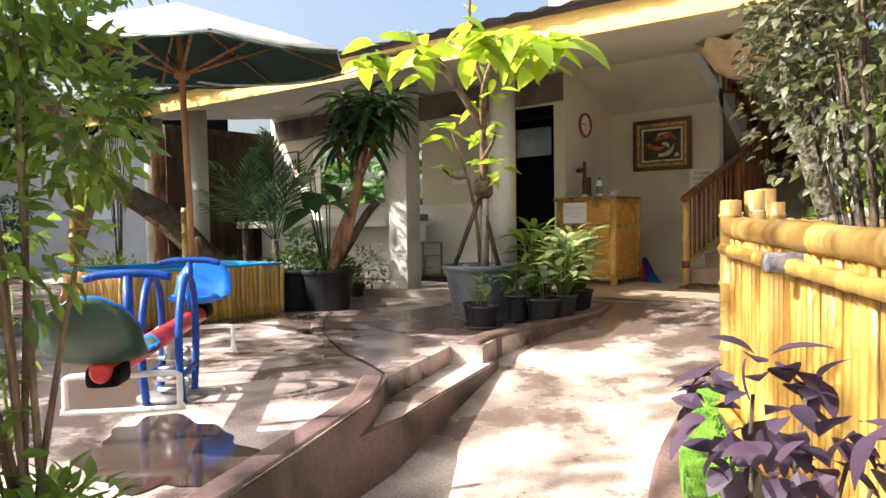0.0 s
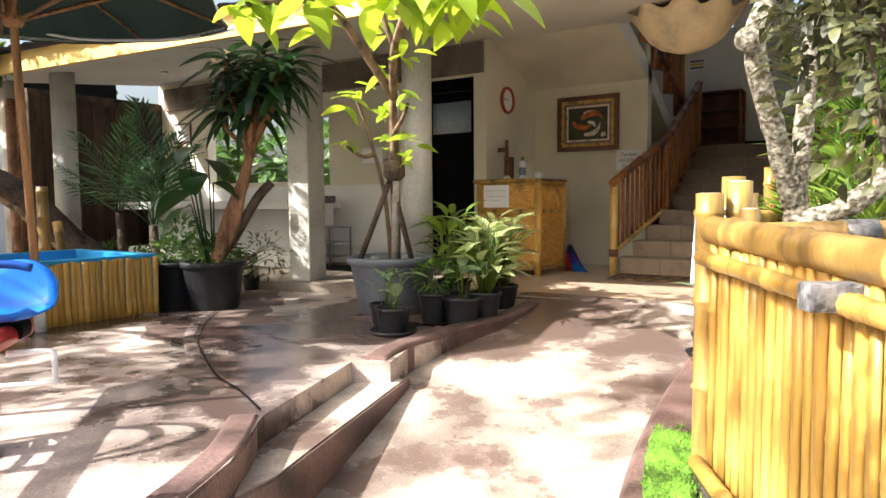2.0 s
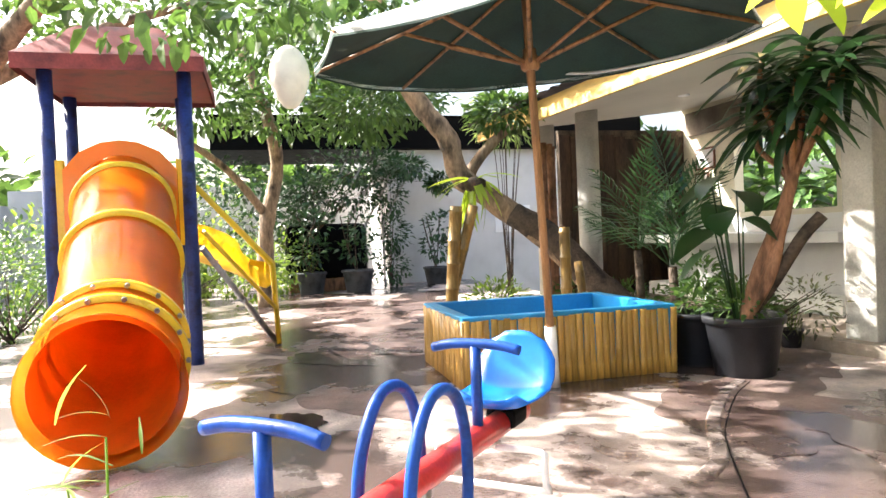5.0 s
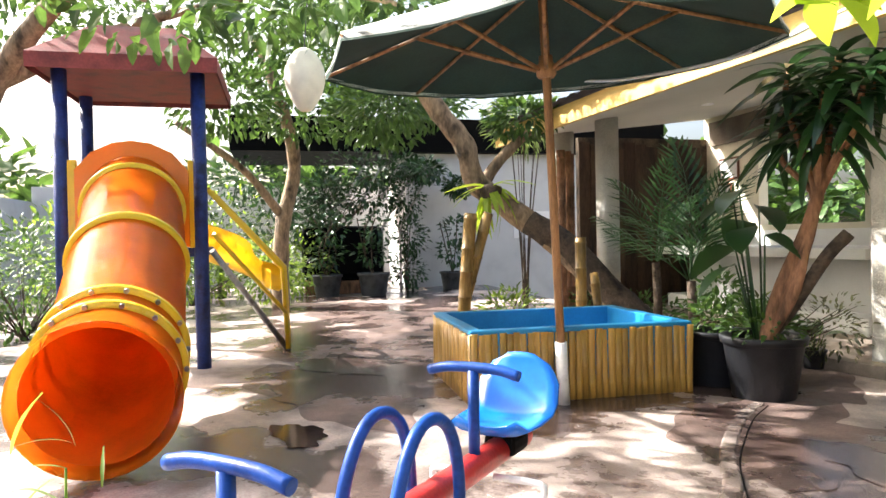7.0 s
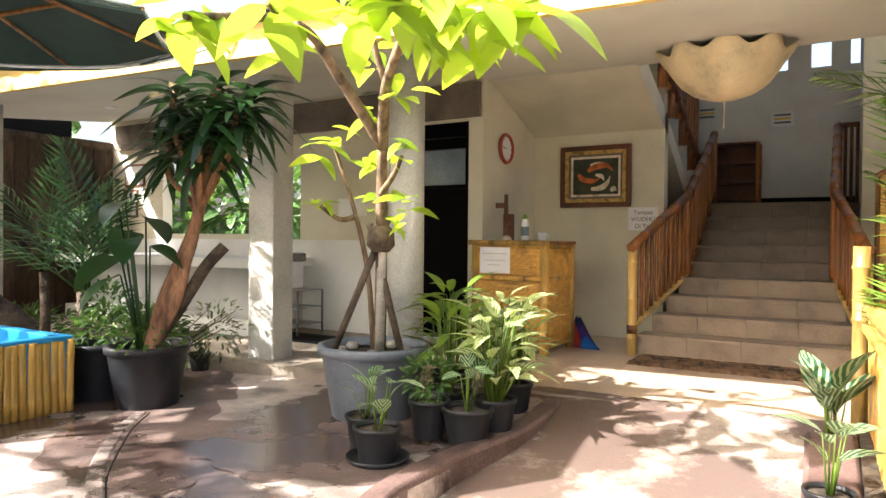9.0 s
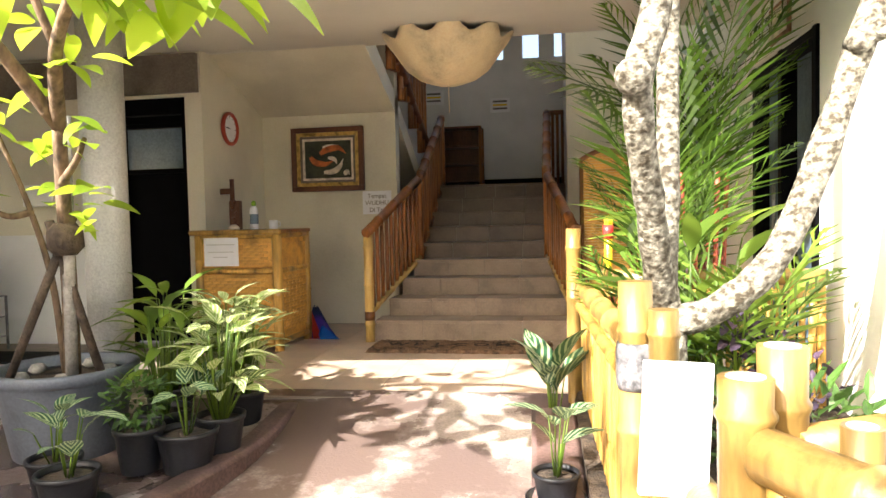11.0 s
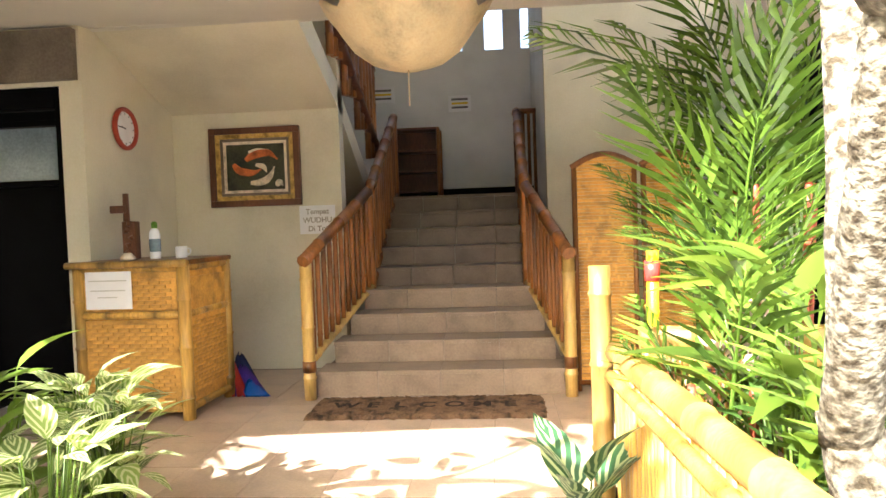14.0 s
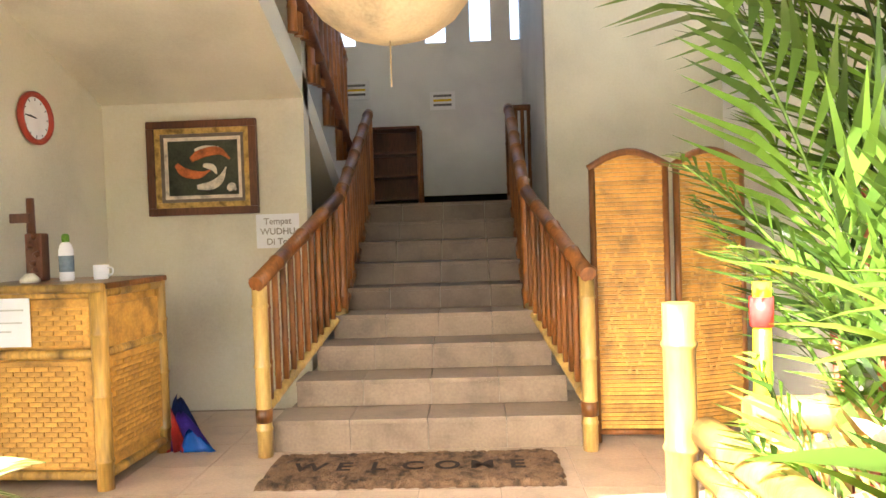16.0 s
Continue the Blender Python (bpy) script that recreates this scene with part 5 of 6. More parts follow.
big_leaf = leaf_mesh("leaf", 0.25, 0.125, M_LEAFB, 0.12, 0.36, 7, 0.85)
rl = random.Random(11)
spots = []
for tip, n, s in (((0.34, -1.80, 2.06), 8, 1.0), ((0.28, -1.57, 2.12), 6, 1.0), ((0.75, -1.74, 2.06), 7, 1.0), ((0.55, -1.42, 2.06), 5, 0.95), ((1.35, -1.54, 2.06), 11, 1.15), ((1.12, -1.62, 2.04), 9, 1.15), ((1.53, -1.39, 2.01), 10, 1.15), ((1, -1.17, 2.16), 7, 1.05), ((1.63, -1.17, 2.04), 8, 1.1), ((1.38, -1.10, 2.10), 7, 1.1), ((0.62, -0.92, 2.76), 8, 1.0), ((1.25, -1.22, 2.06), 7, 1.1), ((1, -1.47, 2.26), 7, 1.1), ((-0.06, -0.35, 1.73), 9, 0.75), ((-0.12, -0.41, 1.37), 6, 0.55), ((0.62, -0.60, 1.60), 7, 0.6), ((0.22, -0.36, 1.62), 6, 0.6), ((0.52, -0.42, 1.42), 6, 0.6), ((0.20, -0.30, 1.34), 6, 0.6), ((0.66, -0.70, 1.95), 6, 0.7), ((0.28, -0.50, 1.86), 6, 0.6), ((0.46, -0.36, 1.22), 5, 0.6), ((0.46, -0.62, 2.12), 6, 0.8)):
    for i in range(n):
        a = i * 2.4 + rl.uniform(-.3, .3)
        spots.append((Vector(tip) + Vector((rl.gauss(0, .04), rl.gauss(0, .04), rl.gauss(0, .05))), Vector((math.cos(a), math.sin(a), rl.uniform(-.65, .4))), rl.uniform(-.5, .5), s * rl.uniform(.7, 1.2)))
leaves(BIG, big_leaf, spots)

# dracaena with a leaning brown stem
DR = thing("potted_dracaena", (-3.36, -3.44, YARD), "dracaena with drooping strap leaves in a black pot", "potted plant")
pot(DR, 0.275, 0.42, M_POT, seg=36)
heads = [(0.38, 0.28, 2.22), (0.18, 0.08, 2.18), (0.56, 0.42, 2.16), (0.14, 0.34, 2.04), (0.46, 0.10, 2.0), (0.02, 0.16, 1.86), (0.32, 0.2, 1.84), (0.6, 0.26, 2.06)]
for k, hd in enumerate(heads):
    P = curve([(0.02, 0.0, 0.36), (0.1 + 0.02 * k, 0.07, 0.75), (0.26, 0.2, 1.3), (hd[0] * 0.9, hd[1] * 0.9, hd[2] - 0.25), hd], 5)
    part("stem", tube(B(), P, [0.06 - 0.04 * i / len(P) for i in range(len(P))] if k == 0 else [0.03 - 0.015 * i / len(P) for i in range(len(P))], 9), M_BROWNST, DR)
part("stem", tube(B(), curve([(0.0, 0, 0.36), (0.16, 0.1, 0.62), (0.34, 0.2, 0.95), (0.42, 0.3, 1.1)], 5), 0.042, 9), M_BARKD, DR)
strap = leaf_mesh("leaf", 0.34, 0.078, M_LEAFD, 0.3, 0.95, 8, 0.6)
spots = []
for hd in heads:
    for i in range(24):
        a = i * 2.4
        spots.append((Vector(hd) + Vector((0, 0, -0.008 * i)), Vector((math.cos(a), math.sin(a), 1.0 - 0.05 * i)), rl.uniform(-.3, .3), rl.uniform(.75, 1.15)))
leaves(DR, strap, spots)
heart = leaf_mesh("broad_leaf", 0.32, 0.26, M_LEAFD, 0.15, 0.5, 6, 0.7)
spots = [(Vector((0.1 * math.cos(a), 0.1 * math.sin(a) - 0.1, z)), Vector((math.cos(a), math.sin(a), -0.2)), 0.2, s) for a, z, s in ((3.6, 1.02, 1.1), (4.6, 0.9, 1.0), (5.4, 1.15, 0.8), (2.8, 1.2, 0.9), (0.6, 1.1, 0.8), (1.8, 1.3, 0.9), (5.0, 1.4, 0.8), (3.9, 1.35, 0.8))]
leaves(DR, heart, spots, "broad_leaf")
stalks(DR, spots, 0.36, 0.008, M_LEAFD)
leaf_swarm("undergrowth", blob_spots(rl, [(0, 0, 0.46, .26, .26, .1)], 160), 0.07, 0.03, M_LEAF, DR, 3)

# small pots
calathea = leaf_mesh("leaf", 0.26, 0.12, M_LEAFS, 0.25, 0.35, 6, 0.8)
variegated = leaf_mesh("leaf", 0.20, 0.085, M_LEAFV, 0.25, 0.5, 6)
lance = leaf_mesh("leaf", 0.22, 0.062, M_LEAFY, 0.25, 0.5, 6)
KINDS = {"c": (calathea, 7, "striped calathea", 0.12, 0.22), "v": (variegated, 52, "cream-variegated foliage plant", 0.16, 0.42), "l": (lance, 30, "yellow-green lance-leaved plant", 0.14, 0.4), "b": (None, 0, "small-leaved bushy plant", 0, 0)}


def potted(x, y, z, r, h, kind, scale=1.0, saucer=False, material=None, group="small pots by the ramp"):
    me, n, words, sp, up = KINDS[kind]
    rg = random.Random(int(x * 977 + y * 313))
    t_ = thing("potted_plant", (x, y, z), words + " in a small black pot", "potted plant", group)
    if saucer:
        part("saucer", lathe(B(), [(r * 1.1, 0.0), (r * 1.3, 0.035), (r * 1.25, 0.035), (r * 1.05, 0.012)], 24), M_POT, t_)
    pot(t_, r, h, material or M_POT, seg=22)
    if me:
        s = rosette(rg, n, h + 0.08, up * scale, sp, (0.05, 0.9))
        s = [(p, dv, tw_, q * scale) for p, dv, tw_, q in s]
        leaves(t_, me, s)
        stalks(t_, s, h * 0.85)
    else:
        leaf_swarm("foliage", blob_spots(rg, [(0, 0, h + 0.12, .15, .15, .14)], 260), 0.045, 0.022, M_LEAF, t_, 4)
    return t_


potted(-1.29, -3.58, YARD, 0.13, 0.19, "c", 0.72, True)
potted(-1.50, -3.40, YARD, 0.12, 0.18, "c", 0.55)
potted(-1.26, -3.12, YARD + .02, 0.12, 0.22, "b")
potted(-1.03, -3.08, YARD + .02, 0.15, 0.2, "c", 0.7)
potted(-0.96, -2.88, YARD + .02, 0.13, 0.22, "v", 1.0)
potted(-1.08, -2.36, YARD + .03, 0.13, 0.2, "v", 1.05)
potted(-1.32, -2.80, YARD, 0.15, 0.24, "l", 1.15)
potted(-1.52, -2.40, YARD, 0.15, 0.26, "l", 1.2)
potted(-1.22, -2.25, YARD + .03, 0.14, 0.24, "v", 1.0)
potted(-3.86, -2.98, YARD, 0.24, 0.36, "b", 1.0, group="pots along the veranda")
potted(-4.05, -2.42, YARD, 0.10, 0.16, "c", 0.7, group="pots along the veranda")


# ---- planter ----
def fence_run(name, a, b, za, zb, top_a, top_b, label, group=""):
    """A bamboo fence: split canes between a foot rail and a thick top rail."""
    f = thing(name, (0, 0, 0), label, "fence", group)
    a3, b3 = Vector((*a, 0)), Vector((*b, 0))
    n = int((b3 - a3).length / 0.052)
    ang = math.degrees(math.atan2(b[1] - a[1], b[0] - a[0]))
    for i in range(n):
        t = (i + 0.5) / n
        p = a3.lerp(b3, t)
        z0, z1 = za + (zb - za) * t, top_a + (top_b - top_a) * t
        bm = cane(B(), (0, 0, z0 - rng.uniform(0, .02)), (0, 0, z1), rng.uniform(0.017, 0.026), 0.3, 8, i)
        bmesh.ops.scale(bm, vec=(1, 0.6, 1), verts=bm.verts)
        o = part("slat", bm, M_BAMBOO, f)
        o.matrix_basis = pose(p.x, p.y, 0, rng.uniform(-.6, .6), rng.uniform(-.6, .6), ang)
    part("top_rail", cane(B(), (*a, top_a + 0.02), (*b, top_b + 0.02), 0.046, 0.42, 14, 3), M_BAMBOOP, f, "thick pale bamboo rail")
    part("under_rail", cane(B(), (*(a3 + Vector((-.03, -.03, 0))).xy, top_a - 0.07), (*(b3 + Vector((-.03, -.03, 0))).xy, top_b - 0.07), 0.026, 0.4, 8, 4), M_BAMBOO, f)
    part("foot_rail", cane(B(), (*(a3 + Vector((-.035, -.03, 0))).xy, za + 0.04), (*(b3 + Vector((-.035, -.03, 0))).xy, zb + 0.04), 0.028, 0.4, 8, 5), M_BAMBOO, f)
    return f


f1 = fence_run("bamboo_fence", (1.09, -4.97), (2.30, -7.02), -0.10, -0.22, 0.70, 0.64, "golden split-bamboo fence with a thick pale rail")
f2 = fence_run("bamboo_fence", (0.92, -2.05), (1.0, -4.06), -0.03, -0.10, 0.67, 0.70, "golden split-bamboo fence with a thick pale rail")
fence_run("bamboo_fence", (1.04, -4.16), (1.1, -4.86), -0.10, -0.12, 0.46, 0.46, "low length of split-bamboo fence between two posts")
for x, y, z, r in ((1.07, -4.93, 0.84, 0.045), (1.15, -4.86, 0.88, 0.042), (1.21, -5.03, 0.79, 0.03)):
    part("post", cane(B(), (x, y, -0.5), (x, y, z), r, 0.34, 12, 2), M_BAMBOOP, f1)
    part("cut_end", lathe(B(), [(r * 0.75, z - 0.001), (r * 0.72, z + 0.002)], 12), M_KOIW, f1).location = (x, y, 0)
part("clamp", boxm(-0.03, 0.03, -0.06, 0.05, -0.03, 0.03, 0.008), M_TAPE, f1, "grey metal clamp").matrix_basis = pose(1.48, -5.74, 0.62, 0, 0, -60)
for x, y, z, r in ((0.99, -4.06, 0.92, 0.05), (1.06, -4.13, 0.845, 0.042)):
    ps = part("post", cane(B(), (x, y, -0.5), (x, y, z), r, 0.34, 12, 2), M_BAMBOOP, f2)
    part("wrapping", tube(B(), [(x, y, z - 0.32), (x, y, z - 0.3), (x, y, z - 0.2), (x, y, z - 0.18)], [r * 1.05, r * 1.16, r * 1.16, r * 1.05], 14), M_TAPE, ps, "grey tape wrapping")
part("post", cane(B(), (0.87, -1.98, -0.2), (0.87, -1.98, 1.04), 0.045, 0.34, 12, 7), M_BAMBOOP, f2)
f3 = fence_run("bamboo_fence", (1.0, -2.12), (2.2, -2.2), 0.0, 0.0, 0.74, 0.74, "golden split-bamboo fence at the back of the planter")
cn = thing("bamboo_pole", (1.06, -2.06, 0.0), "bright yellow bamboo cane with a red ribbon", "bamboo pole")
part("cane", cane(B(), (0, 0, 0), (0.01, 0, 1.1), 0.024, 0.3, 12, 5), M_YELLOW, cn)
part("ribbon", tube(B(), [(0.008, 0, 0.98), (0.008, 0, 1.06)], 0.031, 12), M_RED, cn, "red ribbon")
sg = thing("white_board", pose(1.015, -4.58, 0.64, 0, 3, 4), "blank white board hung on the bamboo fence", "sign")
part("board", boxm(-0.075, 0.075, -0.01, 0.01, -0.15, 0.15, 0.003), M_PAPER, sg)

rail = thing("bamboo_rail", (0, 0, 0), "thick pale bamboo rail across the planter with wire wrapping", "rail")
part("cane", cane(B(), (1.16, -4.88, 0.70), (2.24, -4.42, 0.72), 0.042, 0.4, 12, 6), M_BAMBOOP, rail)
part("post", cane(B(), (2.2, -4.46, -0.3), (2.2, -4.46, 0.76), 0.04, 0.34, 10, 6), M_BAMBOOP, rail)
q = Vector((1.44, -4.76, 0.705))
part("wrapping", tube(B(), [q, q + Vector((0.10, 0.043, 0.002))], 0.047, 14), M_TAPE, rail, "grey wire wrapping")

# mottled tree
TR = thing("tree", (1.17, -3.40, -0.03), "old tree with white mottled bark and lopped limbs", "tree")
def limb(pts, r0, r1, parent, material, seg=12, name="limb"):
    P = curve(pts, 6)
    rg = random.Random(len(P))
    return part(name, tube(B(), P, [(r0 + (r1 - r0) * i / (len(P) - 1)) * rg.uniform(0.92, 1.08) for i in range(len(P))], seg), material, parent)
limb([(0, 0, -0.2), (0.0, 0, 0.3), (0.02, -0.02, 0.62), (0.0, 0.02, 0.85)], 0.075, 0.065, TR, M_BARKW, name="trunk")
limb([(0.0, 0.02, 0.78), (-0.07, -0.2, 1.15), (-0.14, -0.44, 1.56), (-0.06, -0.42, 1.95), (0.02, -0.3, 3.3)], 0.056, 0.044, TR, M_BARKW)
limb([(0.0, 0.0, 0.78), (0.03, 0.06, 1.3), (0.05, 0.12, 2.0), (0.12, 0.2, 3.5)], 0.05, 0.04, TR, M_BARKW)
limb([(0.0, -0.02, 0.72), (0.22, -0.02, 0.80), (0.45, 0.0, 1.05), (0.72, 0.06, 1.75), (0.9, 0.14, 2.3), (1.0, 0.2, 3.3)], 0.062, 0.045, TR, M_BARKW)
for x, y, z, r in ((-0.16, -0.50, 1.58, 0.052), (0.70, 0.0, 1.76, 0.04), (0.77, 0.02, 1.8, 0.038)):
    part("knot", tube(B(), [(x, y + 0.06, z), (x, y, z), (x, y - 0.035, z), (x, y - 0.03, z), (x, y + 0.0, z)], [r, r * 1.15, r * 0.95, r * 0.55, r * 0.5], 14), M_BARKW, TR)
    part("knot_hollow", lathe(B(), [(0.001, 0), (r * 0.55, 0.0)], 12), M_BARKD, TR).matrix_basis = pose(x, y - 0.029, z, 90)
rt = random.Random(3)
leaf_swarm("crown", blob_spots(rt, [(0.3, 0.0, 3.9, 1.0, .8, .7), (1.2, 0.3, 4.0, .9, .8, .6), (-0.5, -0.6, 4.4, .8, .8, .5)], 500), 0.12, 0.06, M_LEAF, TR, 5)


def frond(length, arch, material, n=20, width=0.30, seed=0):
    """A feathered palm frond along +x."""
    rg = random.Random(seed)
    V, F = [], []
    axis = [Vector((length * t, 0, arch * length * (t - 1.15 * t * t))) for t in [i / n for i in range(n + 1)]]
    for i in range(3, n + 1):
        t = i / n
        p = axis[i]
        L = width * length * (math.sin(math.pi * min(1, 0.18 + 0.8 * t)) ** 0.7) * rg.uniform(.85, 1.1)
        for s in (-1, 1):
            d_ = Vector((0.75 + 0.5 * t, s * (1 - 0.45 * t), -0.12 + rg.uniform(-.12, .12))).normalized()
            wv = d_.cross(Vector((0, 0, 1))).normalized() * (0.0115 * (0.8 + length * 0.4))
            k = len(V)
            m_ = p + d_ * L * 0.5 + Vector((0, 0, 0.02))
            e_ = p + d_ * L - Vector((0, 0, 0.22 * L))
            V += [p, m_ + wv, e_, m_ - wv]
            F += [(k, k + 1, k + 2, k + 3)]
    me = bpy.data.meshes.new("frond")
    bm = B()
    vs = [bm.verts.new(v) for v in V]
    for f in F:
        bm.faces.new([vs[q] for q in f])
    tube(bm, axis, [0.009 * (1 - 0.8 * i / n) + 0.001 for i in range(n + 1)], 5)
    bm.to_mesh(me), bm.free()
    me.materials.append(material)
    return me


def palm(name, loc, label, n, length, material, seed, base=0.25, trunk_h=0.0, tilt=(0.4, 1.6), group="", pairs=20, broad=0.30, extra=()):
    t_ = thing(name, loc, label, "palm", group)
    rg = random.Random(seed)
    ms = [frond(length * s, a, material, pairs, broad, k) for k, (s, a) in enumerate(((1.0, 0.3), (0.85, 0.15), (1.15, 0.45)))]
    if trunk_h:
        part("trunk", tube(B(), [(0, 0, 0), (0.02, 0.01, trunk_h * 0.5), (0, 0, trunk_h)], [0.06, 0.05, 0.045], 8), M_BARKD, t_)
    if material is M_PALM:
        for i in range(5):
            a = i * 1.3
            part("stem", cane(B(), (0.1 * math.cos(a), 0.1 * math.sin(a), 0), (0.16 * math.cos(a), 0.16 * math.sin(a), trunk_h + 0.35), 0.014, 0.16, 8, i), M_PETIOLE, t_)
    for i in range(n):
        a = i * 2.4 + rg.uniform(-.3, .3)
        o = part("frond", ms[i % 3], None, t_)
        o.matrix_basis = aim((base * math.cos(a) * rg.random(), base * math.sin(a) * rg.random(), trunk_h + 0.02), (math.cos(a), math.sin(a), rg.uniform(*tilt)), rg.uniform(-.4, .4)) @ Matrix.Scale(rg.uniform(.75, 1.1), 4)
    for z, d_, turn, s in extra:
        part("frond", ms[0], None, t_).matrix_basis = aim((0, 0, z), d_, turn) @ Matrix.Scale(s, 4)
    return t_


palm("palm_clump", (1.46, -2.02, 0.0), "lush clump of feathery palm beside the stair", 13, 1.15, M_PALM, 4, 0.12, 0.6, (1.2, 3.4), pairs=18, broad=0.38, extra=[(1.5, (-0.9, 0.15, 0.62), 0.3, 0.85), (1.45, (-0.55, -0.3, 1.2), 0, 0.8), (0.75, (-0.75, -0.25, 0.7), 0, 0.6), (1.5, (-0.3, 0.2, 1.6), 0.4, 0.8), (1.5, (0.2, -0.5, 1.3), 0.4, 0.8), (0.9, (-0.2, -0.7, 1.1), 0, 0.7), (0.4, (-0.5, -0.5, 0.9), 0, 0.55)])
palm("palm_clump", (1.60, -1.92, 0.0), "lush clump of feathery palm beside the stair", 10, 1.2, M_PALM, 6, 0.12, 1.0, (1.6, 3.8), pairs=18, broad=0.38)
palm("palm_clump", (1.55, -2.9, -0.05), "low yellowish palm in the planter", 10, 0.75, M_LEAFY, 8, 0.15, 0.3, (0.9, 3.0), pairs=12, broad=0.45)
palm("palm_clump", (1.2, -2.42, -0.03), "feathery palm with red stems behind the fence end", 6, 0.72, M_PALM, 14, 0.10, 0.35, (1.2, 3.4), pairs=15, broad=0.42)
fl = thing("foliage_plant", (1.4, -2.6, -0.03), "broad yellow-green foliage plant among the palms", "plant")
s = rosette(random.Random(4), 46, 0.45, 0.65, 0.3, (0.3, 1.0))
leaves(fl, lance, [(p, dv, t_, 1.7 * q) for p, dv, t_, q in s])
stalks(fl, s, 0.0, 0.006)
ca = thing("foliage_plant", (0.74, -2.36, -0.03), "striped calathea growing on the planter kerb", "plant")
s = [(p, dv, t_, 1.25 * q) for p, dv, t_, q in rosette(random.Random(8), 8, 0.16, 0.16, 0.08, (0.5, 1.5))]
leaves(ca, calathea, s)
stalks(ca, s, -0.05, 0.005)
potted(0.75, -3.32, -0.075, 0.10, 0.14, "c", 0.78, True, group="pots on the planter kerb")


def shrub(name, loc, label, blobs, per, length, width, material, seed, category="shrub", stem=M_BARKD, stems=5, group=""):
    """A woody shrub: forking stems and an uneven leafy mass."""
    t_ = thing(name, loc, label, category, group)
    rg = random.Random(seed)
    bm = B()
    for x, y, z, a, b_, c in blobs:
        for _ in range(max(1, stems // len(blobs) + 1)):
            e = Vector((x + rg.uniform(-a, a) * .6, y + rg.uniform(-b_, b_) * .6, z + c * rg.uniform(0, .7)))
            tube(bm, curve([(rg.uniform(-.04, .04), rg.uniform(-.04, .04), 0), (e.x * .4, e.y * .4, e.z * .5), e], 4), [0.010, 0.0095, 0.009, 0.008, 0.007, 0.006, 0.005, 0.004, 0.003], 5)
    tagged(part("stem", bm, stem, t_), kind="stuff")
    leaf_swarm("foliage", blob_spots(rg, blobs, per, 0.15), length, width, material, t_, seed)
    return t_


def blossom(blobs, per, seed):
    """Leaf seats over leafy masses, turned out and drooping."""
    rg = random.Random(seed)
    seats = []
    for x, y, z, a, b_, c in blobs:
        for _ in range(per):
            d_ = Vector((rg.gauss(0, 1), rg.gauss(0, 1), rg.gauss(0, 1))).normalized()
            seats.append((Vector((x + a * d_.x, y + b_ * d_.y, z + c * d_.z)), Vector((d_.x + rg.uniform(-.5, .5), d_.y + rg.uniform(-.5, .5), rg.uniform(-.7, .4))), rg.uniform(-.4, .4), rg.uniform(.6, 1.2)))
    return seats


PURPLE = [(0.0, 0.02, 0.62, .16, .15, .2), (0.12, -0.08, 0.85, .15, .14, .18), (0.2, 0.05, 0.5, .13, .13, .2), (-0.1, -0.05, 0.42, .12, .12, .14), (0.06, 0.0, 1.0, .1, .1, .1), (-0.16, -0.02, 0.62, .1, .1, .14), (0.25, -0.1, 0.8, .14, .12, .25)]
pu = shrub("purple_shrub", (1.68, -6.95, -0.55), "purple-leaved coleus bush before the fence", PURPLE, 24, 0.05, 0.035, M_LEAFP, 3, stems=8)
leaves(pu, leaf_mesh("leaf", 0.070, 0.052, M_LEAFP, 0.18, 0.35, 6, 0.7), blossom(PURPLE, 40, 5))
shrub("low_plant", (1.48, -6.75, -0.42), "low broad green leaves at the fence foot", [(0, 0, 0.2, .2, .2, .16)], 60, 0.17, 0.12, M_LEAF, 7)
shrub("hedge_bush", (1.74, -5.62, -0.18), "tall bush of small bronze and grey-green leaves", [(-0.08, 0.0, 1.3, .34, .3, .34), (0.2, -0.2, 1.5, .36, .32, .45), (-0.05, 0.0, 1.75, .36, .32, .4), (0.15, -0.1, 2.15, .42, .4, .45), (-0.28, 0.1, 1.55, .18, .2, .3), (0.35, -0.5, 1.7, .36, .36, .6)], 820, 0.042, 0.025, M_LEAFG, 12, stems=26)
shrub("purple_shrub", (1.66, -3.05, -0.05), "dusty purple-leaved shrub in the planter", [(0.0, 0.0, 0.5, .14, .14, .2), (0.14, -0.1, 0.4, .14, .14, .16), (-0.1, 0.1, 0.66, .1, .1, .12)], 45, 0.075, 0.045, M_LEAFP, 13)
pk = shrub("mauve_shrub", (1.36, -2.38, -0.03), "leggy shrub with pale mauve and white leaves", [(0.0, 0.0, 0.84, .10, .10, .16), (0.06, -0.05, 0.55, .12, .12, .14), (-0.08, 0.04, 0.66, .08, .08, .12), (0.12, 0.0, 0.32, .1, .1, .1)], 30, 0.08, 0.05, M_LEAFM, 15, stem=M_BROWNST)
shrub("planter_undergrowth", (1.7, -3.3, -0.1), "mixed green undergrowth in the planter", [(0, 0, 0.3, .6, .5, .3), (0.5, -0.8, 0.35, .5, .5, .3), (-.3, .6, .5, .35, .35, .3)], 260, 0.12, 0.04, M_LEAF, 14)
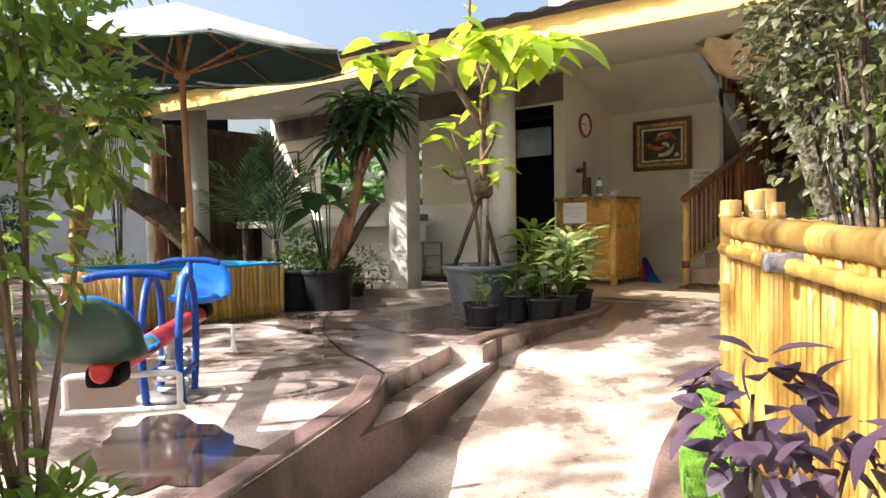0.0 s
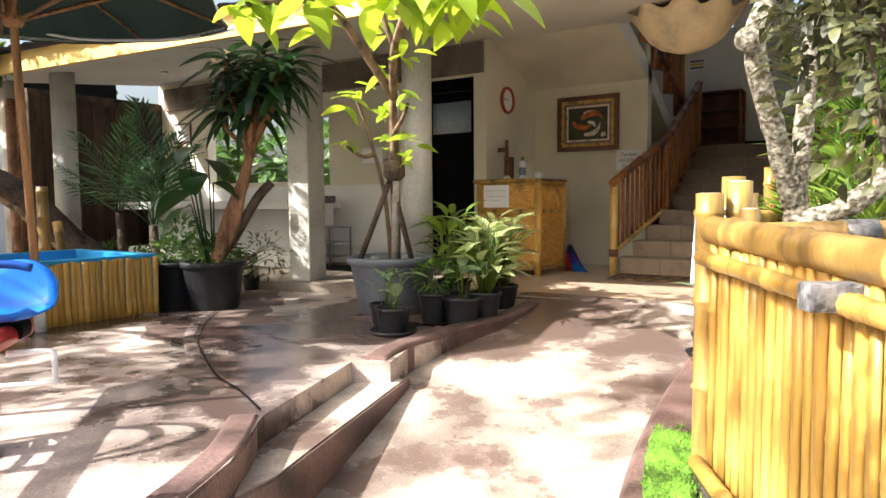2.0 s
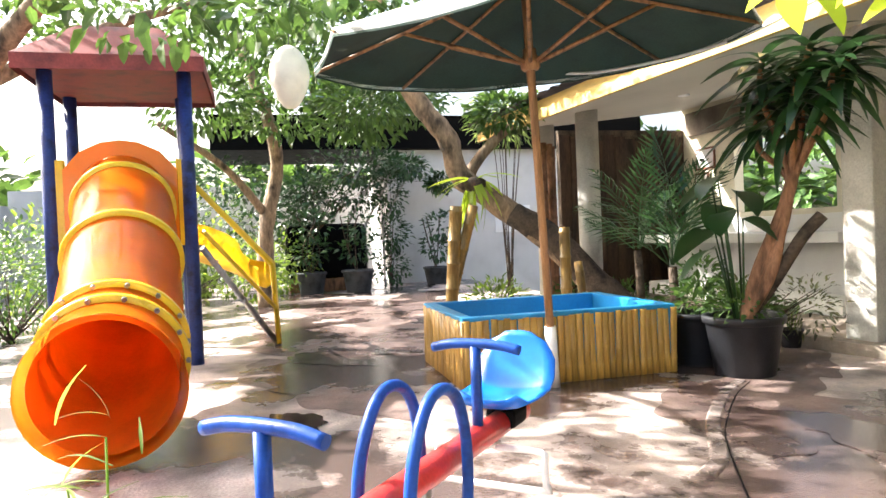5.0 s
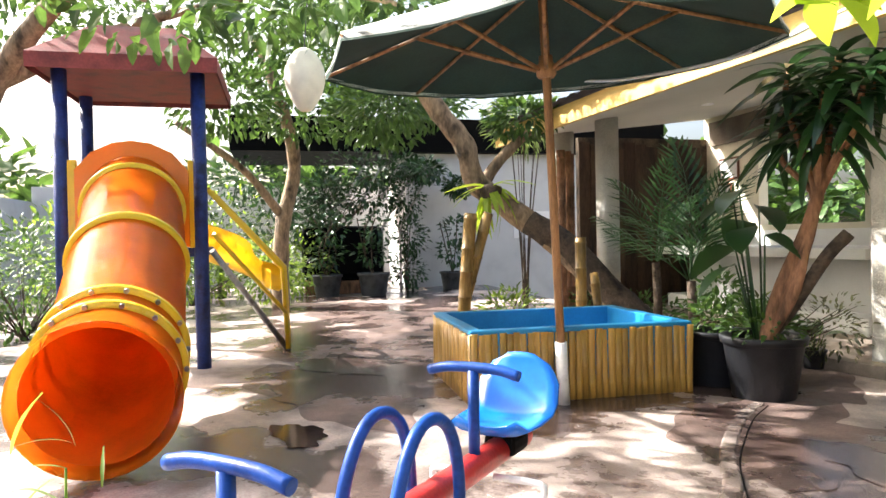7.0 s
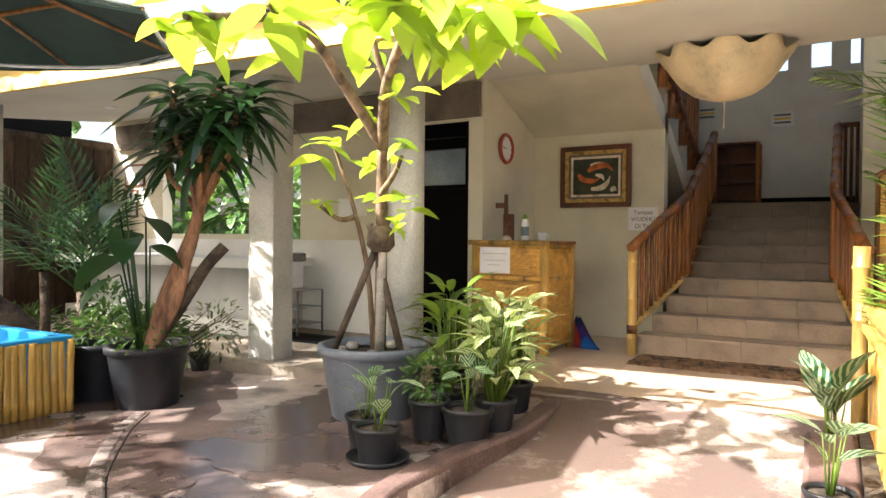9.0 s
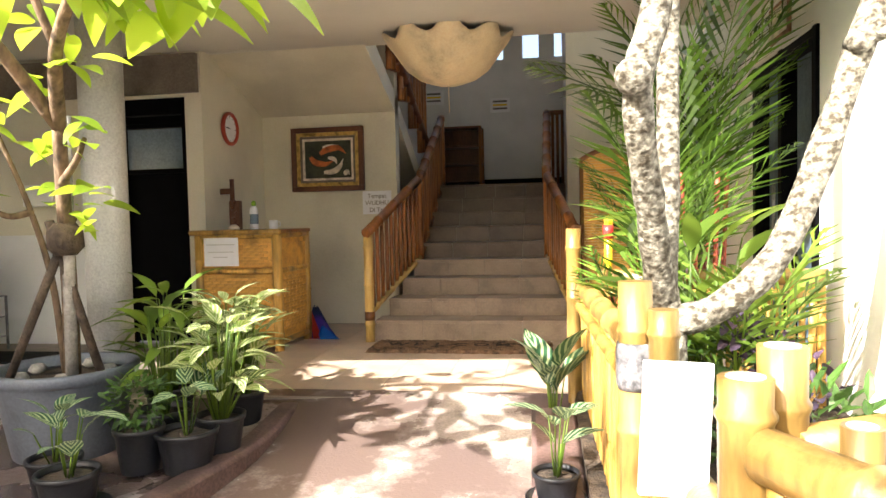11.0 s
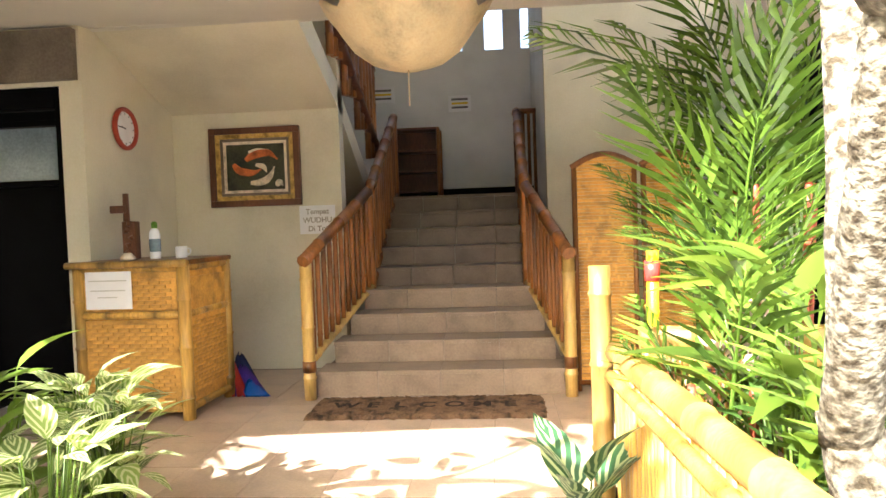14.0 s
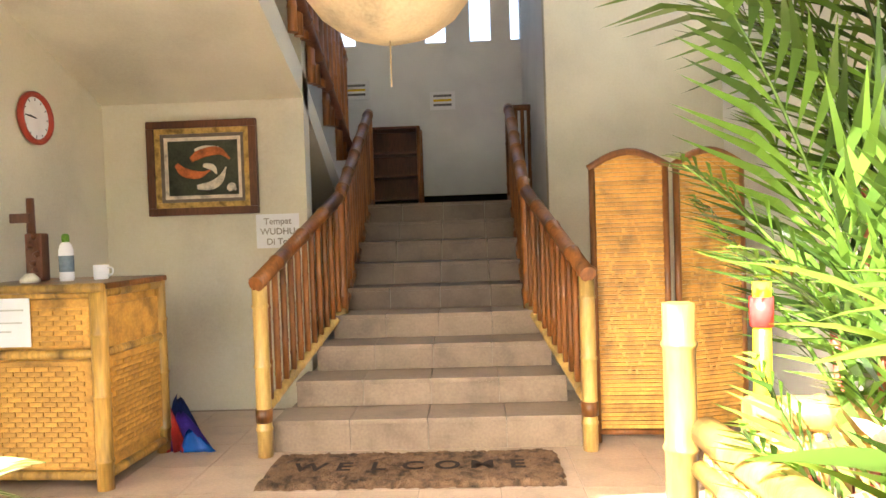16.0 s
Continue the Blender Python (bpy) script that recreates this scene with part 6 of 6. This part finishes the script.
shrub("foreground_bush", (0.22, -7.45, YARD), "open leafy bush at the edge of the yard", [(0.02, 0.0, 1.5, .24, .24, .35), (0.04, 0.12, 1.15, .16, .18, .22), (0.05, -0.1, 1.95, .28, .28, .3), (-0.1, -0.24, 1.6, .26, .26, .4), (-0.1, -0.26, 1.1, .24, .24, .3), (-0.08, -0.26, 0.72, .22, .22, .25), (-0.05, -0.2, 0.35, .22, .22, .22), (0.1, 0.02, 0.16, .16, .16, .12), (0.05, 0.05, 1.75, .2, .22, .2), (-0.05, -0.1, 0.9, .3, .3, .3), (0.0, -0.05, 1.35, .32, .3, .3)], 330, 0.062, 0.027, M_LEAFY, 21, stem=M_BARKY, stems=3)
shrub("foreground_bush", (0.12, -7.86, YARD), "leafy green bush at the edge of the yard", [(0, 0, 1.2, .3, .36, .5), (-.1, .0, .75, .3, .34, .35), (0, .0, 1.9, .34, .36, .4), (.05, .0, .3, .26, .26, .22)], 460, 0.065, 0.035, M_LEAF, 22, stem=M_BARKY, stems=3)
gr = thing("grass_sprigs", (-0.98, -7.10, YARD), "thin willowy grass sprigs by the slide", "plant")
blade = leaf_mesh("blade", 0.16, 0.012, M_LEAFY, 0.3, 0.4, 5)
s = [(Vector((rl.uniform(-.12, .22), rl.uniform(-.1, .1), z)), Vector((rl.gauss(0, 1), rl.gauss(0, 1), rl.uniform(.3, 1.2))), 0, rl.uniform(.6, 1.1)) for z in [0.15 + 0.016 * k for k in range(34)]]
leaves(gr, blade, s, "blade")
stalks(gr, s[::6], 0, 0.004)

# ---- yard back: trees, pots, house ----
# the back of the yard is laid out at 1 : 0.92 about a peg by the ramp
SITE[0] = Matrix.Translation((0.65, -6.62, YARD)) @ Matrix.Scale(0.92, 4) @ Matrix.Translation((-0.567, 6.67, -YARD))
TT = thing("tree", (-6.6, -2.9, YARD), "leaning old tree with dark mossy trunk", "tree")
limb([(0.1, 0.55, -0.1), (-0.35, 0.1, 0.45), (-0.7, -0.35, 1.05), (-1.1, -0.95, 1.6), (-1.2, -1.35, 1.95), (-1.15, -1.5, 2.4), (-1.25, -1.85, 2.9), (-1.3, -2.2, 3.6)], 0.17, 0.12, TT, M_BARK, name="trunk")
limb([(0.13, 0.58, -0.1), (-0.33, 0.12, 0.47), (-0.66, -0.31, 1.06), (-0.95, -0.72, 1.4)], 0.2, 0.17, TT, M_BARKD, name="root_bark")
limb([(-1.4, -1.3, 1.75), (-1.3, -1.0, 2.2), (-1.2, -0.6, 2.6)], 0.09, 0.06, TT, M_BARK)
leaf_swarm("crown", blob_spots(rt, [(-1.5, -2.6, 4.2, 1.4, 1.3, .7), (-1.0, -1.2, 4.6, 1.4, 1.2, .7), (-2.6, -2.6, 3.9, 1.1, 1.1, .6), (-1.2, -0.7, 2.75, .5, .5, .22), (-2.4, -2.3, 3.1, .8, .7, .35), (-3.4, -1.6, 3.3, .9, .8, .35), (-4.6, -1.4, 3.9, 1.2, 1.1, .6), (-3.0, -3.6, 4.3, 1.2, 1.1, .6)], 600), 0.14, 0.06, M_LEAF, TT, 6)
fn = thing("staghorn_fern", (-7.3, -4.2, 1.70), "bright hanging fern fixed to the leaning trunk", "fern")
leaves(fn, leaf_mesh("frond", 0.42, 0.085, M_LEAFB, 0.2, 0.9, 7, 0.6), [(Vector((0, 0, 0)), Vector((math.cos(a), math.sin(a), 0.9 * math.sin(3.1 * a))), 0.2, rl.uniform(.7, 1.2)) for a in [k * 0.55 for k in range(22)]], "frond")
part("root_ball", lathe(B(), [(0.05, -0.14), (0.13, -0.08), (0.14, 0.02), (0.05, 0.06)], 12), M_BARKD, fn)
for x, y, dx, dy, h_, r in ((-7.05, -4.66, 0.05, 0.12, 1.5, 0.075), (-7.2, -4.7, 0.3, 0.34, 1.5, 0.06), (-6.2, -3.55, 0.0, 0.0, 1.2, 0.06), (-6.0, -3.4, -0.3, 0.05, 0.8, 0.05), (-8.2, -2.9, 0.0, 0.0, 2.4, 0.06), (-8.35, -2.75, 0.05, 0, 2.4, 0.05), (-8.6, -2.6, 0, 0, 2.4, 0.07)):
    bp_ = thing("bamboo_pole", (x, y, YARD), "thick old bamboo pole standing in the bed", "bamboo pole", "bamboo poles")
    part("cane", cane(B(), (0, 0, 0), (dx, dy, h_), r, 0.3, 12, int(x * 10)), M_BAMBOOP if h_ < 2 else M_BROWNST, bp_)
T2 = thing("tree", (-12.2, -6.7, YARD), "slender tree with a spreading crown", "tree")
limb([(0, 0, -0.1), (0.05, 0.05, 1.4), (-0.1, 0.3, 2.6), (0.3, 0.1, 3.6), (0.2, -0.3, 4.8)], 0.16, 0.09, T2, M_BARK, name="trunk")
limb([(0.05, 0.05, 1.7), (0.4, -0.6, 2.5), (0.9, -1.6, 3.2)], 0.08, 0.05, T2, M_BARK)
leaf_swarm("crown", blob_spots(rt, [(0.4, -0.3, 4.8, 2.0, 2.0, .9), (1.6, -1.6, 4.3, 1.6, 1.6, .8), (1.6, 0.9, 4.3, 1.5, 1.5, .8), (-1.0, 0.6, 4.6, 1.6, 1.6, .9), (0.9, 0.4, 3.4, 1.0, 1.0, .5), (1.6, 1.6, 3.2, .9, .9, .5), (2.2, -0.8, 3.3, .9, .9, .5)], 520), 0.17, 0.08, M_LEAF, T2, 7)
T3 = thing("tree", (-8.4, -10.6, YARD), "broad tree whose branches reach over the slide", "tree")
limb([(0, 0, -0.1), (0.1, 0.2, 1.5), (0.5, 0.9, 3.0), (1.4, 2.0, 3.9), (2.6, 3.2, 4.2)], 0.2, 0.05, T3, M_BARK, name="trunk")
limb([(0.5, 0.9, 3.0), (0.2, 2.2, 3.8), (0.3, 3.6, 4.2)], 0.09, 0.04, T3, M_BARK)
leaf_swarm("crown", blob_spots(rt, [(0.6, 3.9, 4.2, 1.3, 1.2, .6), (2.2, 4.9, 4.0, 1.1, .9, .4), (-0.8, 0.3, 4.4, 1.6, 1.4, .8), (-0.8, 2.2, 4.2, 1.3, 1.2, .6), (1.6, 1.0, 5.0, 1.3, 1.1, .6), (0.4, -0.6, 5.2, 1.4, 1.1, .6)], 520), 0.15, 0.08, M_LEAF, T3, 8)
leaf_swarm("crown", blob_spots(rt, [(4.3, 3.15, 2.72, .7, .6, .22), (3.9, 3.7, 2.95, .7, .5, .25), (3.6, 4.3, 3.05, .7, .5, .25), (3.4, 4.9, 3.1, .6, .5, .22), (4.4, 2.4, 2.9, .5, .5, .2)], 95), 0.17, 0.09, M_LEAF, T3, 18)
limb([(1.4, 2.0, 3.9), (2.8, 2.8, 3.3), (4.2, 3.1, 2.8)], 0.05, 0.02, T3, M_BARK)
limb([(2.6, 3.2, 4.2), (3.2, 4.0, 3.4), (3.4, 4.9, 3.15)], 0.04, 0.02, T3, M_BARK)
# added tree, never in view: its crown breaks the sun on the ramp
T4 = thing("tree", (-3.0, -12.2, YARD), "unseen tall tree added to cast dapples on the ramp", "tree")
limb([(0, 0, -0.1), (0.1, 0.1, 2.5), (0.4, 0.8, 4.5), (1.0, 2.0, 6.0)], 0.22, 0.1, T4, M_BARK, name="trunk")
leaf_swarm("crown", blob_spots(rt, [(0.2, 1.0, 6.2, 1.8, 1.4, .9), (-0.4, 1.9, 6.4, 1.2, 1.0, .7)], 220), 0.2, 0.1, M_LEAF, T4, 9)
shrub("hedge", (-9.5, -10.0, YARD), "dense green hedge behind the slide", [(0, 0, 0.8, 1.2, .7, .9), (1.6, -.3, 0.9, 1.0, .7, 1.0), (-1.8, .3, 0.9, 1.2, .8, 1.0), (2.8, -.9, .8, .9, .7, .8), (-3.4, 1.2, 1.0, 1.2, .9, 1.1)], 900, 0.10, 0.04, M_LEAF, 31, stems=20)
shrub("hedge", (-13.5, -8.4, YARD), "bright leafy shrubs along the yard", [(0, 0, 0.7, 1.0, .9, .9), (0.6, 1.5, .6, .8, .8, .7), (-1.8, .6, 1.2, 1.2, 1.0, 1.3), (-1.6, 2.2, .7, .9, .8, .8)], 620, 0.14, 0.055, M_LEAFY, 32, stems=16)
for k, (x, y) in enumerate(((-11.6, -8.9), (-15.5, -8.0))):
    bn = thing("banana_plant", (x, y, YARD), "banana plant with broad bright leaves", "plant", "banana plants")
    leaves(bn, leaf_mesh("leaf", 1.3, 0.36, M_LEAFY, 0.2, 0.5, 8, 0.6), [(Vector((0, 0, 0.6)), Vector((math.cos(a), math.sin(a), 1.6)), 0, rl.uniform(.7, 1.1)) for a in [q * 1.0 for q in range(7)]])
    part("trunk", tube(B(), [(0, 0, 0), (0, 0, 0.8)], [0.09, 0.06], 8), M_LEAFY, bn)
shrub("bed_plants", (-7.0, -2.35, YARD), "low mixed foliage in the bed before the veranda", [(0, 0, .25, 1.0, .4, .25), (1.4, .1, .3, .7, .35, .3), (-1.2, -.1, .25, .8, .4, .25), (2.2, -.1, .3, .5, .3, .3)], 420, 0.10, 0.035, M_LEAF, 33, stems=14)
shrub("bed_plants", (-4.7, -2.5, YARD), "airy grey-green shrub beside the pots", [(0, 0, .35, .35, .3, .3), (.5, .3, .4, .3, .3, .3)], 200, 0.07, 0.025, M_LEAFG, 34, stems=12)
shrub("bed_plants", (-7.4, -4.0, YARD), "low leafy plants by the play pool", [(0, 0, .3, .5, .5, .3), (-.8, .4, .25, .5, .4, .25)], 220, 0.10, 0.04, M_LEAFY, 35, stems=8)
palm("palm", (-5.4, -2.75, YARD), "dark feather palm in the veranda bed", 9, 1.2, M_LEAFD, 9, 0.06, 0.75, (0.5, 2.2), "veranda palms", 16, 0.36)
palm("palm", (-6.3, -2.6, YARD), "dark feather palm in the veranda bed", 7, 1.1, M_LEAFD, 10, 0.06, 0.9, (0.5, 2.2), "veranda palms", 16, 0.36)
shrub("bamboo_leaves", (-8.9, -3.2, YARD), "pale bamboo foliage above the eave end", [(0, 0, 3.2, .7, .6, .4), (-1.0, .4, 3.0, .6, .6, .4)], 330, 0.2, 0.025, M_LEAFV, 36, stems=8)
BACK = (("b", -14.6, -5.7, .34, .48), ("b", -14.4, -4.7, .36, .5), ("b", -15.6, -2.6, .32, .42))
for k, (kind, x, y, r, h_) in enumerate(BACK):
    t_ = thing("potted_shrub", (x, y, YARD), "shrub in a large weathered dark pot", "potted plant", "pots before the house")
    pot(t_, r, h_, M_POTD)
    bm = B()
    for q in range(4):
        tube(bm, curve([(0, 0, h_ * .8), (rl.uniform(-.2, .2), rl.uniform(-.2, .2), h_ + .5), (rl.uniform(-.35, .35), rl.uniform(-.35, .35), h_ + 1.2)], 4), 0.014, 5)
    tagged(part("stem", bm, M_BARKD, t_), kind="stuff")
    leaf_swarm("foliage", blob_spots(rl, [(0, 0, h_ + .45, .4, .4, .3), (.1, .1, h_ + 1.0, .4, .4, .35)], 120), 0.15, 0.07, M_LEAFD, t_, k)
# house at the back
hs = thing("house", (-16.5, 0, YARD), "white rendered outbuilding under a tin roof", "house")
bm = B()
box(bm, -3.0, 0.0, -3.55, 3.5, -0.5, 3.4)
part("wall", bm, M_WALLG, hs)
rf = B()
vs = [[rf.verts.new((x, -8.0 + 12.5 * i / 120, z + 0.03 * math.cos(i * 1.3))) for i in range(121)] for x, z in ((1.0, 4.35), (-4.0, 5.3))]
for i in range(120):
    rf.faces.new((vs[0][i], vs[0][i + 1], vs[1][i + 1], vs[1][i])).smooth = True
bmesh.ops.solidify(rf, geom=rf.faces[:], thickness=0.02)
part("roof", rf, M_WHITEM, hs, "pale corrugated metal roof")
# solid black box in place of the deep shade between wall and roof
part("eave_shade", boxm(-3.0, 0.25, -7.8, 3.6, 3.402, 4.25), M_BLACK, hs, "black box standing in for the shade under the roof")
dr = part("door", boxm(0.0, 0.05, 1.8, 2.75, 0.0, 2.1, 0.005), M_BLACK, hs, "black barred door")
for k in range(9):
    part("bar", tube(B(), [(0.07, 1.87 + 0.1 * k, 0.1), (0.07, 1.87 + 0.1 * k, 2.0)], 0.012, 6), M_NAVY, dr)
gb = part("grille", boxm(0.0, 0.03, -1.9 + 1.2, 0.3, 1.2, 1.9, 0.005), M_WALLW, hs, "pale shutter")
tk = thing("water_barrel", (-15.6, -5.3, YARD), "black water tank and stacked boards by the house", "barrel")
part("drum", boxm(-0.5, 0.5, -0.9, 0.95, 0.3, 1.55, 0.18), M_BLACK, tk)
part("stand", boxm(-0.45, 0.45, -0.85, 0.9, 0.0, 0.3, 0.02), M_BROWNST, tk)
tn = thing("roof_tank", (-17.2, -5.0, 4.4), "pale blue roof water tank", "tank")
part("drum", lathe(B(), [(0.55, 0), (0.57, 0.05), (0.57, 1.2), (0.4, 1.35), (0.15, 1.4)], 20), M_FROST, tn)
shrub("hanging_vine", (-15.9, -4.8, 2.6), "dark climbing vine over poles beside the house", [(0, 0, .3, .5, 1.1, .5), (.2, -.9, -.2, .4, .6, .5), (.3, 1.5, .2, .3, .5, .25), (.1, 2.4, -.2, .3, .35, .25), (.3, .3, -.5, .3, .9, .35), (.3, -1.2, -1.1, .4, .7, .6)], 260, 0.16, 0.08, M_LEAFD, 37, stems=12)
# added foliage that hides the sunlit side wall and keeps this corner dark
shrub("climbing_vine", (-15.5, -3.75, YARD), "dark climbing plant added to cover the bright house corner", [(0, 0, .5, .35, .5, .5), (.05, .1, 1.3, .3, .45, .5), (0, 0, 2.2, .35, .5, .6), (-.1, -.1, 3.0, .4, .5, .4)], 300, 0.13, 0.06, M_LEAFD, 43, stems=10)
structure("wall_back", boxm(-19.6, -19.4, -13, 6, -1.4, 2.6), M_WALLG)
shrub("hedge", (-16.6, -6.6, YARD), "tall dark shrubs beside the house", [(0, 0, 1.0, .8, 1.0, 1.1), (-.4, -1.8, 1.3, .9, 1.1, 1.4), (.2, 1.0, 2.0, .5, .7, .7), (-1.0, -3.6, 1.2, 1.0, 1.2, 1.3), (.2, -.8, 2.7, .6, 1.0, .6)], 420, 0.17, 0.08, M_LEAFD, 38, stems=14)
shrub("hedge", (-14.2, -9.8, YARD), "bright leafy shrubs along the yard", [(0, 0, 1.2, 1.2, 1.0, 1.2), (1.6, -.6, 1.0, 1.1, .9, 1.0), (-1.6, .8, 1.6, 1.2, 1.0, 1.4)], 520, 0.15, 0.06, M_LEAFY, 39, stems=12)
for k in range(5):
    gp = thing("garden_pole", (-15.4, -5.6 + 0.42 * k, YARD), "slanting grey pole leaning over the water tank", "pole", "leaning poles")
    part("cane", tube(B(), [(0, 0, 1.5), (-0.3, 0.9, 3.0)], 0.03, 6), M_STONE, gp)
    part("foot", tube(B(), [(0, 0, 0), (0, 0, 1.5)], 0.03, 6), M_STONE, gp)
shrub("climbing_vine", (-15.0, -5.6, 1.2), "dark climbing plants hanging over the tank", [(0, 0, .9, .4, 1.0, .6), (.1, -1.2, .6, .4, .8, .7), (.1, 1.1, 1.4, .3, .8, .4), (.2, 2.2, 1.5, .3, .5, .3)], 210, 0.15, 0.08, M_LEAFD, 41, stems=8)
# lantern and cable
SITE[0] = Matrix.Identity(4)
ln = thing("paper_lantern", (-6.37, -6.35, 2.33), "white paper lantern hanging from a branch", "lantern")
bm = B()
prof = [(0.05, 0.0)] + [(0.05 + 0.155 * math.sin(math.pi * k / 24) ** 0.7 * (0.8 + 0.35 * k / 24) + (0.004 if k % 2 else 0), 0.62 * k / 24) for k in range(1, 24)] + [(0.06, 0.62)]
lathe(bm, prof, 20)
part("shade", bm, M_LANTERN, ln)
part("cord", tube(B(), [(0, 0, 0.6), (0.05, 0.1, 1.9)], 0.006, 5), M_INK, ln)
tagged(part("cable", tube(B(), curve([(-4.6, -4.2, 2.30), (-4.1, -4.0, 2.21), (-3.3, -3.6, 2.20), (-2.7, -3.27, 2.36)], 8), 0.012, 6), M_WHITEM), "white cable slung from the umbrella to the eave", "cable")
for x, y in ((-6.6, -1.6), (-4.8, -1.9), (-2.6, -2.0)):
    tagged(part("ceiling_spot", lathe(B(), [(0.05, 0), (0.07, 0.004), (0.07, 0.02)], 16), M_PAPER), "small round recessed ceiling light, unlit", "ceiling light", "ceiling spots").location = (x, y, roofline(x, y) - 0.016)

# far woods close the view
wd = []
for k in range(70):
    a = k / 70 * 2 * math.pi
    r_ = rt.uniform(24, 34)
    wd.append((r_ * math.cos(a) - 5, r_ * math.sin(a) - 3, rt.uniform(0.5, 3.5), 3.2, 3.2, rt.uniform(2, 3.4)))
tagged(leaf_swarm("backdrop_woods", blob_spots(rt, wd, 260, 0.3), 0.9, 0.5, M_LEAF, None, 40), "distant green trees around the garden", "woods", kind="stuff")

# lobby floor tiles
lob = bpy.data.objects["lobby_floor"]
me = bpy.data.meshes.new("tile")
bm = boxm(-0.198, 0.198, -0.198, 0.198, -0.004, 0.0)
bm.to_mesh(me), bm.free()
me.materials.append(M_TILE)
for i in range(14):
    for j in range(7):
        x, y = -2.2 + 0.4 * i, -1.62 + 0.4 * j
        if x > 3.2:
            continue
        o = part("tile", me, None, lob)
        o.location = (x, y, 0.0005)

# second black pot beside the dracaena
bp2 = thing("potted_shrub", (-3.84, -3.48, YARD), "black plastic pot with low grey-green leaves", "potted plant")
pot(bp2, 0.24, 0.40, M_POT, seg=36)
leaf_swarm("foliage", blob_spots(random.Random(77), [(0, 0, 0.5, .22, .22, .14), (-.05, .1, .68, .16, .16, .14)], 110), 0.09, 0.035, M_LEAF, bp2, 77)
